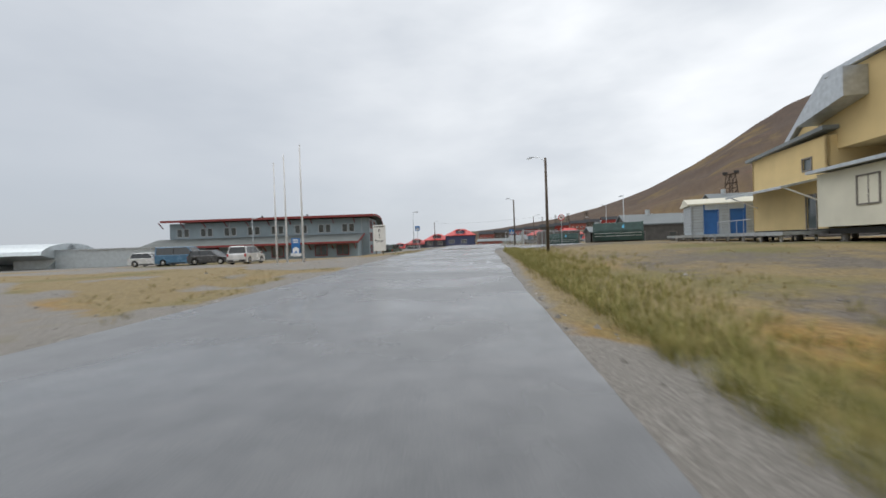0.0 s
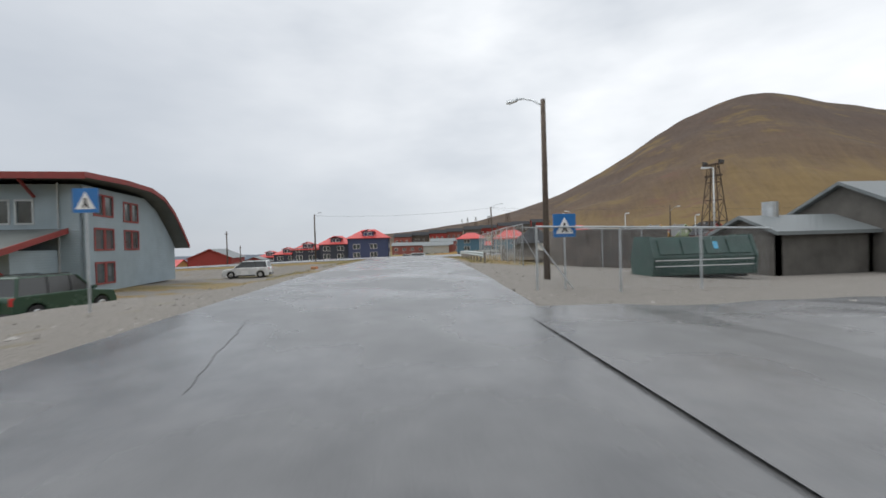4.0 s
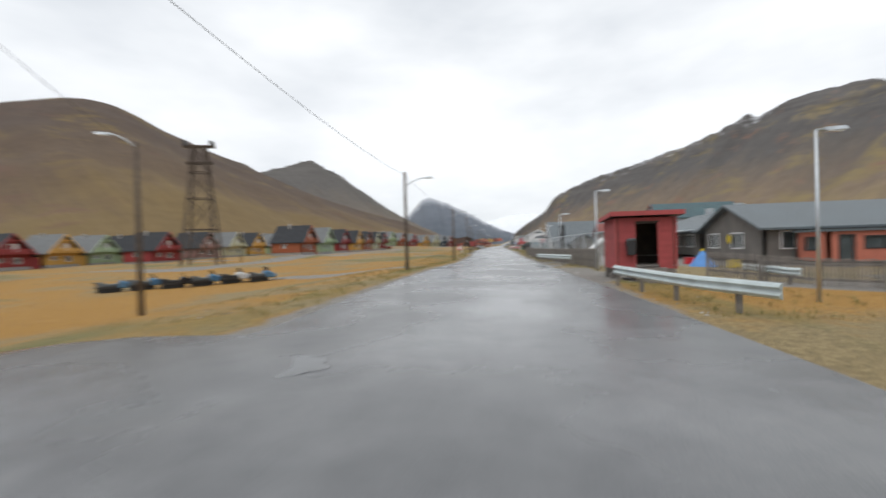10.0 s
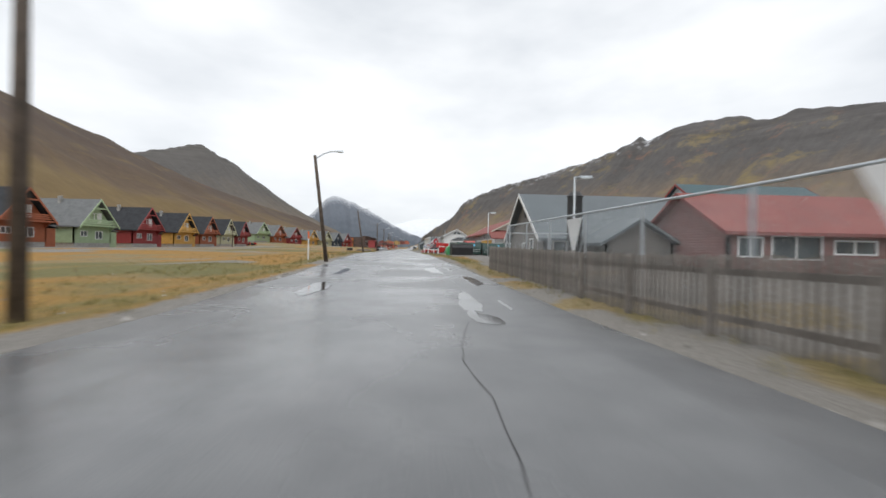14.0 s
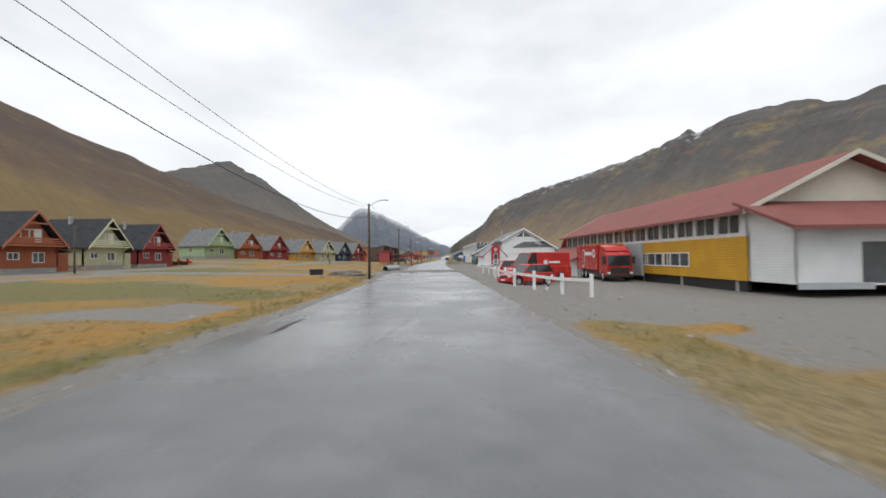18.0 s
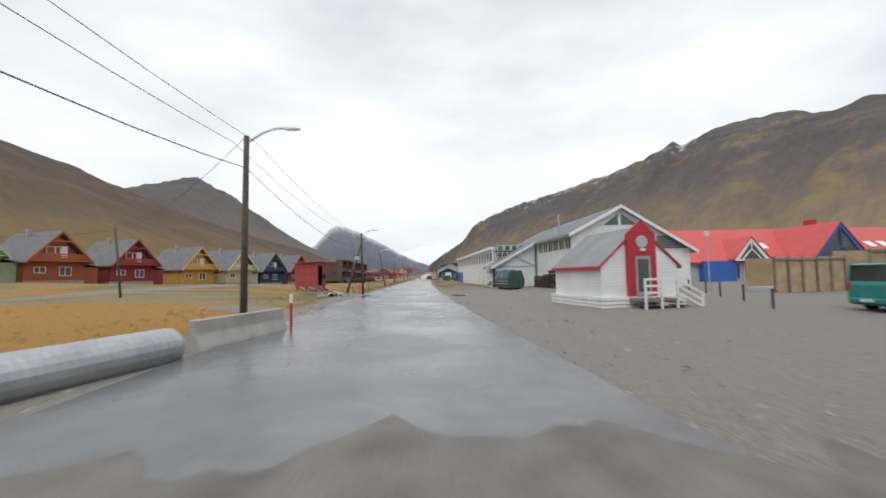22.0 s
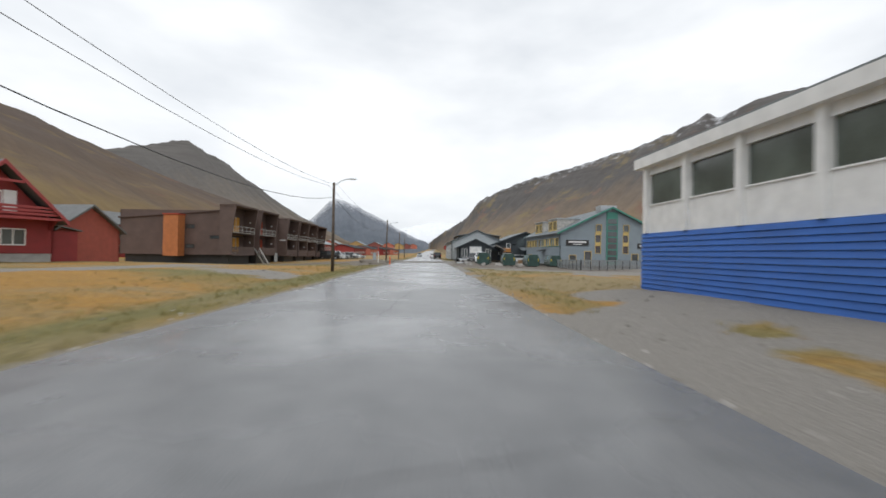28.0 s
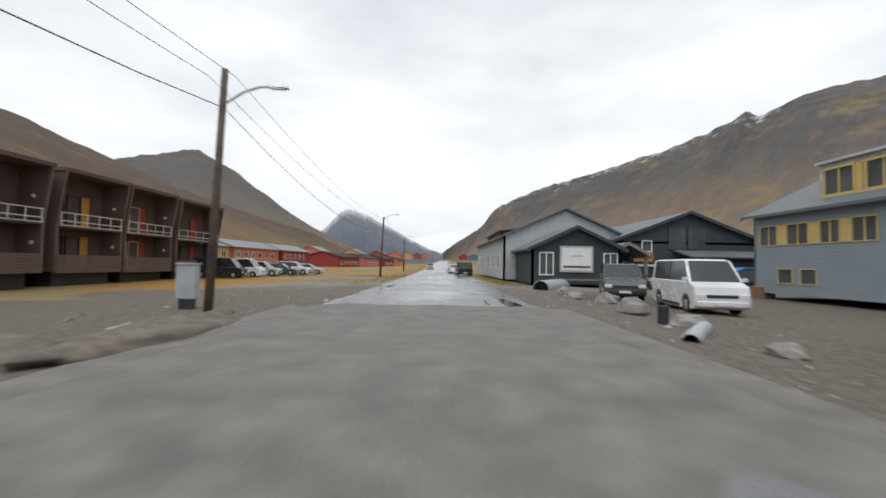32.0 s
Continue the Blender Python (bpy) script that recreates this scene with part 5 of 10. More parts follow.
part("smoke_cap", Geo().rod((0, 0, 4.6), (0, 0, 5.4), 0.45, 0.4, 8), DARKSTEEL, t)
part("notice", Geo().box(3.72, -0.7, 1.0, 3.8, 0.7, 2.1), WHITE, t)
t.matrix_basis = pose(18.7, 3.7, 0.2) @ Matrix.Diagonal((0.54, 0.54, 0.68, 1))
t = thing("sauna_cabin", "small grey timber cabin with a pointed roof", "hut")
part("wall", Geo().box(-1, -1, 0, 1, 1, 2.0), OLDTIMBER, t)
part("roof", Geo().add([(-1.3, -1.3, 1.9), (1.3, -1.3, 1.9), (1.3, 1.3, 1.9), (-1.3, 1.3, 1.9), (0, 0, 3.0)], [(0, 1, 4), (1, 2, 4), (2, 3, 4), (3, 0, 4), (3, 2, 1, 0)]), ROOFS["dark"], t)
t.matrix_basis = pose(16.5, 5.6, 0.1) @ Matrix.Diagonal((0.7, 0.7, 0.9, 1))
# hall and bus far off by the water
t = thing("storage_hall", "pale grey sheet hall with a rounded roof", "hall")
arc = [(7 * math.cos(math.pi * i / 10), 2.6 + 1.7 * math.sin(math.pi * i / 10)) for i in range(11)]
part("body", Geo().prism([(-7, 0), (7, 0)][::-1] + [(-7, 2.6)][:0] + [(a, b) for a, b in reversed(arc)][::-1], -15, 15, "y"), CORRUG, t)
put(t, 62, -84, -1.4, 20)
t = thing("storage_hall", "long low pale blue-grey shed", "hall")
part("body", Geo().box(-5, -9, 0, 5, 9, 2.9), CORRUG, t)
part("roof", Geo().box(-5.2, -9.2, 2.9, 5.2, 9.2, 3.1), GALV, t)
put(t, 55, -66, -1.2, 12)

# ---- buildings along the long street ----
GREYBOARD = mat("weathered_brown_grey_boards", (0.17, 0.155, 0.14), 0.85, var=0.2, scale=1.0, siding=0.18)
SLATEROOF = mat("slate_grey_sheet_roof", (0.12, 0.14, 0.15), 0.55, var=0.12, scale=0.4, siding=0.3, across=True)
TEALROOF = mat("dark_teal_tile_roof", (0.045, 0.09, 0.10), 0.55, var=0.18, scale=0.5, siding=0.35, across=True)
PINKROOF = mat("faded_red_sheet_roof", (0.25, 0.092, 0.08), 0.75, spec=0.25, var=0.14, scale=0.6, siding=0.35, across=True)
BRIGHTRED = mat("bright_red_boarding", (0.48, 0.03, 0.045), 0.6, var=0.12, siding=0.15)
OCHREYELLOW = mat("golden_yellow_boarding", (0.62, 0.33, 0.02), 0.6, var=0.1, scale=0.7, siding=0.15)
LIGHTGREY = mat("light_grey_boarding", (0.46, 0.49, 0.50), 0.65, var=0.08, siding=0.15)
BLUEPAINT = mat("strong_blue_boarding", (0.035, 0.13, 0.44), 0.6, var=0.12, scale=0.7)
SALMON = mat("salmon_boarding", (0.55, 0.18, 0.12), 0.7, var=0.1, siding=0.15)


def grey_shed():
    t = thing("gabled_shed", "weathered grey boarded shed with a slate grey roof", "shed")
    L, w, e, r = 18.0, 10.6, 2.0, 5.3
    walls(t, [(0, 0), (L, 0), (L, w), (0, w)], 0, e, GREYBOARD, {3: [(4.6, 0.55, 0.5, 0.95), (5.2, 0.55, 0.5, 0.95), (7.0, 0.2, 0.8, 1.6)], 0: [(0.7, 0.6, 0.85, 1.0), (1.7, 0.6, 0.85, 1.0), (2.9, 0.6, 0.85, 1.0), (9.0, 0.6, 0.85, 1.0), (10.2, 0.6, 0.85, 1.0)]}, WHITE, bars=0)
    for at in (0, L - 0.2):
        gable_wall(t, 0, w, at, e, r, GREYBOARD, "x")
    gable_roof(t, 0, L, 0, w, e, r + 0.05, SLATEROOF, 0.55, along="x", trim=WHITE)
    part("loft_window", Geo().box(-0.05, w / 2 - 0.2, 3.6, 0.0, w / 2 + 0.2, 4.2), DARKSTEEL, t)
    put(t, 13.0, 81.6, 0.2)


grey_shed()


def kindergarten():
    t = thing("kindergarten", "low grey building with slate roofs and a veranda", "building")
    walls(t, [(0, 0), (11, 0), (11, 15), (0, 15)], 0, 2.5, GREYBOARD, {3: row_of(4, 1.0, 3.5, 0.9, 1.9, 1.2), 0: row_of(2, 1.5, 4.5, 0.9, 1.9, 1.2), 2: row_of(2, 1.5, 4.5, 0.9, 1.9, 1.2)}, WHITE)
    for at in (0, 14.8):
        gable_wall(t, 0, 11, at, 2.5, 4.5, GREYBOARD, "y")
    gable_roof(t, 0, 11, 0, 15, 2.5, 4.55, SLATEROOF, 0.6, along="y")
    part("veranda_roof", Geo().prism([(-3.2, 2.3), (-0.1, 2.55), (-0.1, 2.67), (-3.2, 2.42)], 0.5, 14.5, "y"), GALV, t)
    for i in range(5):
        part("veranda_post", Geo().box(-3.05, 0.8 + i * 3.3, 0, -2.9, 0.95 + i * 3.3, 2.35), WHITE, t)
    for y in (4, 11):
        part("roof_vent", Geo().rod((5.5, y, 4.3), (5.5, y, 5.4), 0.45, n=10), GALV, t)
    put(t, 24.5, 49.5, 0.15)
    t = thing("kindergarten", "low grey wing with a slate roof", "building")
    walls(t, [(0, 0), (20, 0), (20, 10), (0, 10)], 0, 2.5, GREYBOARD, {3: row_of(2, 1.0, 4.2, 0.9, 1.8, 1.2), 0: row_of(5, 1.2, 3.6, 0.9, 1.9, 1.2)}, WHITE)
    for at in (0, 19.8):
        gable_wall(t, 0, 10, at, 2.5, 4.4, GREYBOARD, "x")
    gable_roof(t, 0, 20, 0, 10, 2.5, 4.45, SLATEROOF, 0.6, along="x")
    put(t, 24.5, 38.5, 0.1)
    t = thing("annex", "low salmon-orange annex with a flat grey roof", "building")
    walls(t, [(0, 0), (5.6, 0), (5.6, 3.2), (0, 3.2)], 0, 2.0, SALMON, {0: [(0.7, 0.1, 0.8, 1.6), (2.2, 0.9, 2.2, 0.7)], 3: [(1.0, 0.8, 1.2, 0.8)]}, DARKSTEEL)
    part("roof", Geo().box(-0.2, -0.2, 2.0, 5.8, 3.4, 2.16), SLATEROOF, t)
    put(t, 26.4, 34.8, 0.1)
    t = thing("entrance_box", "small flat-roofed concrete entrance box", "building")
    part("body", Geo().box(0, 0, 0, 3.2, 3, 2.7), mat("pale_timber_cladding", (0.36, 0.34, 0.31), 0.8, var=0.15, siding=0.2), t)
    part("roof", Geo().box(-0.3, -0.3, 2.7, 3.5, 3.3, 2.95), SLATEROOF, t)
    for k in range(4):
        part("trellis", Geo().box(0.3, -0.06, 0.4 + k * 0.5, 2.9, -0.01, 0.5 + k * 0.5), TIMBER, t)
    put(t, 16.8, 57, 0.1)
    t = thing("flue", "wide dark steel chimney flue", "chimney")
    part("shaft", Geo().rod((0, 0, 0), (0, 0, 4.6), 0.48, 0.48, 14), DARKSTEEL, t, smooth=False)
    part("cap", Geo().rod((0, 0, 4.6), (0, 0, 4.9), 0.56, 0.3, 14), DARKSTEEL, t)
    put(t, 14.4, 79.6, 0.1)
    low_house("low brown-red hall with a faded red roof", 31.0, 77.0, 0.1, 0, 7.6, 11, 2.3, 4.4, mat("brown_red_boarding", (0.23, 0.115, 0.10), 0.75, var=0.12, siding=0.15), PINKROOF, {0: [(0.6, 1.0, 1.2, 0.9), (2.4, 0.9, 2.6, 1.1), (5.8, 1.2, 2.2, 0.6)]}, along="x", name="hall")
    low_house("small weathered grey shed with a slate roof", 19.8, 79.2, 0.1, 0, 3.2, 4.2, 1.7, 2.9, GREYBOARD, SLATEROOF, {}, along="y", name="shed")
    t = low_house("blue-grey house with a teal roof and skylights", 36.5, 104, 0.2, 180, 10, 16, 6.2, 9.2, LIGHTGREY, TEALROOF, {2: row_of(3, 2, 4, 3.6, 1.4, 1.2), 0: row_of(3, 2, 4, 3.6, 1.4, 1.2)}, along="x", trim=REDTRIM)


kindergarten()


def school():
    t = thing("school", "red and grey school building with teal tiled roofs", "school")
    walls(t, [(0, 0), (9.8, 0), (9.8, 12), (0, 12)], 0, 4.5, BRIGHTRED, {0: row_of(4, 0.8, 2.25, 0.4, 1.5, 0.9) + row_of(4, 0.8, 2.25, 2.4, 1.5, 1.3), 3: row_of(4, 1, 2.7, 2.4, 1.5, 1.3)}, BRIGHTRED)
    gable_roof(t, 0, 9.8, 0, 12, 4.4, 8.0, TEALROOF, 0.5, along="x", trim=REDTRIM)
    gable_wall(t, 0, 12, 0, 4.5, 7.9, LIGHTGREY, "x")
    part("stair_tower", Geo().box(9.82, -1.2, 0, 12.4, 12, 6.4), LIGHTGREY, t)
    gable_wall(t, -1.2, 12, 9.82, 6.4, 9.0, LIGHTGREY, "x", thick=2.58)
    walls(t, [(12.42, 1.0), (30, 1.0), (30, 13), (12.42, 13)], 0, 5.2, LIGHTGREY, {0: row_of(6, 2.0, 2.6, 0.6, 2.0, 1.2) + row_of(6, 2.0, 2.6, 3.2, 2.0, 1.3)}, REDTRIM)
    gable_roof(t, 12.42, 30, 1.0, 13, 5.1, 9.0, TEALROOF, 0.5, along="x")
    part("porch_roof", Geo().prism([(-3.2, 2.5), (1.0, 3.2), (1.0, 3.35), (-3.2, 2.65)], 11.6, 17.5, "x"), TEALROOF, t)
    for x in (1.0, 2.6, 4.6, 6.4, 8.0):
        k = (8.0 - 4.4) / 6
        part("skylight", Geo().add([(x, 2.2, 4.4 + 2.2 * k + 0.25), (x + 0.9, 2.2, 4.4 + 2.2 * k + 0.25), (x + 0.9, 3.2, 4.4 + 3.2 * k + 0.25), (x, 3.2, 4.4 + 3.2 * k + 0.25), (x, 2.2, 4.4 + 2.2 * k), (x + 0.9, 2.2, 4.4 + 2.2 * k), (x + 0.9, 3.2, 4.4 + 3.2 * k), (x, 3.2, 4.4 + 3.2 * k)],
                                   [(0, 1, 2, 3), (7, 6, 5, 4), (0, 4, 5, 1), (1, 5, 6, 2), (2, 6, 7, 3), (3, 7, 4, 0)]), LAMPGLASS, t)
    for x in (14, 16, 19, 22):
        k = 3.9 / 6
        part("skylight", Geo().prism([(3.0, 5.1 + 2 * k + 0.22), (4.4, 5.1 + 3.4 * k + 0.22), (4.4, 5.1 + 3.4 * k + 0.32), (3.0, 5.1 + 2 * k + 0.32)], x, x + 0.9, "x"), LAMPGLASS, t)
    put(t, 39.2, 150, 0.0)


school()


def post_hall():
    """Long hall, golden yellow below a band of windows, with a faded red roof and a white gabled front."""
    t = thing("post_hall", "long golden yellow hall with a faded red roof", "hall")
    L, w = 38.6, 13.5
    band = row_of(15, 0.5, 2.52, 3.35, 2.1, 1.15)
    g = Geo()
    d, n = wall(g, (0, L), (0, 0), 3.1, 4.9, band)
    part("window_band", g, WHITE, t)
    for x, z, ww, hh in band:
        window(t, (0, L), d, n, x, z, ww, hh, WHITE, bars=1, rim=0.05)
    low = [(23.2, 1.15, 1.6, 0.95), (24.9, 1.15, 0.9, 0.95), (25.9, 1.15, 2.6, 0.95), (28.8, 1.15, 0.9, 0.95), (29.8, 1.15, 2.6, 0.95)]
    g = Geo()
    wall(g, (-0.12, L), (-0.12, 0), 0.35, 3.1, [(a, b, c, e) for a, b, c, e in low])
    part("wall", g, OCHREYELLOW, t)
    for x, z, ww, hh in low:
        window(t, (-0.12, L), d, n, x, z, ww, hh, WHITE, bars=1, rim=0.08)
    part("plinth", Geo().box(0.1, 0.2, -0.6, 0.3, L, 0.36), DARKSTEEL, t)
    part("end_wall", Geo().box(0, L - 0.2, 0, w, L, 4.9), WHITE_S, t)
    part("far_wall", Geo().box(w - 0.2, 0, 0, w, L, 4.9), WHITE_S, t)
    g = Geo()
    dd, nn = wall(g, (0, 0), (w, 0), 0.35, 4.9)
    part("front_wall", g, WHITE_S, t)
    gable_wall(t, 0, w, 0.0, 4.9, 7.9, CREAMWALL, "y", lean=0.45)
    gable_wall(t, 0, w, L - 0.2, 4.9, 7.9, WHITE_S, "y", lean=0.45)
    gable_roof(t, 0, w, 0, L, 4.9, 8.0, PINKROOF, 0.9, along="y", trim=CREAMWALL, lean=0.45)
    # porch with its own pent roof
    walls(t, [(0.0, -3.6), (w - 0.6, -3.6), (w - 0.6, -0.02), (0.0, -0.02)], 0.35, 3.5, WHITE_S, {0: [(3.4, 0.4, 1.6, 2.2), (6.6, 1.3, 0.8, 1.2)]}, WHITE, bars=0)
    part("porch_roof", Geo().prism([(-4.6, 3.25), (0.0, 5.0), (0.0, 5.2), (-4.6, 3.45)], -0.9, w + 0.6, "x"), PINKROOF, t)
    part("porch_cheek", Geo().prism([(-3.6, 3.5), (0, 3.5), (0, 4.9)], -0.002, 0.15, "x"), WHITE_S, t)
    part("yellow_panel", Geo().box(9.6, -3.66, 0.35, w - 0.6, -3.602, 3.4), OCHREYELLOW, t)
    part("ramp", Geo().prism([(6.5, 0.4), (10.5, 0.4), (12.5, -0.3), (6.5, -0.3)], -5.0, -3.62, "y"), CONCRETE, t)
    part("skirt", Geo().box(0.0, -3.7, 0.1, 4, -3.62, 0.45), LIGHTGREY, t)
    for i in range(6):
        part("pier", Geo().box(0.05, 1.0 + i * 6.4, -0.6, 0.35, 1.3 + i * 6.4, 0.36), CONCRETE, t)
    # lean-to beyond the lorry
    part("lean_to", Geo().box(-3.5, 22.6, -0.7, -0.15, 38.2, 1.6), WHITE_S, t)
    part("lean_to_roof", Geo().prism([(-4.3, 1.4), (-0.13, 3.2), (-0.13, 3.36), (-4.3, 1.56)], 22.0, 38.8, "y"), PINKROOF, t)
    for k in range(4):
        part("lean_to_window", Geo().box(-3.54, 27.0 + k * 3.0, 0.5, -3.495, 29.4 + k * 3.0, 1.2), GLASS, t)
    part("loading_wall", Geo().box(-0.35, 13.5, 0.1, -0.14, 22.5, 3.09), LIGHTGREY, t)
    put(t, 19.9, 143.0, 0.0, 0.5)


post_hall()


HALLROOF = mat("grey_corrugated_roof", (0.24, 0.25, 0.255), 0.6, var=0.2, scale=0.6)


def white_hall():
    """Broad white hall with a panelled gable, a window band along its flank and a lean-to."""
    t = thing("white_hall", "broad white hall with timber-panelled gable", "hall")
    L = 26.0
    prof = [(0, 0), (11.8, 0), (11.8, 3.8), (4.8, 8.0), (0, 5.5)]
    part("front_wall", Geo().prism(prof, 0, 0.2, "y"), WHITE, t)
    part("back_wall", Geo().prism(prof, L - 0.2, L, "y"), WHITE, t)
    win = [(L - 12.2 + 1.0 + i * 1.85, 4.15, 1.6, 0.95) for i in range(6)]
    g = Geo()
    d, n = wall(g, (-0.02, L), (-0.02, 0), 0, 5.4, win)
    part("side_wall", g, WHITE, t)
    for x, z, w, h in win:
        window(t, (-0.02, L), d, n, x, z, w, h, CREAMWALL, glass("curtained_hall_glass", (0.17, 0.18, 0.15)), bars=1, rim=0.06)
    part("side_wall", Geo().box(11.6, 0.2, 0, 11.8, L, 3.8), WHITE, t)
    for k in range(8):
        part("panel_batten", Geo().box(-0.075, 0.05 + k * 1.85, 0.0, -0.024, 0.17 + k * 1.85, 5.2), WHITE, t)
    for z in (0.95, 2.5, 3.95):
        part("panel_batten", Geo().box(-0.07, 0.0, z - 0.06, -0.024, 12.1, z + 0.06), WHITE, t)
    for k in range(9):
        part("roof_rib", Geo().prism([(-0.5 + k * 0.6, 5.25 + k * 0.31 + 0.2), (-0.42 + k * 0.6, 5.29 + k * 0.31 + 0.2), (-0.42 + k * 0.6, 5.33 + k * 0.31 + 0.2), (-0.5 + k * 0.6, 5.29 + k * 0.31 + 0.2)], -0.5, L + 0.4, "y"), SLATEROOF, t)
    for x in (0.02, 2.4, 4.8, 7.2, 9.6, 11.7):
        part("panel_batten", Geo().box(x - 0.06, -0.06, 0.0, x + 0.06, -0.005, min(5.3, 3.8 + max(0, (11.8 - x)) * 0.6)), WHITE, t)
    for z in (1.0, 2.6):
        part("panel_batten", Geo().box(0, -0.055, z - 0.05, 11.8, -0.005, z + 0.05), WHITE, t)
    part("grey_cladding", Geo().prism([(2.2, 3.9), (11.6, 3.9), (9.6, 5.15), (5.0, 5.15)], -0.1, -0.01, "y"), HALLROOF, t)
    for k in range(5):
        part("cladding_rib", Geo().prism([(2.3 + k * 0.5, 3.95 + k * 0.25), (11.4 - k * 0.42, 3.95 + k * 0.25), (11.4 - k * 0.42, 4.03 + k * 0.25), (2.3 + k * 0.5, 4.03 + k * 0.25)], -0.16, -0.101, "y"), SLATEROOF, t)
    for poly in ([(3.2, 6.3), (4.65, 6.3), (4.65, 7.4)], [(4.95, 6.3), (6.6, 6.3), (4.95, 7.4)]):
        part("gable_glazing", Geo().prism(poly, -0.05, -0.01, "y"), GLASS, t)
    part("chimney_pipe", Geo().rod((0.8, 6, 5.5), (0.8, 6, 8.2), 0.09, n=8), GALV, t)
    part("chimney_pipe", Geo().rod((8.4, 2, 5.5), (8.4, 2, 6.8), 0.12, n=8), DARKSTEEL, t)
    for (x0, z0), (x1, z1) in (((-0.5, 5.25), (4.8, 8.0)), ((12.4, 3.45), (4.8, 8.0))):
        part("roof_slope", Geo().prism([(x0, z0), (x1, z1), (x1, z1 + 0.2), (x0, z0 + 0.2)], -0.5, L + 0.4, "y"), HALLROOF, t)
        part("barge_board", Geo().prism([(x0, z0 - 0.1), (x1, z1 - 0.1), (x1, z1 + 0.24), (x0, z0 + 0.24)], -0.56, -0.502, "y"), WHITE, t)
    part("hatch", Geo().box(7.2, -0.5, 4.6, 8.2, -0.05, 5.1), GALV, t)
    # lean-to wing with a half gable
    part("wing_front", Geo().prism([(-5.4, 0), (-0.25, 0), (-0.25, 5.4), (-5.4, 2.65)], 12.2, 12.4, "y"), WHITE_S, t)
    part("wing_side", Geo().box(-5.4, 12.4, 0, -5.2, 17.8, 2.65), WHITE_S, t)
    part("wing_roof", Geo().prism([(-5.9, 2.4), (-0.25, 5.45), (-0.25, 5.62), (-5.9, 2.58)], 11.7, 18, "y"), HALLROOF, t)
    for k in range(8):
        part("roof_rib", Geo().prism([(-5.8 + k * 0.7, 2.63 + k * 0.378), (-5.74 + k * 0.7, 2.66 + k * 0.378), (-5.74 + k * 0.7, 2.71 + k * 0.378), (-5.8 + k * 0.7, 2.69 + k * 0.378)], 11.7, 18, "y"), SLATEROOF, t)
    part("wing_barge", Geo().prism([(-5.9, 2.3), (-0.25, 5.35), (-0.25, 5.66), (-5.9, 2.62)], 11.62, 11.698, "y"), WHITE, t)
    part("wing_beam", Geo().box(-5.2, 12.12, 2.55, -0.3, 12.2, 2.7), LIGHTGREY, t)
    part("wing_brace", Geo().bar((-3.0, 12.14, 4.0), (-0.4, 12.14, 2.7), 0.1, 0.14), LIGHTGREY, t)
    part("blue_door", Geo().box(-4.3, 12.1, 0.0, -2.9, 12.19, 2.2), BLUEDOOR, t, bevel=0.01)
    part("flue_pipe", Geo().rod((-5.5, 12.0, 0.1), (-5.5, 12.0, 2.2), 0.17, n=10), DARKSTEEL, t)
    part("flue_bend", Geo().rod((-5.5, 12.0, 2.2), (-5.5, 12.6, 2.5), 0.17, n=10), DARKSTEEL, t)
    for i in range(2):
        u = part("heat_pump", Geo().box(-6.0 + 0.0, 12.9 + i * 1.05, 1.85, -5.42, 13.85 + i * 1.05, 2.55), LIGHTGREY, t, bevel=0.03)
    put(t, 14.0, 213.6, 0.15, 1.5)


white_hall()


def fan_unit(parent, x, y, z, n, step=0.75):
    """Cooling unit with n round fans on its front, which looks to local -y."""
    u = part("cooling_unit", Geo().box(x, y, z, x + n * step, y + 0.7, z + 0.75), LIGHTGREY, parent, bevel=0.02)
    for i in range(n):
        cx = x + (i + 0.5) * step
        f = part("fan", Geo().rod((cx, y - 0.02, z + 0.38), (cx, y + 0.1, z + 0.38), 0.3, n=16), DARKSTEEL, u)
        part("grille", Geo().rod((cx, y - 0.05, z + 0.38), (cx, y - 0.021, z + 0.38), 0.09, n=8), GALV, u)
    return u


GREENGLASS = glass("green_tinted_glass", (0.11, 0.135, 0.115))


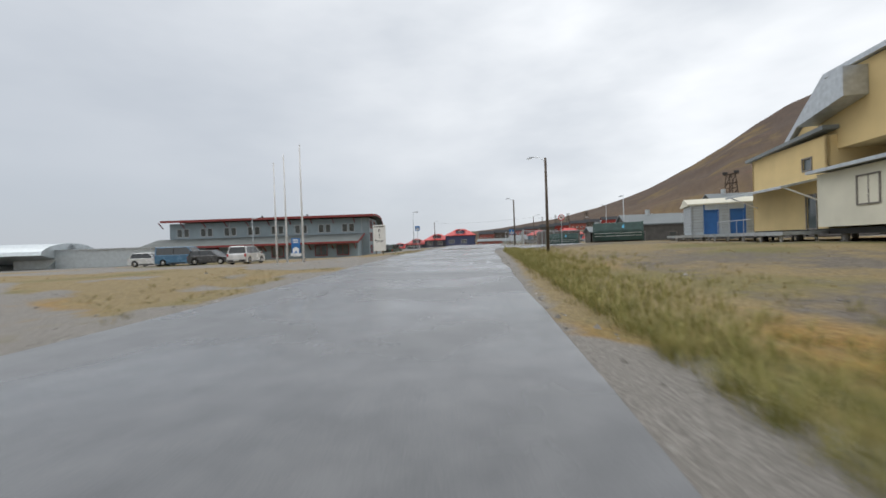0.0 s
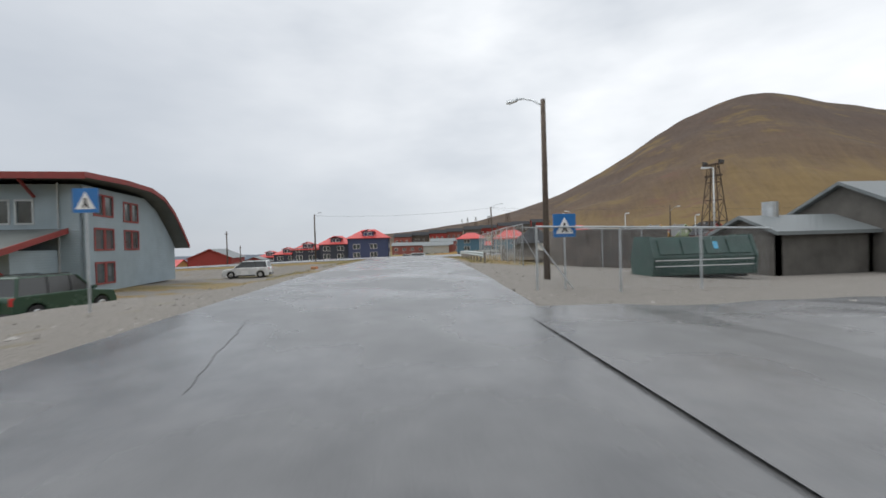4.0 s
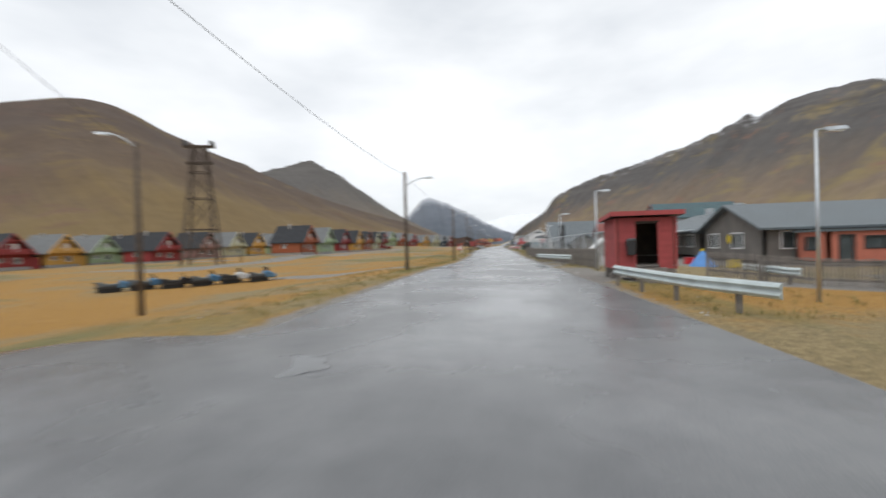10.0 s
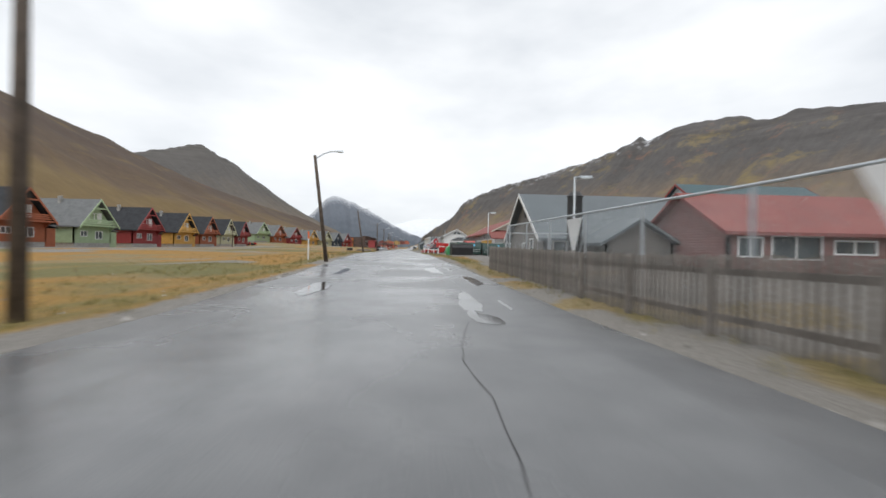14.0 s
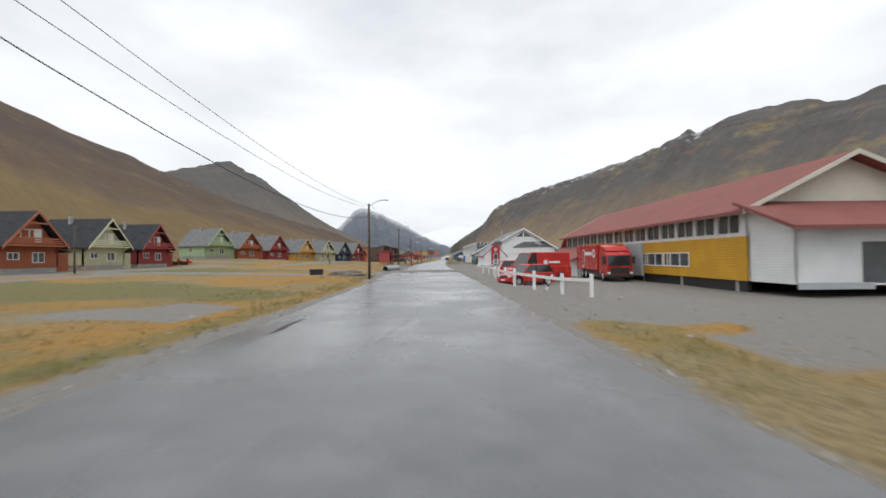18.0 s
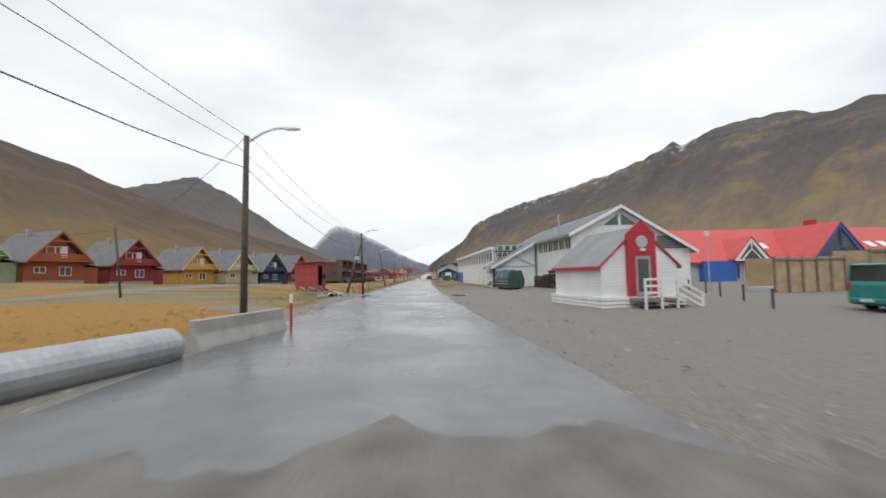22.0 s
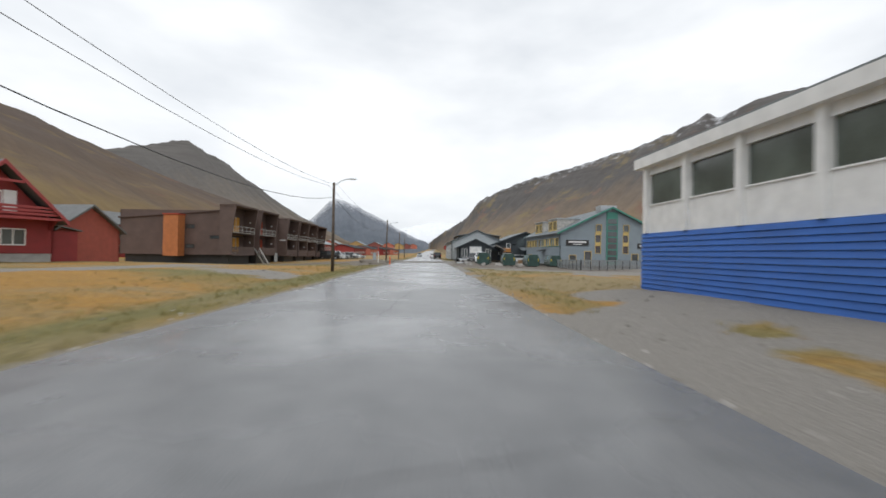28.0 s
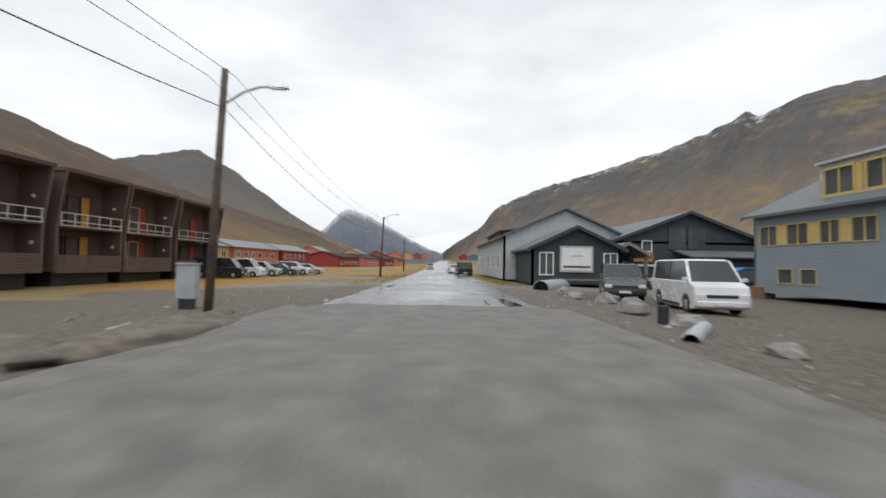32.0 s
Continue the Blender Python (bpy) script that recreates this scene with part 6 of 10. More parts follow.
def long_white_building():
    t = thing("long_building", "long white boarded building with high windows and a blue end", "building")
    L = 45.5
    n_win = 17
    win = row_of(n_win, 0.55, 2.66, 3.6, 2.25, 1.25)
    z0 = 0.0
    g = Geo()
    d, n = wall(g, (0, L), (0, 0), 2.4, 5.2, win)
    part("upper_wall", g, WHITE, t)
    for x, z, w, h in win:
        window(t, (0, L), d, n, x, z, w, h, WHITE, GREENGLASS, bars=0, rim=0.05)
    for i in range(n_win + 1):
        y = L - 0.35 - i * 2.66
        part("pilaster", Geo().box(-0.16, y - 0.13, 2.4, -0.003, y + 0.13, 5.2), WHITE, t)
    part("fascia", Geo().box(-0.35, -0.2, 5.2, 0.3, L + 0.2, 5.62), WHITE, t)
    part("roof", Geo().prism([(-0.3, 5.62), (16, 5.9), (16, 6.0), (-0.3, 5.7)], -0.25, L + 0.25, "y"), ROOFSHEET, t)
    nb = 15
    for k in range(nb):
        za, zb = -0.5 + k * 2.9 / nb, -0.5 + (k + 1) * 2.9 / nb - 0.012
        part("board", Geo().prism([(-0.10, za), (0.05, za), (0.05, zb), (-0.06, zb)], 0.0, 35.4, "y"), WHITE, t)
        part("board", Geo().prism([(-0.10, za), (0.05, za), (0.05, zb), (-0.06, zb)], 35.42, L, "y"), BLUEPAINT, t, "blue painted board")
    part("core", Geo().box(0.06, 0.1, -0.5, 15.9, L - 0.1, 2.4), WHITE_S, t)
    part("end_wall", Geo().box(0.06, L - 0.1, 2.4, 15.9, L, 5.6), WHITE_S, t)
    part("end_wall", Geo().box(0.06, 0.0, 2.4, 15.9, 0.2, 5.6), WHITE_S, t)
    part("seam", Geo().box(-0.13, 8.0, -0.4, -0.1, 8.12, 2.4), LIGHTGREY, t)
    part("door", Geo().box(-0.14, 11.6, -0.2, -0.101, 12.5, 1.9), WHITE, t, bevel=0.01)
    part("lamp", Geo().box(-0.4, 9.2, 2.75, -0.1, 9.5, 2.9), LAMPGLASS, t)
    part("downpipe", Geo().rod((-0.2, 0.1, -0.3), (-0.2, 0.1, 2.7), 0.08, n=8), DARKSTEEL, t)
    fan_unit(t, 0.4, -0.85, 4.95, 4, 0.95)
    fan_unit(t, 0.4, -0.85, 4.05, 3, 0.7)
    part("unit_bracket", Geo().box(0.3, -0.9, 4.88, 4.4, 0.0, 4.94), DARKSTEEL, t)
    put(t, 9.05, 231.2, 0.05, 1.6)


long_white_building()


def kiosk():
    t = thing("kiosk", "small white kiosk with a red front panel and grey roof", "kiosk")
    w, dp = 2.05, 5.0
    part("body", Geo().prism([(-w, 0.55), (w, 0.55), (w, 2.05), (0.15, 3.75), (-0.15, 3.75), (-w, 2.05)], 0, dp, "y"), WHITE_S, t)
    for s in (-1, 1):
        part("roof_slope", Geo().prism([(s * (w + 0.15), 1.95), (0, 3.85), (0, 3.97), (s * (w + 0.15), 2.07)], -0.05, dp + 0.1, "y"), HALLROOF, t)
        part("red_eave", Geo().prism([(s * (w + 0.2), 1.88), (s * (w + 0.14), 1.9), (s * (w + 0.14), 2.05), (s * (w + 0.2), 2.03)], -0.06, dp + 0.1, "y"), BRIGHTRED, t)
        part("orange_stripe", Geo().prism([(s * 0.75, 3.16), (s * 0.45, 3.46), (s * 0.45, 3.58), (s * 0.75, 3.28)], -0.06, dp + 0.11, "y"), mat("orange_tape", (0.75, 0.14, 0.03), 0.6), t)
        part("red_edge", Geo().prism([(s * (w + 0.18), 1.9), (s * (w + 0.18), 2.0), (s * 0.6, 3.5), (s * 0.6, 3.4)], -0.1, -0.052, "y"), BRIGHTRED, t)
    part("front_panel", Geo().prism([(-0.75, 0.55), (0.75, 0.55), (0.75, 3.6), (0, 4.25), (-0.75, 3.6)], -0.22, -0.02, "y"), BRIGHTRED, t)
    part("round_window", Geo().rod((0, -0.26, 3.2), (0, -0.2, 3.2), 0.3, n=18), LIGHTGREY, t)
    dr = part("door", Geo().box(-0.4, -0.28, 0.6, 0.4, -0.221, 2.5), GALV, t)
    part("door_glass", Geo().box(-0.28, -0.3, 0.8, 0.28, -0.281, 2.35), GLASS, dr)
    for k in range(5):
        part("skirt_board", Geo().box(-w - 0.2, -0.25, -0.35 + k * 0.19, w + 0.2, dp + 0.2, -0.19 + k * 0.19), WHITE, t)
    part("landing", Geo().box(-0.8, -1.5, 0.4, 0.8, -0.27, 0.52), TIMBER, t)
    for k in range(4):
        part("step", Geo().box(0.8 + k * 0.3, -1.5, 0.3 - k * 0.17, 1.1 + k * 0.3, -0.5, 0.36 - k * 0.17), TIMBER, t)
    for z in (0.75, 1.05, 1.35):
        part("handrail", Geo().box(-0.8, -1.52, z, 0.8, -1.46, z + 0.1), WHITE, t)
        part("handrail", Geo().bar((0.8, -1.49, z + 0.05), (2.1, -1.49, z - 0.65), 0.06, 0.1), WHITE, t)
    for x, z in ((-0.8, 1.45), (0, 1.45), (0.8, 1.45), (2.1, 0.75)):
        part("rail_post", Geo().box(x - 0.04, -1.54, -0.3, x + 0.04, -1.44, z), WHITE, t)
    part("lamp", Geo().box(-0.12, -0.34, 2.75, 0.12, -0.23, 2.87), LAMPGLASS, t)
    put(t, 10.1, 193.0, 0.1, 8)


kiosk()


def shops():
    """Row of shops under red roofs, with glazed white gables and one blue one."""
    t = thing("shop_row", "long grey shop building with red roofs and glazed gables", "shop")
    walls(t, [(0, 0), (44, 0), (44, 14), (0, 14)], 0, 3.1, LIGHTGREY, {0: row_of(14, 2.0, 2.9, 0.5, 2.2, 2.0), 3: row_of(3, 1, 4, 0.5, 2.4, 2.0)}, WHITE)
    gable_roof(t, 0, 44, 0, 14, 3.0, 7.6, REDROOF, 0.6, along="x")
    for cx, c, w, top in ((8, WHITE, 2.3, 5.9), (20, WHITE, 2.6, 6.2), (38, WHITE, 3.4, 7.4), (17.4, BLUEPAINT, 3.4, 7.4)):
        y = -1.2 if c is WHITE else -4.2
        part("gable_glazing", Geo().prism([(cx - w + 0.3, 3.1), (cx + w - 0.3, 3.1), (cx, top - 0.4)], y + 0.05, y + 0.1, "y"), GLASS, t)
        for s in (-1, 1):
            part("gable_frame", Geo().prism([(cx + s * (w + 0.2), 2.9), (cx, top), (cx, top - 0.5), (cx + s * (w - 0.4), 2.9)], y - 0.1, y, "y"), c, t)
            part("gable_roof", Geo().prism([(cx + s * (w + 0.3), 2.95), (cx, top + 0.05), (cx, top + 0.2), (cx + s * (w + 0.3), 3.1)], y - 0.2, 6, "y"), REDROOF, t)
            part("gable_bar", Geo().bar((cx, y - 0.05, 4.4), (cx + s * w * 0.55, y - 0.05, 3.1), 0.1, 0.14), c, t)
        part("gable_bar", Geo().bar((cx, y - 0.05, 4.4), (cx, y - 0.05, top - 0.3), 0.1, 0.14), c, t)
        part("gable_sill", Geo().box(cx - w, y - 0.12, 2.85, cx + w, y, 3.1), c, t)
    part("blue_bay", Geo().box(14.2, -4.1, 0, 20.6, -0.02, 2.85), BLUEPAINT, t)
    part("blue_bay", Geo().box(1.5, -1.0, 0, 6, -0.02, 2.9), BLUEPAINT, t)
    part("roof_tower", Geo().rod((23, 6, 6.8), (23, 6, 8.9), 0.8, n=12), BRIGHTRED, t)
    for x in (12, 28, 30):
        part("skylight", Geo().prism([(2.0, 4.55), (3.2, 5.34), (3.2, 5.44), (2.0, 4.65)], x, x + 1.1, "x"), LAMPGLASS, t)
    put(t, 35, 229, 0.1)


shops()


def boarded_crates():
    for x, y, w, h, lab in ((22.6, 200, 5.0, 2.7, "tall boarded plywood crate"), (28.2, 199, 6.2, 3.1, "tall plywood hoarding with upright frames")):
        t = thing("site_hoarding", lab, "crate", "plywood crates on the square")
        part("board", Geo().box(0, 0, 0.3, w, 0.05, h), mat("plywood", (0.42, 0.31, 0.18), 0.7, var=0.2, scale=1.5, island=0.15), t)
        part("board", Geo().box(0, 2.4, 0.3, w, 2.45, h), MATS["plywood"], t)
        part("base", Geo().box(0, 0.06, 0, w, 2.4, 0.7), LIGHTGREY, t)
        for i in range(6):
            part("upright", Geo().box(i * (w - 0.1) / 5, -0.12, 0, i * (w - 0.1) / 5 + 0.1, -0.003, h + 0.05), TIMBER, t)
        part("rail", Geo().box(0, -0.1, h - 0.2, w, -0.004, h - 0.08), TIMBER, t)
        put(t, x, y, -0.1)


boarded_crates()


def brown_flats():
    """Dark brown flats with boxed balconies that stand out towards the street."""
    t = thing("apartment_block", "dark brown boarded flats with boxed balconies", "apartment block")
    BROWN = mat("dark_brown_boarding", (0.125, 0.085, 0.073), 0.75, var=0.15, scale=0.8, siding=0.16)
    ORANGE = mat("orange_boarding", (0.62, 0.30, 0.05), 0.65, var=0.1)
    RAIL = mat("pale_rail_paint", (0.55, 0.55, 0.52), 0.6)
    FLATRED = mat("flat_red_wall", (0.42, 0.06, 0.025), 0.65, var=0.1)
    BACK = -0.35
    walls(t, [(-15, 0.4), (BACK, 0.4), (BACK, 46), (-15, 46)], 1.0, 7.25, BROWN, {0: [(9.2, 2.0, 1.1, 0.4), (9.2, 4.75, 1.1, 0.4), (12.6, 3.35, 1.7, 0.3)]}, DARKSTEEL, bars=0)
    part("base", Geo().box(-14.6, 0.9, -1.4, -1.0, 46.5, 1.0), DARKSTEEL, t)
    part("orange_box", Geo().box(-8.0, -1.2, 0.8, -6.0, 0.38, 6.45), mat("terracotta_boarding", (0.50, 0.175, 0.06), 0.7, var=0.12, siding=0.16), t)
    part("orange_box_roof", Geo().box(-8.1, -1.3, 6.454, -5.9, 0.39, 6.62), FLATRED, t)
    part("roof", Geo().prism([(-15.2, 6.0), (BACK + 0.2, 7.28), (BACK + 0.2, 7.45), (-15.2, 6.2)], 0.2, 46.2, "y"), BROWN, t)
    CURTAIN = glass("curtained_glass", (0.34, 0.45, 0.44))
    for k, (y0, y1) in enumerate(((-1.2, 6.1), (7.7, 14.5), (20.0, 25.9), (26.7, 32.5), (32.7, 38.6), (39.2, 46.6))):
        warm = ORANGE if k % 3 == 0 else FLATRED
        dz = (0.0, 0.0, -0.25, -0.3, -0.35, -0.5)[k]
        for zf, zc, lean in ((1.05 + dz, 4.05 + dz, 0.0), (4.05 + dz, 8.0 + dz, 0.55)):
            for y in (y0, y1 - 0.2):
                part("bay_side", Geo().prism([(BACK, zf), (1.35, zf), (1.35 + lean, zc), (BACK, zc)], y, y + 0.2, "y"), BROWN, t)
            part("bay_floor", Geo().box(BACK, y0 + 0.2, zf, 1.35, y1 - 0.2, zf + 0.2), BROWN, t)
            part("back_panel", Geo().box(BACK, y0 + 0.2, zf + 0.2, BACK + 0.04, y1 - 0.2, zc - 0.1), warm if k < 2 else BROWN, t)
            w = (y1 - y0 - 0.4)
            if k > 1:
                part("colour_panel", Geo().box(BACK + 0.042, y0 + 0.2 + 0.65 * w, zf + 0.2, BACK + 0.044, y0 + 0.2 + 0.79 * w, zf + 2.5), warm, t)
            part("boarding", Geo().box(BACK + 0.045, y0 + 0.2 + 0.80 * w, zf + 0.2, BACK + 0.08, y1 - 0.22, zc - 0.15), BROWN, t)
            part("boarding", Geo().box(BACK + 0.045, y0 + 0.22, zf + 2.5, BACK + 0.08, y0 + 0.2 + 0.80 * w, zc - 0.15), BROWN, t)
            for f, ww in ((0.02, 0.16), (0.20, 0.17), (0.43, 0.20)):
                window(t, (BACK + 0.09, y0 + 0.2 + f * w), Vector((0, 1, 0)), Vector((1, 0, 0)), 0, zf + 0.25, ww * w, 2.2, DARKSTEEL if k % 2 else CREAMWALL, CURTAIN, bars=0, rim=0.06)
            if zf > 2:
                part("bay_roof", Geo().prism([(BACK, zc - 0.2), (1.88, zc - 0.2), (1.92, zc + 0.05), (BACK, zc - 0.05)], y0 - 0.1, y1 + 0.1, "y"), BROWN, t)
                for z in (zf + 0.12, zf + 0.42, zf + 0.98):
                    part("balcony_rail", Geo().box(1.42, y0 + 0.2, z, 1.47, y1 - 0.2, z + 0.06), RAIL, t)
                for j in range(6):
                    yy = y0 + 0.25 + j * (y1 - y0 - 0.6) / 5
                    part("baluster", Geo().box(1.425, yy, zf + 0.1, 1.465, yy + 0.06, zf + 1.0), RAIL, t)
            else:
                for j in range(7):
                    part("parapet_board", Geo().box(1.36, y0 + 0.1, zf - 0.1 + j * 0.18, 1.42, y1 - 0.1, zf + 0.06 + j * 0.18), BROWN, t)
            part("wall_lamp", Geo().rod((0.75, y1 - 0.26, zf + 1.85), (0.75, y1 - 0.2, zf + 1.85), 0.12, n=12), LAMPGLASS, t)
        part("bay_base", Geo().box(BACK, y0 + 0.5, -1.4, 0.7, y1 - 0.5, 1.04 + dz), DARKSTEEL, t)
        if k == 0:
            part("red_gap_wall", Geo().box(BACK + 0.02, y1 + 0.1, 1.1, BACK + 0.18, y1 + 1.55, 5.9), FLATRED, t)
            for c in (0, 0.8):
                part("stair_stringer", Geo().bar((0.9 + c, y1 + 1.1, 2.05), (2.1 + c, y1 + 1.9, -0.5), 0.06, 0.16), RAIL, t)
            for j in range(9):
                part("tread", Geo().box(1.02 + 0.13 * j, y1 + 1.1 + 0.09 * j, 1.75 - 0.26 * j, 1.72 + 0.13 * j, y1 + 1.35 + 0.09 * j, 1.79 - 0.26 * j), RAIL, t)
        if k == 2:
            part("cellar_door", Geo().box(-0.2, y0 - 1.9, -0.6, -0.1, y0 - 0.5, 1.3), LIGHTGREY, t)
            part("slit_window", Geo().box(0.1, y0 - 0.03, 3.6, 1.2, y0 - 0.004, 3.8), LAMPGLASS, t)
    put(t, -29.4, 319.6, -0.25, -2.0)


brown_flats()


def lodge():
    """Blue-grey guest house with yellow panels, box dormers and a green glazed strip up its gable."""
    t = thing("guest_house", "blue-grey guest house with yellow window panels and box dormers", "guest house")
    GREYBLUE = mat("dusty_blue_boarding", (0.26, 0.31, 0.345), 0.7, var=0.08, scale=0.7, siding=0.15)
    YEL = mat("soft_yellow_panel", (0.62, 0.46, 0.17), 0.65, var=0.1)
    GRN = mat("sea_green_paint", (0.06, 0.24, 0.19), 0.6, var=0.1)
    CURTAINED = glass("pale_blind_glass", (0.34, 0.42, 0.40))
    WORN = mat("weathered_pale_boards", (0.50, 0.48, 0.45), 0.8, var=0.3, scale=2.5, siding=0.12, across=True)
    L, w, e, r = 21.0, 16.4, 5.0, 8.9
    upper = [(0.6, 1.3), (2.7, 1.4), (4.9, 1.1), (6.7, 1.2), (9.2, 0.8), (11.2, 1.6), (13.7, 1.9), (16.4, 1.9), (19.1, 1.3)]
    side = [(x, 3.0, ww, 1.15) for x, ww in upper] + [(2.0, 0.7, 1.0, 0.8), (3.6, 0.7, 1.0, 0.8)]
    g = Geo()
    d, n = wall(g, (0, L), (0, 0), 0, e, side)
    part("wall", g, GREYBLUE, t)
    for x, z, ww, hh in side:
        window(t, (0, L), d, n, x, z, ww, hh, YEL, CURTAINED if 11 < x < 17 else None, bars=1 if z > 2 and ww > 1 else 0, rim=0.06)
    for (a, wa), (b, wb) in zip(upper, upper[1:]):
        if 0.4 < b - a - wa < 1.0:
            part("yellow_panel", Geo().box(-0.045, L - b + 0.07, 2.97, -0.003, L - a - wa - 0.07, 4.18), YEL, t)
    part("drip_rail", Geo().box(-0.07, 0.1, 2.86, -0.003, 9.9, 2.92), GRN, t)
    part("entry_hood", Geo().prism([(-1.1, 2.1), (-0.003, 2.4), (-0.003, 2.5), (-1.1, 2.2)], 7.6, 9.4, "y"), DARKSTEEL, t)
    front = [(1.6, 0.5, 1.0, 1.0), (4.0, 0.0, 1.0, 2.1), (11.5, 0.8, 1.0, 1.0), (13.2, 0.8, 1.2, 1.0)]
    g = Geo()
    d, n = wall(g, (0, 0), (w, 0), 0, e, front + [(10.1, 1.9, 0.8, 1.1), (10.1, 3.6, 0.8, 1.1), (5.7, 1.9, 0.8, 1.1), (5.7, 3.6, 0.8, 1.1)])
    part("wall", g, GREYBLUE, t)
    for x, z, ww, hh in front + [(10.1, 1.9, 0.8, 1.1), (10.1, 3.6, 0.8, 1.1), (5.7, 1.9, 0.8, 1.1), (5.7, 3.6, 0.8, 1.1)]:
        window(t, (0, 0), d, n, x, z, ww, hh, YEL, bars=0, rim=0.08)
    gable_wall(t, 0, w, 0, e, r, GREYBLUE, "y")
    gable_wall(t, 0, w, L - 0.2, e, r, GREYBLUE, "y")
    part("wall", Geo().box(0, L - 0.2, 0, w, L, e), GREYBLUE, t)
    part("wall", Geo().box(w - 0.2, 0.2, 0, w, L - 0.2, e), GREYBLUE, t)
    part("green_strip", Geo().box(7.4, -0.12, 0.2, 9.2, -0.005, 8.3), GRN, t)
    for k in range(7):
        part("strip_pane", Geo().box(7.6, -0.16, 0.6 + k * 0.98, 9.0, -0.121, 1.35 + k * 0.98), GLASS, t)
    gable_roof(t, 0, w, 0, L, e, r + 0.05, SLATEROOF, 0.5, along="y", trim=GRN)
    for y0 in (4.0, 12.5):
        part("dormer", Geo().box(0.9, y0, 5.3, 6.0, y0 + 4.6, 7.45), WORN, t)
        part("dormer_roof", Geo().box(0.7, y0 - 0.15, 7.45, 6.2, y0 + 4.75, 7.6), GALV, t)
        for i in range(2):
            window(t, (0.78, y0 + 4.5), Vector((0, -1, 0)), Vector((-1, 0, 0)), 0.35 + i * 2.35, 5.7, 1.65, 1.35, YEL, bars=1, rim=0.1)
        part("yellow_panel", Geo().box(0.80, y0 + 2.05, 5.62, 0.898, y0 + 2.4, 7.12), YEL, t)
        part("dormer_sill", Geo().box(0.72, y0 + 0.05, 5.5, 0.898, y0 + 4.55, 5.6), YEL, t)
    for x in (5.75, 10.15):
        window(t, (0, -0.1), Vector((1, 0, 0)), Vector((0, -1, 0)), x, 5.3, 0.8, 1.0, YEL, bars=0, rim=0.07)
        for z in (3.08, 4.78):
            part("yellow_panel", Geo().box(x - 0.1, -0.05, z, x + 0.85, -0.004, z + 0.42), YEL, t)
    part("sign", Geo().box(12.4, -0.09, 2.7, 15.8, -0.005, 3.5), DARKSTEEL, t, "dark sign board")
    part("sign_bar", Geo().box(12.7, -0.12, 2.95, 14.6, -0.095, 3.25), WHITE, t)
    part("roof_box", Geo().box(6.9, 1.0, 8.6, 9.5, 3.0, 9.5), GALV, t)
    part("sign", Geo().box(1.0, -0.09, 3.0, 4.6, -0.005, 3.9), DARKSTEEL, t, "dark sign board")
    part("sign_bar", Geo().box(1.4, -0.12, 3.45, 4.2, -0.095, 3.7), WHITE, t)
    part("sign_bar", Geo().box(2.1, -0.12, 3.15, 3.5, -0.095, 3.28), WHITE, t)
    put(t, 19.2, 324.4, 0.0, 0.5)


lodge()


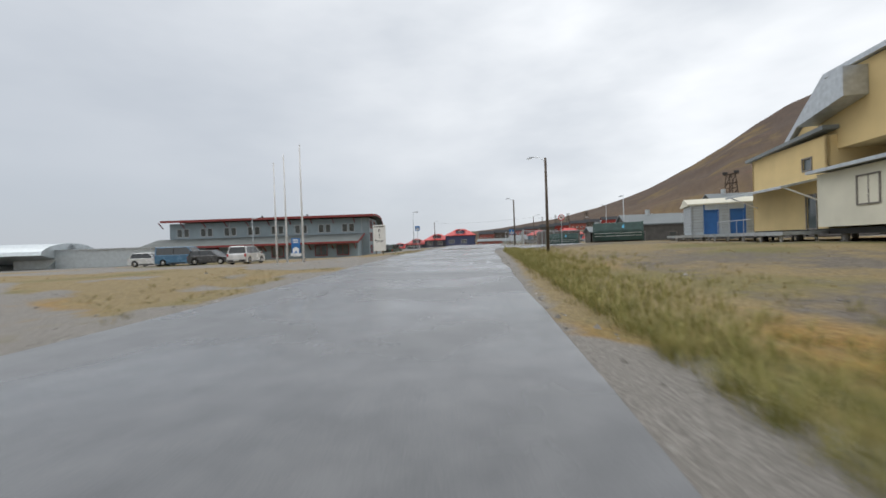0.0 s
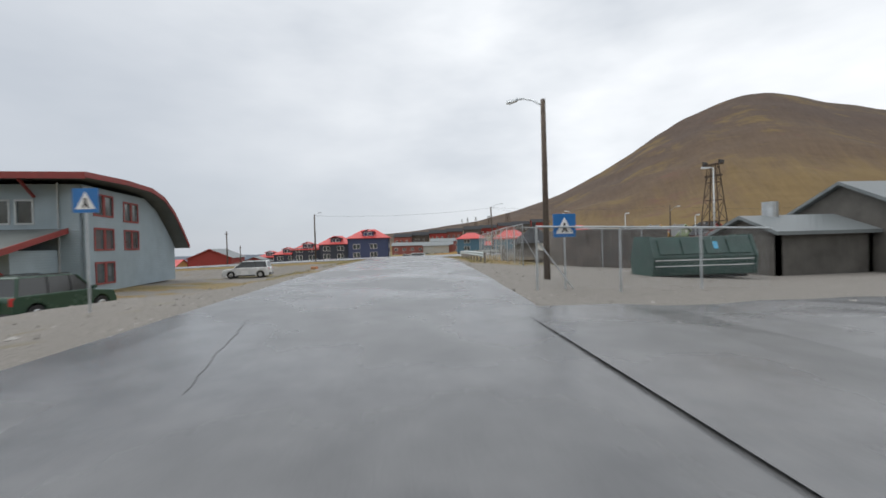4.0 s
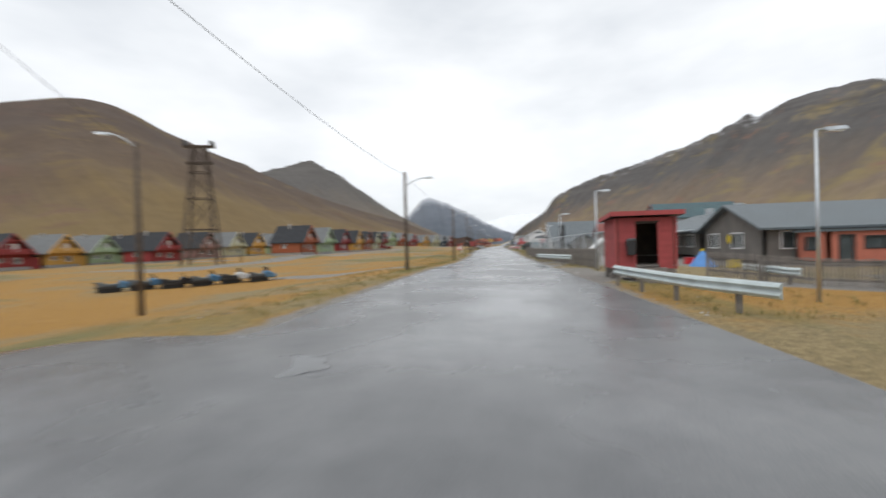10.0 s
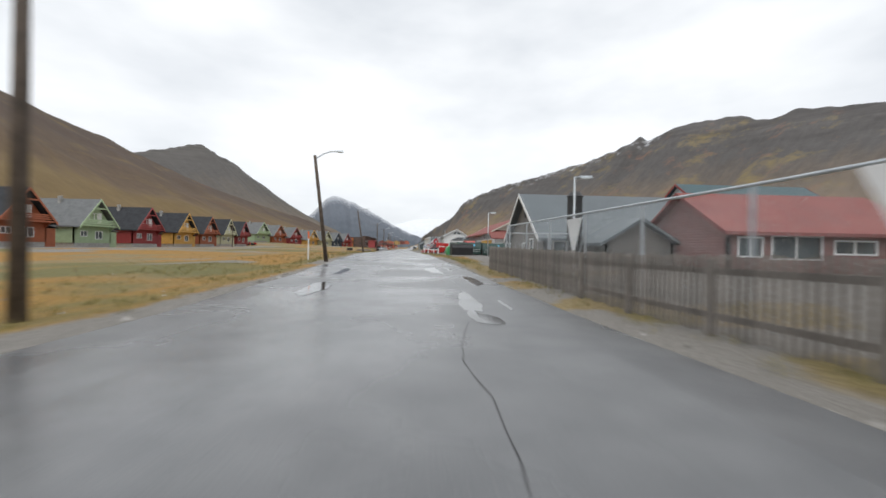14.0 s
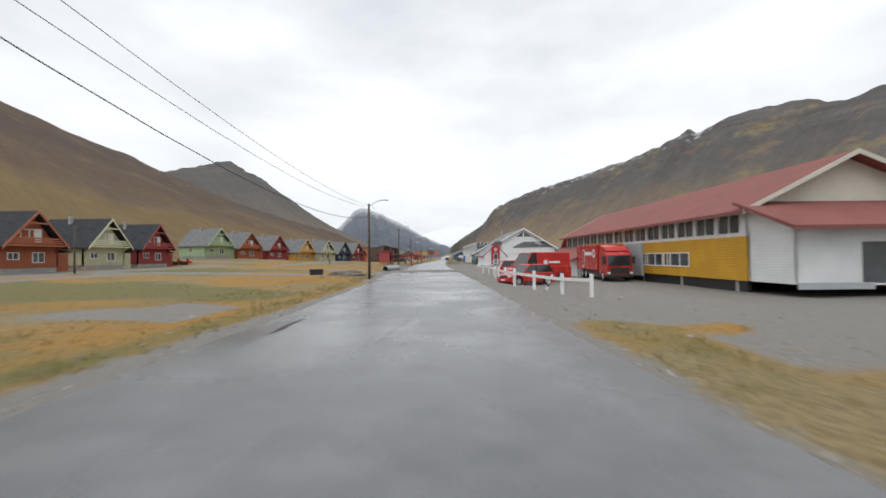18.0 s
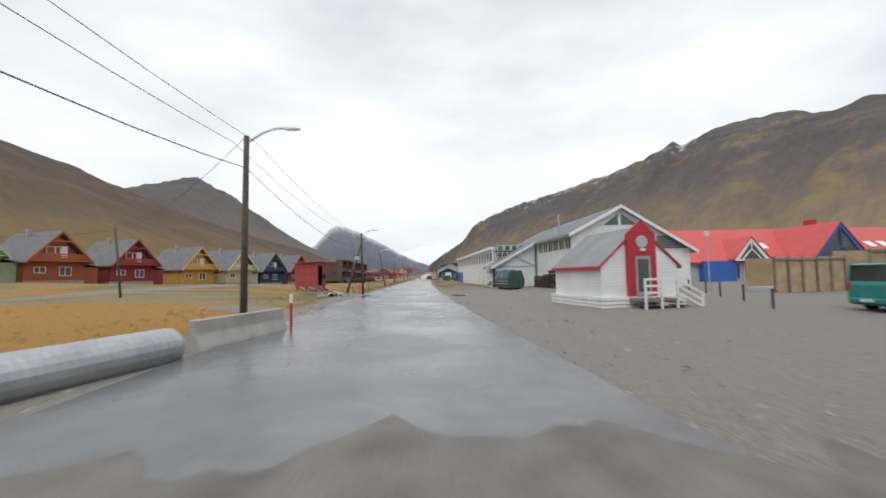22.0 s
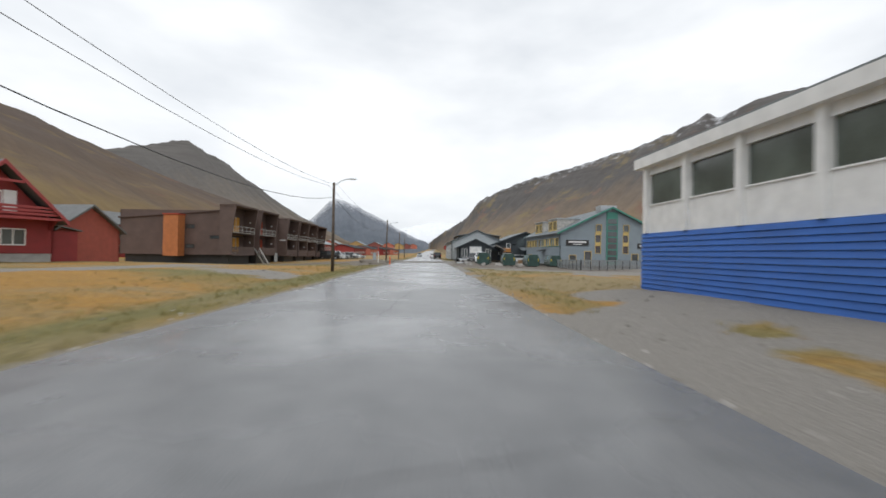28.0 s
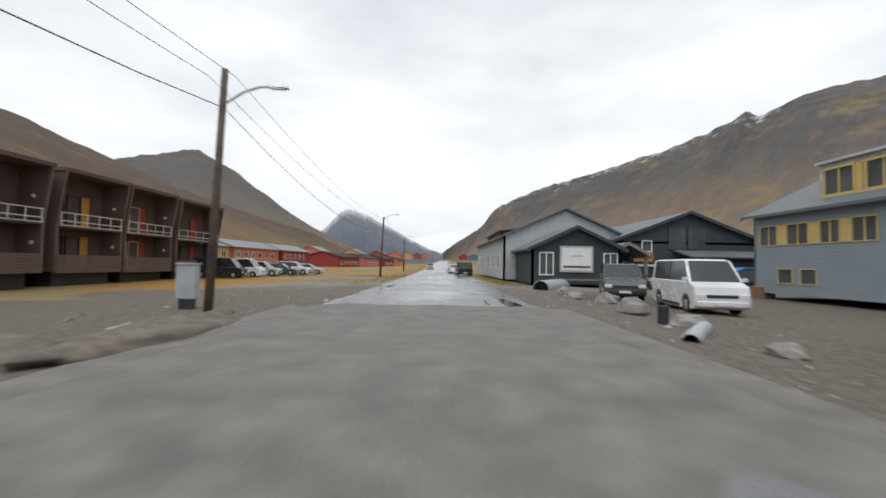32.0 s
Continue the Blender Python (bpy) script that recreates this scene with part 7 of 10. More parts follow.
def tour_house():
    DK = mat("charcoal_boarding", (0.045, 0.055, 0.062), 0.7, var=0.15, siding=0.17)
    t = low_house("charcoal boarded house with a billboard on its gable", 9.4, 352, 0.0, -90, 7.2, 16, 2.9, 4.5, DK, SLATEROOF, {1: [(0.7, 0.8, 1.0, 1.7), (5.9, 0.8, 1.0, 1.7)]}, along="x", name="tour_office", trim=DK)
    b = part("billboard", Geo().box(0.05, -1.35, 1.0, 0.14, 1.35, 3.1), LIGHTGREY, t, "pale picture board in a grey frame")
    part("picture", Geo().box(0.141, -1.2, 1.15, 0.16, 1.2, 2.95), WHITE, b)
    part("picture_bar", Geo().box(0.161, -1.1, 1.35, 0.17, 1.1, 1.5), DARKSTEEL, b)
    part("picture_bar", Geo().box(0.161, -0.5, 2.25, 0.17, 0.5, 2.35), LIGHTGREY, b)
    part("bench", Geo().box(0.4, -2.2, 0.35, 0.8, 2.2, 0.45), TIMBER, t)
    t = low_house("charcoal timber lodge with a glazed gable", 21.5, 357, 0.0, -90, 15, 18, 3.7, 6.5, DK, SLATEROOF, {1: [(3.2, 3.0, 0.8, 0.9), (1.4, 1.4, 0.5, 0.5)]}, along="x", name="tour_lodge", trim=DK)
    for s in (-1, 1):
        part("gable_glazing", Geo().box(0.02, -0.2 + (0.15 if s > 0 else -1.7), 3.2, 0.1, -0.2 + (1.7 if s > 0 else -0.15), 5.2), GLASS, t)
    part("sign_board", Geo().box(0.02, -5.2, 2.0, 0.1, -3.4, 2.9), mat("copper_sign", (0.5, 0.22, 0.06), 0.5), t)
    part("sign_bar", Geo().box(0.02, -5.3, 1.6, 0.08, -3.1, 1.75), WHITE, t)
    part("porch_roof", Geo().prism([(0.02, 3.0), (3.0, 2.4), (3.0, 2.52), (0.02, 3.15)], -1.5, 7.5, "y"), SLATEROOF, t)
    for y in (-1.3, 1.5, 4.4, 7.2):
        part("porch_post", Geo().box(2.7, y, 0, 2.85, y + 0.15, 2.45), DK, t)
    part("porch_window", Geo().box(0.02, 1.0, 0.3, 0.1, 6.8, 2.1), GLASS, t)
    t = thing("log_porch", "rough log entrance porch with a pitched roof", "porch")
    for x in (-1.6, 1.6):
        for y in (0, 3):
            part("log_post", Geo().rod((x, y, 0), (x, y, 2.5), 0.16, n=8), TIMBER, t)
    gable_roof(t, -1.7, 1.7, 0, 3, 2.5, 3.4, SLATEROOF, 0.4, along="y", trim=TIMBER)
    part("doorway", Geo().box(-0.8, 3.1, 0, 0.8, 3.2, 2.2), DARKSTEEL, t)
    put(t, 14.2, 353.5, 0.0)
    low_house("blue-grey house with a long sloping roof", 4.6, 372, 0.1, 180, 26, 12, 4.2, 6.8, LIGHTGREY, SLATEROOF, {1: row_of(6, 2, 4, 1.2, 1.4, 1.2), 0: row_of(2, 2, 4, 2.0, 1.4, 1.2)}, along="y")
    low_house("dark grey flat block behind the lodge", 8, 392, 0.1, 180, 18, 12, 6.6, 7.4, OLDTIMBER, SLATEROOF, {1: row_of(5, 1.5, 3.3, 4.0, 1.4, 1.2)}, along="y", name="block")


tour_house()


# ---- red houses on the far side ----
REDHOUSE = mat("salmon_red_boarding", (0.36, 0.085, 0.06), 0.7, var=0.12, siding=0.15)
low_house("salmon red boarded house with a steep roof", -34.2, 301.5, -0.1, -8, 6.8, 9, 3.3, 5.5, REDHOUSE, ROOFS["grey"], {}, along="x")
low_house("long red boarded block with white windows", -60, 349, -0.8, -10, 25, 9, 7.0, 9.4, BARNRED, ROOFS["grey"], {1: row_of(5, 2, 4.8, 1.4, 1.8, 1.3) + row_of(5, 2, 4.8, 4.3, 1.8, 1.3)}, along="y", name="block")
for i, (x, y, c, ln) in enumerate(((-46, 402, OCHRE, 14), (-44, 420, SALMON, 22), (-42, 442, BARNRED, 20))):
    low_house("orange and red terraced block with white windows" if i < 2 else "red terraced block with balconies", x, y, -1.2, -4, ln, 10, 5.6, 7.2, c, ROOFSHEET, {1: row_of(int(ln / 3.4), 1.0, 3.3, 0.9, 1.6, 1.2) + row_of(int(ln / 3.4), 1.0, 3.3, 3.4, 1.6, 1.2)}, along="y", name="block", group="terraced blocks by the car park")
for i in range(4):
    low_house("long low red hall with a grey roof", -34 + i * 4, 478 + i * 30, -0.8, -4, 27, 12, 4.2, 5.8, SALMON if i % 2 else BARNRED, ROOFS["dark"], {1: row_of(6, 2, 4.2, 1.6, 2.0, 1.0)}, along="y", name="hall", group="low red halls up the valley")
for i in range(16):
    c = (BARNRED, SALMON, LIGHTGREY, OCHRE, TEAL, BRICKRED)[i % 6]
    s = -1 if i % 2 else 1
    low_house("small distant house up the valley", (14 + (i * 37) % 40) * s + 4, 470 + i * 26, 1.0 + i * 0.45, 0 if s < 0 else 180, 16, 10, 4.0, 6.2, c, ROOFSHEET, {1: row_of(3, 2, 4.5, 1.2, 1.6, 1.2)}, along="y", group="distant houses up the valley")

# grey veranda house beyond the guest house
t = low_house("long weathered grey house with small white windows and a canopy", 48.5, 320.9, -0.3, -131, 22, 9, 5.3, 6.9, mat("pale_weathered_boards", (0.30, 0.285, 0.265), 0.8, var=0.15, siding=0.16), ROOFS["grey"],
              {1: row_of(3, 1.2, 1.7, 3.5, 0.8, 1.0) + row_of(3, 7.5, 1.2, 3.5, 0.8, 1.0) + row_of(5, 12.6, 1.8, 3.5, 0.85, 1.0) + row_of(6, 1.0, 3.5, 0.4, 2.9, 1.5)})
part("canopy", Geo().prism([(-0.02, 2.9), (2.4, 2.3), (2.4, 2.45), (-0.02, 3.08)], -11.4, 11.4, "y"), ROOFSHEET, t)
for k in range(8):
    part("canopy_post", Geo().box(2.15, -10.9 + k * 3.1, -0.3, 2.3, -10.75 + k * 3.1, 2.36), TIMBER, t)
part("deck", Geo().box(0.02, -11.2, -0.3, 2.4, 11.2, 0.15), TIMBER, t)

# ---- vehicles ----
CHROME = mat("wheel_alloy", (0.55, 0.56, 0.57), 0.3, 0.8, var=0.1)
HEADLIGHT = mat("headlight_glass", (0.72, 0.74, 0.76), 0.12, var=0.05)
TAILLIGHT = mat("red_light_glass", (0.42, 0.02, 0.02), 0.2, var=0.1)
TRIM = mat("black_car_trim", (0.03, 0.03, 0.032), 0.6, var=0.2)
PLATE = mat("number_plate_white", (0.7, 0.7, 0.68), 0.5)


def paint(name, c, rough=0.25):
    return mat("car_paint_" + name, c, rough, 0.15, var=0.08, scale=1.2)


WHITECAR, SILVER, GREYCAR = paint("white", (0.72, 0.73, 0.73)), paint("silver", (0.45, 0.47, 0.48)), paint("dark_grey", (0.085, 0.088, 0.092))
GREENCAR, REDCAR, BLUECAR = paint("dark_green", (0.035, 0.075, 0.05)), paint("red", (0.50, 0.025, 0.03)), paint("blue", (0.10, 0.22, 0.36))
TEALCAR, BLACKCAR, MAILRED = paint("teal", (0.02, 0.22, 0.20)), paint("black", (0.025, 0.025, 0.028)), paint("mail_red", (0.52, 0.035, 0.03))

# bonnet height, shoulder height, then shares of the length from the tail: tail glass foot, roof rear, roof front, windscreen foot, bonnet front
SHAPES = {"hatch": (0.86, 0.92, 0.03, 0.12, 0.55, 0.74, 0.97), "suv": (1.05, 1.10, 0.02, 0.07, 0.58, 0.75, 0.97),
          "estate": (0.88, 0.95, 0.02, 0.10, 0.57, 0.75, 0.97), "van": (1.12, 1.15, 0.01, 0.02, 0.74, 0.90, 0.98),
          "panel": (1.15, 1.25, 0.01, 0.02, 0.68, 0.82, 0.97)}


def wheel(parent, x, y, r, width=0.22):
    w = part("wheel", Geo().rod((x, y - width / 2, r), (x, y + width / 2, r), r, n=18), RUBBER, parent, bevel=0.02)
    s = 1 if y > 0 else -1
    part("rim", Geo().rod((x, y + s * (width / 2 - 0.01), r), (x, y + s * (width / 2 + 0.015), r), r * 0.62, r * 0.5, n=14), CHROME, w)


def car(label, x, y, rz, shape, length, width, height, colour, name="car", z=None, rails=False, group="parked cars", spare=False, blind=False):
    t = thing(name, label, "van" if name == "van" else "car", group)
    bz, sz, tf, rr, rf, wf, bf = SHAPES[shape]
    L, h = length, width / 2
    r = 0.36 if shape in ("suv",) else 0.32
    X = lambda f: -L / 2 + f * L
    wr, wfx = X(0.19), X(0.82)
    arch = lambda c: [(c + (r + 0.07) * math.cos(a), r + (r + 0.07) * math.sin(a)) for a in np.linspace(math.pi * 1.12, -0.12 * math.pi, 9)]
    low = 0.24
    poly = [(X(0), low + 0.1), (X(0.02), low)] + arch(wr) + arch(wfx) + [(X(0.98), low), (X(1), low + 0.12), (X(1), 0.62), (X(bf), bz - 0.12), (X(wf), bz), (X(wf) - 0.05, sz), (X(tf), sz), (X(0), sz - 0.15)]
    part("body", Geo().prism(poly, -h, h), colour, t, bevel=0.035)
    # greenhouse: glass all round, with painted roof and pillars
    inn = 0.05
    top, foot = height - 0.05, sz - 0.01
    ring = lambda a, b, zz, w: [(X(a), -w, zz), (X(b), -w, zz), (X(b), w, zz), (X(a), w, zz)]
    g = Geo()
    g.add(ring(tf + 0.01, wf - 0.01, foot, h - inn) + ring(rr, rf, top, h - 0.17), [(3, 2, 1, 0), (4, 5, 6, 7), (0, 1, 5, 4), (1, 2, 6, 5), (2, 3, 7, 6), (3, 0, 4, 7)])
    part("greenhouse", g, CARGLASS, t)
    part("roof", Geo().add(ring(rr - 0.012, rf + 0.012, top - 0.02, h - 0.15) + ring(rr + 0.02, rf - 0.03, height, h - 0.24), [(3, 2, 1, 0), (4, 5, 6, 7), (0, 1, 5, 4), (1, 2, 6, 5), (2, 3, 7, 6), (3, 0, 4, 7)]), colour, t, bevel=0.02)
    for s in (-1, 1):
        y0, y1 = s * (h - inn + 0.005), s * (h - 0.165)
        for a, b, w in ((tf + 0.015, rr, 0.10), (wf - 0.015, rf, 0.07)):
            part("pillar", Geo().bar((X(a), y0, foot), (X(b), y1, top), w, 0.05), colour, t)
        mid = [(0.42, 0.42)] if shape != "estate" and shape != "suv" else [(0.30, 0.31), (0.52, 0.52)]
        for a, b in mid:
            part("pillar", Geo().bar((X(a), y0, foot), (X(b), y1, top), 0.07, 0.03), TRIM if not blind else colour, t)
        if blind:
            g = Geo()
            g.add([(X(tf + 0.02), y0 + s * 0.01, foot), (X(0.6), y0 + s * 0.01, foot), (X(0.6), y1 + s * 0.01, top), (X(rr), y1 + s * 0.01, top), (X(tf + 0.02), y0 - s * 0.02, foot), (X(0.6), y0 - s * 0.02, foot), (X(0.6), y1 - s * 0.02, top), (X(rr), y1 - s * 0.02, top)],
                  [(0, 1, 2, 3), (7, 6, 5, 4), (0, 4, 5, 1), (1, 5, 6, 2), (2, 6, 7, 3), (3, 7, 4, 0)])
            part("side_panel", g, colour, t)
        part("mirror", Geo().box(X(wf) - 0.22, s * (h + 0.02), sz, X(wf) - 0.08, s * (h + 0.17), sz + 0.14), colour, t, bevel=0.02)
        part("headlight", Geo().box(X(1) - 0.16, s * (h - 0.04), 0.60, X(1) + 0.008, s * (h - 0.36), 0.75), HEADLIGHT, t, bevel=0.02)
        part("tail_light", Geo().box(X(0) - 0.012, s * (h - 0.02), sz - 0.34, X(0) + 0.1, s * (h - 0.17), sz - 0.05), TAILLIGHT, t, bevel=0.015)
        part("sill", Geo().box(X(0.30), s * (h - 0.02), low - 0.02, X(0.70), s * (h + 0.012), low + 0.09), TRIM, t)
        if rails:
            part("roof_rail", Geo().bar((X(rr + 0.03), s * (h - 0.25), height + 0.04), (X(rf - 0.03), s * (h - 0.25), height + 0.04), 0.04, 0.04), TRIM, t)
        for c in (wr, wfx):
            wheel(t, c, s * (h - 0.12), r)
    for a, s in ((0, -1), (1, 1)):
        part("bumper", Geo().box(X(a) - 0.06, -h + 0.08, low + 0.06, X(a) + 0.06, h - 0.08, low + 0.26), TRIM if shape == "suv" else colour, t, bevel=0.03)
        part("number_plate", Geo().box(X(a) + s * 0.06, -0.26, low + 0.12, X(a) + s * 0.075, 0.26, low + 0.23), PLATE, t)
    part("grille", Geo().box(X(1) - 0.02, -h + 0.38, 0.60, X(1) + 0.012, h - 0.38, 0.72), TRIM, t, bevel=0.01)
    if spare:
        part("spare_wheel", Geo().rod((X(0) - 0.2, 0, 0.85), (X(0), 0, 0.85), 0.33, n=16), RUBBER, t, bevel=0.02)
    return put(t, x, y, z, rz)


def post_lorry():
    t = thing("lorry", "red mail lorry with a tall red box body", "lorry")
    RED, ORANGE = MAILRED, mat("lorry_orange_edge", (0.7, 0.22, 0.03), 0.5)
    part("chassis", Geo().box(-4.9, -0.5, 0.62, 3.9, 0.5, 0.86), TRIM, t)
    part("box_body", Geo().box(-4.9, -1.25, 0.95, 1.9, 1.25, 3.45), RED, t, bevel=0.03)
    part("top_edge", Geo().box(-4.92, -1.27, 3.38, 1.92, 1.27, 3.47), ORANGE, t)
    cab = part("cab", Geo().prism([(2.15, 0.55), (4.2, 0.45), (4.25, 1.35), (4.0, 2.45), (3.7, 2.7), (2.15, 2.75)], -1.18, 1.18), RED, t, bevel=0.07)
    part("windscreen", Geo().add([(4.27, -1.02, 1.42), (4.27, 1.02, 1.42), (4.06, 0.98, 2.34), (4.06, -0.98, 2.34), (4.17, -1.02, 1.42), (4.17, 1.02, 1.42), (3.96, 0.98, 2.34), (3.96, -0.98, 2.34)], [(0, 1, 2, 3), (7, 6, 5, 4), (0, 4, 5, 1), (1, 5, 6, 2), (2, 6, 7, 3), (3, 7, 4, 0)]), CARGLASS, cab)
    part("air_deflector", Geo().prism([(2.2, 2.74), (3.75, 2.74), (3.3, 3.15), (2.2, 3.35)], -1.1, 1.1), RED, cab, bevel=0.05)
    part("grille", Geo().box(4.22, -0.85, 0.72, 4.27, 0.85, 1.25), TRIM, cab)
    part("bumper", Geo().box(4.0, -1.2, 0.35, 4.32, 1.2, 0.62), TRIM, t, bevel=0.04)
    for s in (-1, 1):
        part("headlight", Geo().box(4.24, s * 0.85, 0.66, 4.33, s * 1.12, 0.86), HEADLIGHT, t, bevel=0.02)
        part("side_window", Geo().box(2.9, s * 1.16, 1.5, 3.95, s * 1.2, 2.3), CARGLASS, cab)
        part("mirror", Geo().box(3.95, s * 1.22, 1.6, 4.15, s * 1.42, 2.25), TRIM, cab, bevel=0.03)
        part("side_guard", Geo().box(-2.2, s * 1.1, 0.5, 2.0, s * 1.15, 0.85), TRIM, t)
        part("tank", Geo().box(0.2, s * 0.55, 0.45, 1.6, s * 1.05, 0.9), CHROME, t, bevel=0.06)
        # mark on the box: a pale ring and plain bars
        a, b = s * 1.255, s * 1.268
        part("mark_ring", Geo().rod((0.9, a, 2.55), (0.9, b, 2.55), 0.42, n=20), WHITE, t)
        part("mark_core", Geo().rod((0.98, a, 2.62), (0.98, s * 1.275, 2.62), 0.22, n=16), RED, t)
        part("mark_bar", Geo().box(-1.9, a, 2.4, 0.3, b, 2.72), WHITE, t)
        part("side_door", Geo().box(-2.75, a, 1.2, -2.05, b, 3.0), WHITE, t)
        part("side_door_panel", Geo().box(-2.68, b, 1.27, -2.12, s * 1.275, 2.93), RED, t)
        for c in (3.2, -1.9, -3.2):
            wheel(t, c, s * 1.02, 0.48, 0.34)
    return put(t, 17.15, 159.8, -0.35, -91)


def mail_mark(x, y, z, rz, ring=0.2, bar=1.0, parent=None):
    for s in (-1, 1):
        a, b = s * 1.0, s * 1.012
        part("mark_ring", Geo().rod((0.2, a, 1.45), (0.2, b, 1.45), ring, n=18), WHITE, parent)
        part("mark_bar", Geo().box(-1.15, a, 1.38, -0.12, b, 1.56), WHITE, parent)


post_lorry()
v = car("red mail van with a high roof and pale lettering bars", 8.6, 151.0, 202, "panel", 5.3, 2.0, 2.35, MAILRED, "van", blind=True)
for s in (-1, 1):
    part("mark_ring", Geo().rod((-0.2, s * 0.985, 1.55), (-0.2, s * 0.998, 1.55), 0.19, n=18), WHITE, v)
    part("mark_bar", Geo().box(-1.55, s * 0.985, 1.47, -0.5, s * 0.998, 1.64), WHITE, v)
car("small red mail car behind the white fence", 7.2, 147.6, 205, "hatch", 3.9, 1.7, 1.5, MAILRED)
car("red mail delivery car parked by the white fence", 8.9, 163.0, 4, "hatch", 3.9, 1.7, 1.6, MAILRED)
car("red car parked beside the mail vans", 9.5, 158.9, 188, "estate", 4.3, 1.75, 1.5, MAILRED)
car("teal minibus with a grey lower edge on the gravel yard", 18.9, 188.3, -3, "van", 4.4, 1.75, 1.85, TEALCAR, "van")
# before the hotel
car("white hatchback parked before the hotel", 71, -45, 95, "hatch", 4.1, 1.75, 1.5, WHITECAR)
car("blue van parked before the hotel", 71, -41.4, 95, "van", 4.8, 1.9, 2.0, BLUECAR, "van")
car("dark grey car parked before the hotel", 72, -37.2, 92, "estate", 4.4, 1.75, 1.5, GREYCAR)
car("white off-road car parked before the hotel", 73.4, -32.5, 188, "suv", 4.6, 1.85, 1.78, WHITECAR, rails=True)
car("dark green off-road car with a spare wheel at its tail", 45, -24.2, 172, "suv", 4.5, 1.8, 1.78, GREENCAR, rails=True, spare=True)
car("white off-road car parked on the gravel below the side street", 16.4, -26.6, -86, "suv", 4.6, 1.85, 1.78, WHITECAR, rails=True)
# by the blue houses west of the junction
for k, (x, y, rz, sh, c, lab) in enumerate(((-61, 28, 80, "suv", WHITECAR, "white off-road car"), (-61, 33, 85, "hatch", REDCAR, "red hatchback"), (-60, 37, 84, "estate", GREYCAR, "dark grey estate car"), (-58, 42, 80, "suv", BLACKCAR, "black off-road car"),
                                            (-63, 14, 75, "estate", SILVER, "silver estate car"), (-63, 9, 75, "hatch", WHITECAR, "white hatchback"), (-64, -6, 70, "van", WHITECAR, "white van"), (-70, -9, 70, "suv", GREYCAR, "dark grey off-road car"))):
    car(lab + " parked by the blue houses", x, y, rz, sh, 4.3 if sh != "van" else 5.0, 1.8, {"hatch": 1.46, "estate": 1.5, "suv": 1.78, "van": 2.1}[sh], c, "van" if sh == "van" else "car")
# lodge and car parks
car("white minibus parked on the muddy lot", 8.2, 334.0, -100, "van", 4.6, 1.75, 1.95, WHITECAR, "van")
car("dark blue-grey off-road car on the muddy lot", 7.7, 339.6, -108, "suv", 4.6, 1.87, 1.75, GREYCAR, rails=True)
car("white pickup with a covered bed before the dark timber house", 18.5, 353.6, 178, "suv", 4.9, 1.8, 1.75, WHITECAR)
car("dark off-road car driving up the street", 1.7, 374, 92, "suv", 4.6, 1.85, 1.75, BLACKCAR, group="cars on the street")
car("white car far up the street", 0.9, 387, 92, "estate", 4.4, 1.8, 1.5, WHITECAR, group="cars on the street")
car("silver car far up the street", -3.6, 432, -90, "hatch", 4.1, 1.75, 1.5, SILVER, group="cars on the street")
for k, (x, y, sh, c, lab) in enumerate(((-24.5, 363, "van", BLACKCAR, "black van"), (-24, 366.5, "van", WHITECAR, "white van"), (-23, 370, "suv", SILVER, "silver off-road car"), (-22, 373.5, "estate", GREYCAR, "dark grey estate car"), (-21.5, 377, "suv", WHITECAR, "white off-road car"),
                                        (-20.5, 380.5, "hatch", SILVER, "silver hatchback"), (-31, 364, "suv", GREYCAR, "dark grey off-road car"), (-30, 372, "hatch", REDCAR, "red hatchback"))):
    car(lab + " in the car park by the red houses", x, y, 4, sh, 4.4 if sh != "van" else 5.0, 1.8, {"hatch": 1.46, "estate": 1.5, "suv": 1.78, "van": 2.1}[sh], c, "van" if sh == "van" else "car")



def trailer():
    t = thing("trailer", "low trailer under a blue and grey tarpaulin", "trailer")
    part("bed", Geo().box(-2.0, -0.95, 0.5, 2.0, 0.95, 0.7), TRIM, t)
    part("cover", Geo().prism([(-1.95, 0.7), (1.95, 0.7), (1.85, 1.55), (1.2, 1.8), (-1.2, 1.85), (-1.9, 1.5)], -0.93, 0.93), mat("grey_tarpaulin", (0.11, 0.125, 0.13), 0.6, var=0.25, bump=0.5), t, bevel=0.08)
    part("tarp_edge", Geo().prism([(-1.9, 1.5), (-1.2, 1.86), (1.2, 1.81), (1.85, 1.56), (1.85, 1.68), (1.2, 1.95), (-1.2, 1.99), (-1.95, 1.62)], -0.97, 0.97), mat("blue_tarpaulin", (0.06, 0.20, 0.42), 0.6, var=0.15), t)
    part("drawbar", Geo().bar((2.0, 0, 0.55), (3.1, 0, 0.45), 0.1, 0.1), DARKSTEEL, t)
    for s in (-1, 1):
        wheel(t, 0, s * 0.95, 0.32)
    put(t, 24.2, 352.5, None, 176)


trailer()


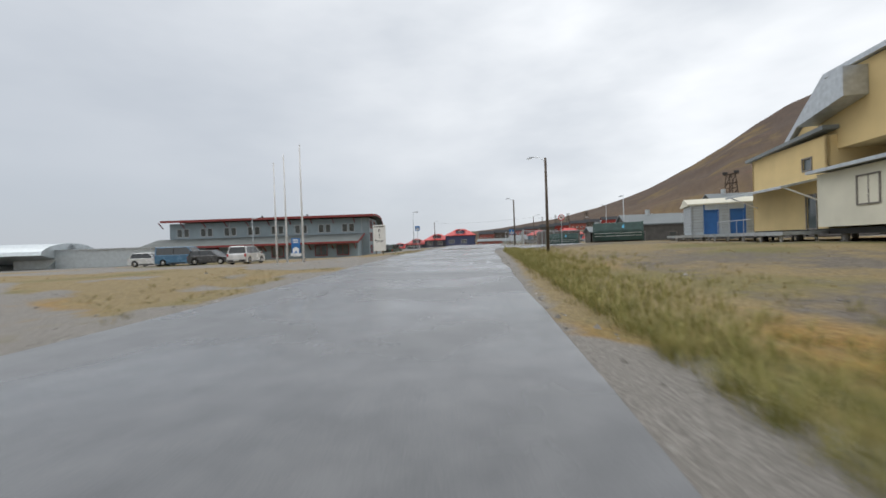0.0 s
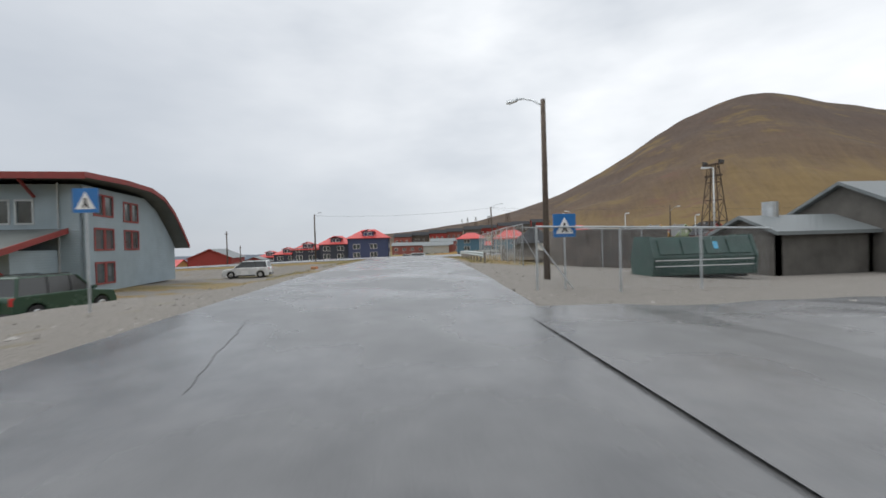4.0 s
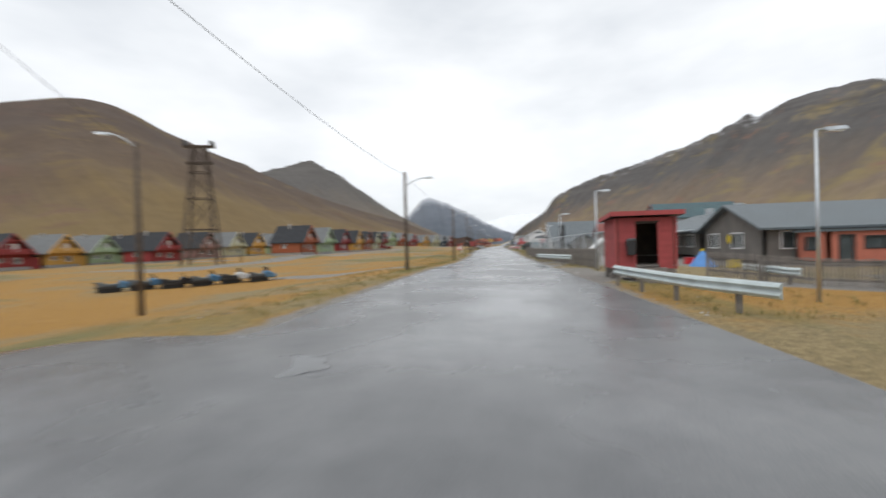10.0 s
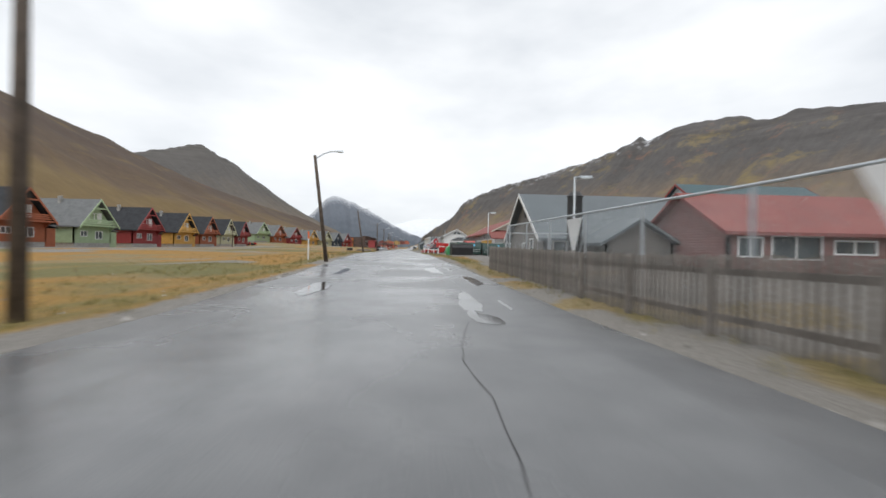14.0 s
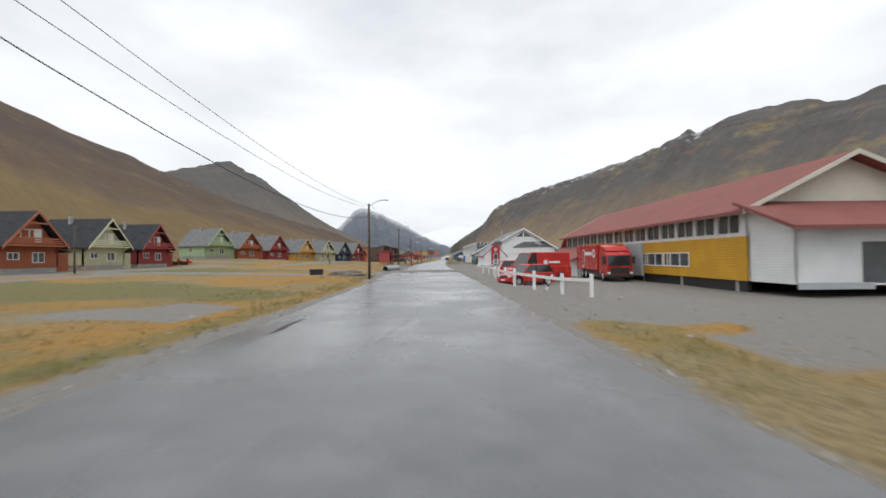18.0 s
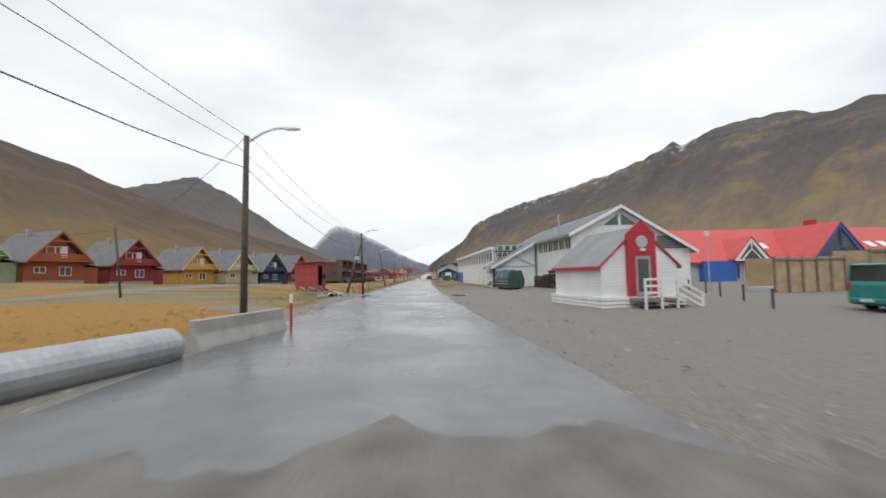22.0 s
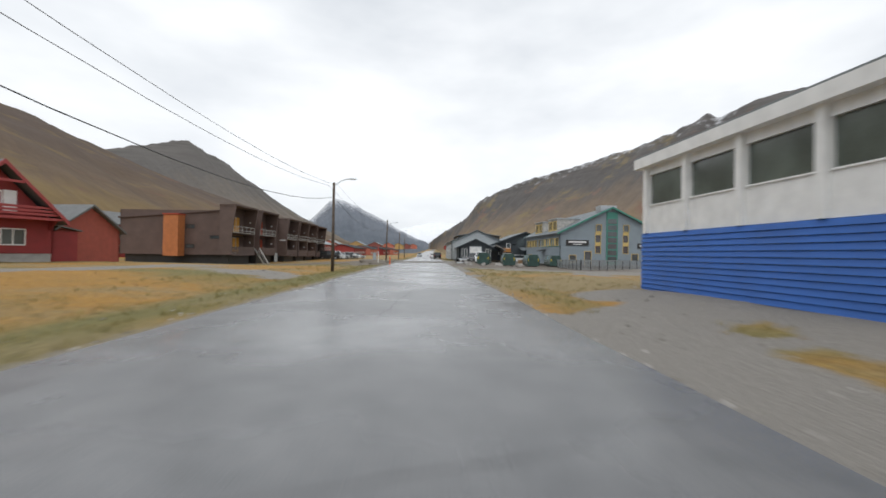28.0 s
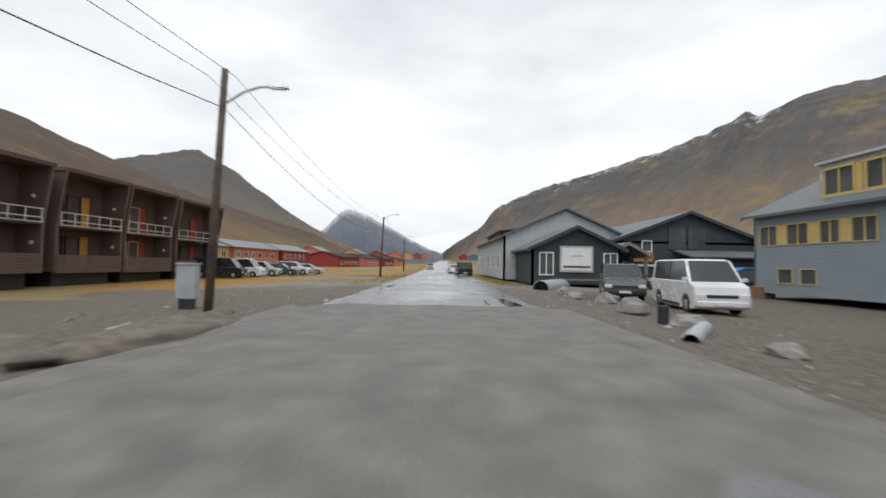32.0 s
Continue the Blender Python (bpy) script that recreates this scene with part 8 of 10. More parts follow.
def snowmobile(label, colour, cover=None):
    """Nose towards +x."""
    t = thing("snowmobile", label, "snowmobile", "parked snowmobiles")
    part("track", Geo().prism([(-1.35, 0.12), (-1.1, 0.02), (0.25, 0.02), (0.5, 0.22), (0.3, 0.36), (-1.2, 0.36)], -0.19, 0.19), RUBBER, t)
    part("tunnel", Geo().prism([(-1.4, 0.36), (0.4, 0.36), (0.4, 0.55), (-1.4, 0.5)], -0.24, 0.24), DARKSTEEL, t)
    part("cowl", Geo().prism([(0.1, 0.35), (1.2, 0.32), (1.3, 0.5), (0.95, 0.75), (0.35, 0.98), (0.1, 0.9)], -0.36, 0.36), colour, t, bevel=0.07)
    part("seat", Geo().prism([(-1.3, 0.5), (0.15, 0.52), (0.15, 0.72), (-0.7, 0.74), (-0.85, 0.88), (-1.3, 0.84)], -0.2, 0.2), cover or TRIM, t, bevel=0.05)
    part("windshield", Geo().prism([(0.5, 0.9), (0.53, 0.9), (0.25, 1.3), (0.22, 1.3)], -0.27, 0.27), CARGLASS, t)
    part("handlebar", Geo().rod((0.12, -0.36, 1.02), (0.12, 0.36, 1.02), 0.02, n=6), DARKSTEEL, t)
    for s in (-1, 1):
        part("ski", Geo().prism([(0.45, 0.0), (1.55, 0.0), (1.8, 0.16), (1.78, 0.19), (1.53, 0.05), (0.45, 0.05)], s * 0.5 - 0.07, s * 0.5 + 0.07), DARKSTEEL, t)
        part("strut", Geo().bar((1.0, s * 0.5, 0.05), (0.9, s * 0.3, 0.42), 0.05, 0.05), DARKSTEEL, t)
    part("rack", Geo().box(-1.5, -0.22, 0.84, -1.15, 0.22, 0.9), DARKSTEEL, t)
    return t


KINDS = [snowmobile("silver snowmobile with a pale seat cover", SILVER, WHITECAR), snowmobile("red and black snowmobile parked on the moss", REDCAR),
         snowmobile("white snowmobile parked on the moss", WHITECAR), snowmobile("blue snowmobile under a grey seat cover", BLUECAR, mat("grey_tarpaulin", (0.11, 0.125, 0.13), 0.6)),
         snowmobile("black snowmobile parked on the moss", BLACKCAR)]
rng = random.Random(8)
used = set()


def park(x, y, rz):
    k = rng.randrange(5)
    m = pose(x, y, ground(x, y) - 0.02, 0, 0, rz + rng.uniform(-14, 14))
    if k not in used:
        used.add(k)
        KINDS[k].matrix_basis = m
    else:
        copy_thing(KINDS[k], m)


ARC = ((-5, -17), (-7.5, -13.5), (-10, -10), (-12.5, -6.0), (-14.0, -2.2), (-18.5, 1.0), (-21, 14.0), (-19, 19))
for k, ((ax, ay), (bx, by)) in enumerate(zip(ARC, ARC[1:])):
    if ay < 11 < by or k == 5:
        continue
    for row, off in ((0, 11.0), (1, 17.5), (2, 25.0)):
        for f in ((0.15, 0.55) if row == 0 else (0.05, 0.4, 0.75)):
            if row == 2 and rng.random() < 0.35:
                continue
            park(ax + (bx - ax) * f - off + rng.uniform(-0.5, 0.5), ay + (by - ay) * f - off * 0.1 + rng.uniform(-0.5, 0.5), 165)
for i in range(26):
    park(-9 - (i % 7) * 3.1 + rng.uniform(-0.6, 0.6), -20.5 - (i // 7) * 4.2 + (i % 7) * 0.8 + rng.uniform(-0.5, 0.5), 70)
for i in range(3):
    park(-56 + i * 1.7, 205 + i * 0.3, 80)
for i in range(6):
    park(-26 + i * 1.9, 33 + i * 1.1, 60)

# ---- rails and fences ----
def along(pts, step):
    """Points every step metres along a plan line, with the direction there."""
    out, left = [], 0.0
    for (ax, ay), (bx, by) in zip(pts, pts[1:]):
        n = math.hypot(bx - ax, by - ay)
        while left <= n:
            out.append((ax + (bx - ax) * left / n, ay + (by - ay) * left / n, (bx - ax) / n, (by - ay) / n))
            left += step
        left -= n
    return out


RAIL = mat("dull_zinc_rail", (0.52, 0.58, 0.58), 0.45, 0.25, var=0.12, scale=2)


def guard_rail(label, pts, high=0.72):
    t = thing("guard_rail", label, "guard rail", "guard rails")
    g = Geo()
    prof = [(0.0, -0.16), (0.05, -0.14), (0.09, -0.08), (0.03, -0.02), (0.03, 0.02), (0.09, 0.08), (0.05, 0.14), (0.0, 0.16), (-0.012, 0.16), (0.0, 0.02), (0.0, -0.02), (-0.012, -0.16)]
    line = along(pts, 1.0)
    rings = []
    for x, y, dx, dy in line:
        z = ground(x, y) + high - 0.16
        rings.append([(x + dy * u, y - dx * u, z + w) for u, w in prof])
    n = len(prof)
    for a, b in zip(rings, rings[1:]):
        g.add(a + b, [(i, (i + 1) % n, n + (i + 1) % n, n + i) for i in range(n)])
    g.add(rings[0], [tuple(range(n))])
    g.add(rings[-1], [tuple(range(n - 1, -1, -1))])
    part("beam", g, RAIL, t)
    for x, y, dx, dy in along(pts, 2.0):
        z = ground(x, y)
        part("post", Geo().box(x - 0.05 - dy * 0.08, y - 0.05 + dx * 0.08, z - 0.3, x + 0.05 - dy * 0.08, y + 0.05 + dx * 0.08, z + high - 0.02), TIMBER, t)
    return t


# the beam's face looks to the right of the way along pts
guard_rail("galvanised guard rail curving round the junction's corner", [(9.6, 2.6), (10.0, 0.3), (11.0, -1.7), (13.0, -3.2), (17, -4.0), (24, -4.4), (36, -4.9)])
guard_rail("short galvanised guard rail before the red shelter", [(9.3, 18.6), (9.6, 16.2), (9.95, 13.9), (11.2, 11.0)])
guard_rail("galvanised guard rail along the street's verge", [(8.0, 42), (8.5, 38), (9.7, 31.5)])
guard_rail("galvanised guard rail behind the red shelter", [(17.0, 26.0), (16.6, 20.6)])


def chain_fence(label, pts, high, step=2.6, brace=True):
    """Galvanised posts and top rail with a net of wire between."""
    t = thing("chain_link_fence", label, "fence", "wire fences")
    net = Geo()
    for i, (x, y, dx, dy) in enumerate(along(pts, step)):
        z = ground(x, y)
        part("post", Geo().rod((x, y, z - 0.3), (x, y, z + high), 0.035, n=8), GALV, t)
        if brace and i % 4 == 0:
            part("brace", Geo().rod((x, y, z + high * 0.8), (x + dx * 1.1, y + dy * 1.1, z), 0.022, n=6), GALV, t)
    for (ax, ay), (bx, by) in zip(pts, pts[1:]):
        za, zb = ground(ax, ay), ground(bx, by)
        part("top_rail", Geo().rod((ax, ay, za + high), (bx, by, zb + high), 0.03, n=8), GALV, t)
        n = math.hypot(bx - ax, by - ay)
        lean = high - 0.1
        k = int(n / 0.11)
        for j in range(-int(lean / 0.11), k + 1):
            for s in (1, -1):
                u0, u1 = j * 0.11, j * 0.11 + lean
                h0, h1 = 0.05, high - 0.05
                if u0 < 0:
                    h0, u0 = h0 - u0, 0
                if u1 > n:
                    h1, u1 = h1 - (u1 - n), n
                if u1 - u0 < 0.05:
                    continue
                if s < 0:
                    u0, u1 = n - u0, n - u1
                f0, f1 = u0 / n, u1 / n
                net.rod((ax + (bx - ax) * f0, ay + (by - ay) * f0, za + (zb - za) * f0 + h0), (ax + (bx - ax) * f1, ay + (by - ay) * f1, za + (zb - za) * f1 + h1), 0.0017, n=3)
    ob = part("wire_net", net, GALV, t)
    ob["kind"] = "stuff"
    return t


chain_fence("tall galvanised wire fence beside the side street", [(36, -2.3), (28, -2.0), (20, -1.6), (13.5, -1.3)], 2.7)
chain_fence("tall galvanised wire fence round the timber yard", [(13.5, -1.3), (12.6, 6), (14.5, 12)], 2.4)
chain_fence("galvanised wire fence along the yard's entrance", [(36, -2.3), (36.5, 4), (36.8, 11)], 2.5)
chain_fence("low galvanised wire fence by the containers", [(51, -6), (51, 1.5)], 1.9)
chain_fence("galvanised wire fence with slanting stays behind the board fence", [(11.2, 28.4), (10.8, 34), (9.9, 44), (9.3, 58), (8.8, 74)], 2.25, 3.0)
chain_fence("galvanised wire fence round the playground's end", [(8.8, 74), (13, 75.5)], 1.9)

# the board fence of the playground, in bays
SLAT = Geo().box(-0.035, -0.011, 0.05, 0.035, 0.011, 1.18)
BAYS = along([(10.6, 28.4), (10.2, 34), (9.4, 44), (8.6, 58), (8.0, 74.5)], 2.3)
slat_mesh = None
BAYS = list(zip(BAYS, BAYS[1:]))
PICKETS = along([(14.8, 24.6), (20.0, 21.8), (20.6, 14.5)], 2.0)
for (x, y, dx, dy), (x2, y2, _, _) in BAYS + list(zip(PICKETS, PICKETS[1:])):
    t = thing("board_fence", "weathered grey bay of upright fence boards on the verge", "fence", "board fence bays")
    za, zb = ground(x, y), ground(x2, y2)
    part("post", Geo().box(x - 0.05, y - 0.05, za - 0.3, x + 0.05, y + 0.05, za + 1.12), TIMBER, t)
    for h in (0.3, 0.95):
        part("rail", Geo().bar((x + 0.04, y, za + h), (x2 + 0.04, y2, zb + h), 0.05, 0.09), TIMBER, t)
    rz = math.degrees(math.atan2(y2 - y, x2 - x))
    for i in range(17):
        f = (i + 0.5) / 17
        m = pose(x + (x2 - x) * f - 0.02, y + (y2 - y) * f, za + (zb - za) * f + 0.02 * math.sin(i * 5.1 + y), 0, 0, rz)
        if slat_mesh is None:
            ob = part("slat", SLAT, TIMBER, t)
            slat_mesh = ob.data
        else:
            ob = new("slat", slat_mesh)
            ob.parent = t
        ob.matrix_basis = m

# white rail fence by the mail yard
WPOSTS = ((8.3, 137.0), (7.5, 139.2), (6.5, 141.5), (5.7, 143.6), (5.6, 147.2), (5.6, 151), (5.8, 155), (6.2, 159.2), (6.5, 162.8), (6.3, 166.3), (5.95, 169.7))
t = thing("rail_fence", "white painted rail fence with stout posts", "fence")
for x, y in WPOSTS:
    z = ground(x, y)
    part("post", Geo().box(x - 0.08, y - 0.08, z - 0.3, x + 0.08, y + 0.08, z + (1.12 if y < 160 else 0.95)), WHITE, t, bevel=0.012)
    part("post_cap", Geo().box(x - 0.06, y - 0.06, z + (1.12 if y < 160 else 0.95), x + 0.06, y + 0.06, z + (1.2 if y < 160 else 1.03)), DARKSTEEL, t)
for (ax, ay), (bx, by) in zip(WPOSTS, WPOSTS[1:]):
    za, zb = ground(ax, ay), ground(bx, by)
    for h in (0.82,):
        part("rail", Geo().bar((ax - 0.1, ay, za + h), (bx - 0.1, by, zb + h), 0.05, 0.16), WHITE, t)
t = thing("road_barrier", "black and white striped tube leaning on the fence", "barrier")
for i in range(6):
    part("tube", Geo().rod((6.9 + i * 0.07, 140.2, 0.15 + i * 0.17), (6.97 + i * 0.07, 140.2, 0.32 + i * 0.17), 0.05, n=8), TRIM if i % 2 else WHITE, t)


# ---- waste containers ----
STRIPE = mat("white_stripe_paint", (0.68, 0.70, 0.69), 0.5)
STICKER = mat("blue_sticker", (0.10, 0.42, 0.66), 0.4)
HAZARD = mat("yellow_hazard_paint", (0.75, 0.55, 0.02), 0.5)
LIGHTGREEN = mat("light_green_bin_plastic", (0.06, 0.30, 0.12), 0.45, var=0.12)
GREYSTEEL = mat("grey_green_container_paint", (0.12, 0.14, 0.125), 0.5, var=0.2)


def container(label, x, y, rz, length=3.0, width=1.75, high=1.72, colour=None, z=None, hazard=False, stripes=True):
    """Tapered steel skip with lids; its long side along local x."""
    c = colour or GREENSTEEL
    t = thing("waste_container", label, "container", "waste containers")
    h, w, L = high, width / 2, length / 2
    part("body", Geo().prism([(-w * 0.86, 0.16), (w * 0.86, 0.16), (w, h * 0.52), (w * 0.62, h), (-w * 0.62, h), (-w, h * 0.52)], -L, L, "x"), c, t, bevel=0.02)
    for s in (-1, 1):
        part("skid", Geo().box(-L + 0.1, s * w * 0.5 - 0.06, 0, L - 0.1, s * w * 0.5 + 0.06, 0.18), DARKSTEEL, t)
        part("end_plate", Geo().prism([(-w * 0.93, 0.16), (w * 0.93, 0.16), (w * 1.05, h * 0.52), (w * 0.66, h + 0.05), (-w * 0.66, h + 0.05), (-w * 1.05, h * 0.52)], s * L - 0.06, s * L + 0.06, "x"), c, t)
        n = max(2, round(length / 1.3))
        for i in range(n):
            a, b = -L + 0.22 + i * (length - 0.44) / n + 0.05, -L + 0.22 + (i + 1) * (length - 0.44) / n - 0.05
            y0, y1, z0, z1 = s * w * 0.97, s * w * 0.70, h * 0.58, h * 0.92
            g = Geo().add([(a, y0, z0), (b, y0, z0), (b, y1, z1), (a, y1, z1), (a, y0 + s * 0.04, z0 + 0.03), (b, y0 + s * 0.04, z0 + 0.03), (b, y1 + s * 0.04, z1 + 0.03), (a, y1 + s * 0.04, z1 + 0.03)], [(3, 2, 1, 0), (4, 5, 6, 7), (0, 1, 5, 4), (1, 2, 6, 5), (2, 3, 7, 6), (3, 0, 4, 7)])
            lid = part("lid", g, c, t)
            if i == n // 2:
                m = (a + b) / 2
                q = lambda u, k: (m + u, (y0 + (y1 - y0) * k) + s * 0.047, z0 + (z1 - z0) * k + 0.035)
                part("sticker", Geo().add([q(-0.11, 0.3), q(0.11, 0.3), q(0.11, 0.8), q(-0.11, 0.8)], [(0, 1, 2, 3)]), STICKER, lid)
        if stripes:
            for zz in (h * 0.30, h * 0.44):
                k = 0.86 + 0.14 * (zz - 0.16) / (h * 0.52 - 0.16)
                part("stripe", Geo().box(-L + 0.08, s * w * k, zz, L - 0.08, s * (w * k + 0.02), zz + 0.04), STRIPE, t)
        if hazard:
            for u in (-1, 1):
                for j in range(3):
                    part("hazard_mark", Geo().box(s * (L + 0.06), u * w * 0.78 - 0.09, h * 0.5 + j * 0.13, s * (L + 0.07), u * w * 0.78 + 0.09, h * 0.5 + j * 0.13 + 0.07), HAZARD, t)
    part("lifting_bar", Geo().rod((L + 0.12, -0.25, h * 0.55), (L + 0.12, 0.25, h * 0.55), 0.03, n=8), DARKSTEEL, t)
    return put(t, x, y, z, rz)


container("dark green steel waste container with two white stripes", 11.2, 110.9, 4, 3.0)
container("dark green steel waste container standing end to end with others", 14.6, 111.2, 2, 3.0)
container("dark green steel waste container with a flat lid", 18.2, 111.8, 0, 3.0)
container("grey-green steel container with a square body", 10.8, 117.2, 3, 3.2, 1.9, 1.85, GREYSTEEL, stripes=False)
container("dark green steel waste container near the street", 10.6, 113.6, 8, 2.4, 1.6, 1.5)
t = thing("recycling_bin", "round-shouldered light green plastic recycling bin", "bin")
part("body", Geo().prism([(-0.55, 0.0), (0.55, 0.0), (0.72, 0.5), (0.62, 1.05), (0.35, 1.3), (-0.35, 1.3), (-0.62, 1.05), (-0.72, 0.5)], -0.75, 0.75, "x"), LIGHTGREEN, t, bevel=0.05)
part("label_plate", Geo().box(0.75, -0.15, 0.7, 0.765, 0.2, 0.82), WHITE, t)
part("hatch", Geo().box(-0.3, -0.66, 0.8, 0.3, -0.6, 1.02), TRIM, t)
put(t, 9.0, 113.6, None, 100)
container("large dark green waste container with white stripes by the white hall", 8.9, 219.9, 100, 4.4, 1.8, 1.95)
for x, y, rz, L, high in ((6.9, 321.4, 77, 3.6, 1.78), (10.7, 321.1, 84, 4.3, 1.8), (14.6, 322.3, 86, 4.4, 1.82), (18.6, 324.2, 88, 3.8, 1.7)):
    a = math.radians(rz)
    container("dark green waste container with yellow hazard marks on the muddy lot", x + math.cos(a) * L / 2, y + math.sin(a) * L / 2, rz, L, 1.86, high, hazard=True)
container("dark green waste container behind the low fence", 45.4, 2.8, 90, 4.6, 1.8, 1.8)
container("long dark green compactor container beside the timber sheds", 65.4, 5.7, 71, 4.9, 2.0, 2.05)
t = thing("dark_skip", "black covered skip by the street's edge", "container")
part("body", Geo().prism([(-0.8, 0.1), (0.8, 0.1), (1.0, 1.0), (0.7, 1.4), (-0.7, 1.4), (-1.0, 1.0)], -1.3, 1.3, "x"), TRIM, t, bevel=0.04)
part("cover", Geo().box(-1.3, -0.75, 1.4, 1.3, 0.75, 1.47), GREYSTEEL, t)
put(t, 9.6, 104.8, None, 5)


def pallets(x, y, n, rz, group="stacked pallets"):
    t = thing("pallet_stack", "stack of dark weathered wooden pallets", "pallets", group)
    for k in range(n):
        z = k * 0.145
        for yy in (-0.35, 0, 0.35):
            part("bearer", Geo().box(-0.6, yy - 0.05, z, 0.6, yy + 0.05, z + 0.1), POLE, t)
        for i in range(5):
            part("board", Geo().box(-0.6 + i * 0.27, -0.4, z + 0.1, -0.48 + i * 0.27, 0.4, z + 0.125), POLE, t)
    put(t, x, y, None, rz)


pallets(13.1, 222.4, 9, 4)
pallets(13.2, 220.9, 9, -3)
pallets(13.3, 219.3, 10, 3)
pallets(13.3, 217.6, 4, 6)
t = thing("pallet_cage", "tall dark plastic crate stack against the white wall", "crates")
for k in range(5):
    part("crate", Geo().prism([(-0.32, 0.02 + k * 0.38), (0.32, 0.02 + k * 0.38), (0.36, 0.36 + k * 0.38), (-0.36, 0.36 + k * 0.38)], -0.42, 0.42), TRIM, t, bevel=0.015)
put(t, 13.4, 218.4, None, 2)
t = thing("bar_barrier", "red steel bar barrier on a post", "barrier")
part("post", Geo().box(-0.06, -0.06, -0.2, 0.06, 0.06, 0.95), GREYSTEEL, t)
part("arm", Geo().bar((-0.6, 0.8, 0.98), (0.9, -3.4, 0.95), 0.08, 0.09), mat("barrier_red", (0.45, 0.04, 0.04), 0.5), t)
put(t, 12.6, 212.9)

# picnic table by the long building
t = thing("picnic_table", "weathered picnic table with fixed benches", "table")
for i in range(4):
    part("top_board", Geo().box(-0.8, -0.38 + i * 0.19, 0.71, 0.8, -0.21 + i * 0.19, 0.75), TIMBER, t)
for s in (-1, 1):
    part("bench", Geo().box(-0.8, s * 0.62 - 0.13, 0.42, 0.8, s * 0.62 + 0.13, 0.46), TIMBER, t)
    part("bearer", Geo().box(s * 0.6 - 0.03, -0.75, 0.36, s * 0.6 + 0.03, 0.75, 0.42), TIMBER, t)
    for u in (-1, 1):
        part("leg", Geo().bar((s * 0.6, u * 0.65, 0), (s * 0.6, u * 0.2, 0.71), 0.05, 0.09), TIMBER, t)
put(t, 8.3, 227.6, None, 90)

t = thing("tub", "round black plastic tub standing on the dug ground", "tub")
part("body", Geo().rod((0, 0, 0), (0, 0, 0.62), 0.72, 0.8, 18), TRIM, t)
part("rim", Geo().rod((0, 0, 0.6), (0, 0, 0.66), 0.84, 0.84, 18), GREYSTEEL, t)
put(t, -13.4, 165.6)

# ---- red shelters ----
SHELTERRED = mat("dusty_red_boards", (0.36, 0.065, 0.065), 0.7, var=0.15, scale=1.5, island=0.08, bump=0.2)
SHELTERTRIM = mat("dusty_red_trim", (0.40, 0.075, 0.075), 0.65, var=0.1)
DARKWOOD = mat("dark_inner_boards", (0.06, 0.045, 0.035), 0.9, var=0.3)


def boarded(parent, p, q, z0, z1, out, material, pitch=0.145, skip=None):
    """Lapped boards from p to q (plan) between two heights; skip: (from, to) along the wall, left open below z1 - 0.3."""
    n = math.hypot(q[0] - p[0], q[1] - p[1])
    dx, dy = (q[0] - p[0]) / n, (q[1] - p[1]) / n
    z = z0
    while z < z1 - 0.02:
        h = min(pitch, z1 - z)
        spans = [(0, n)] if not skip or z > z1 - 0.32 else [(0, skip[0]), (skip[1], n)]
        for a, b in spans:
            if b - a < 0.03:
                continue
            vs = []
            for u in (a, b):
                for o, w in ((0, 0), (0.03, 0), (0.012, h), (0, h)):
                    vs.append((p[0] + dx * u + out[0] * o, p[1] + dy * u + out[1] * o, z + w))
            part("board", Geo().add(vs, [(0, 1, 2, 3), (7, 6, 5, 4), (0, 4, 5, 1), (1, 5, 6, 2), (2, 6, 7, 3), (3, 7, 4, 0)]), material, parent)
        z += h


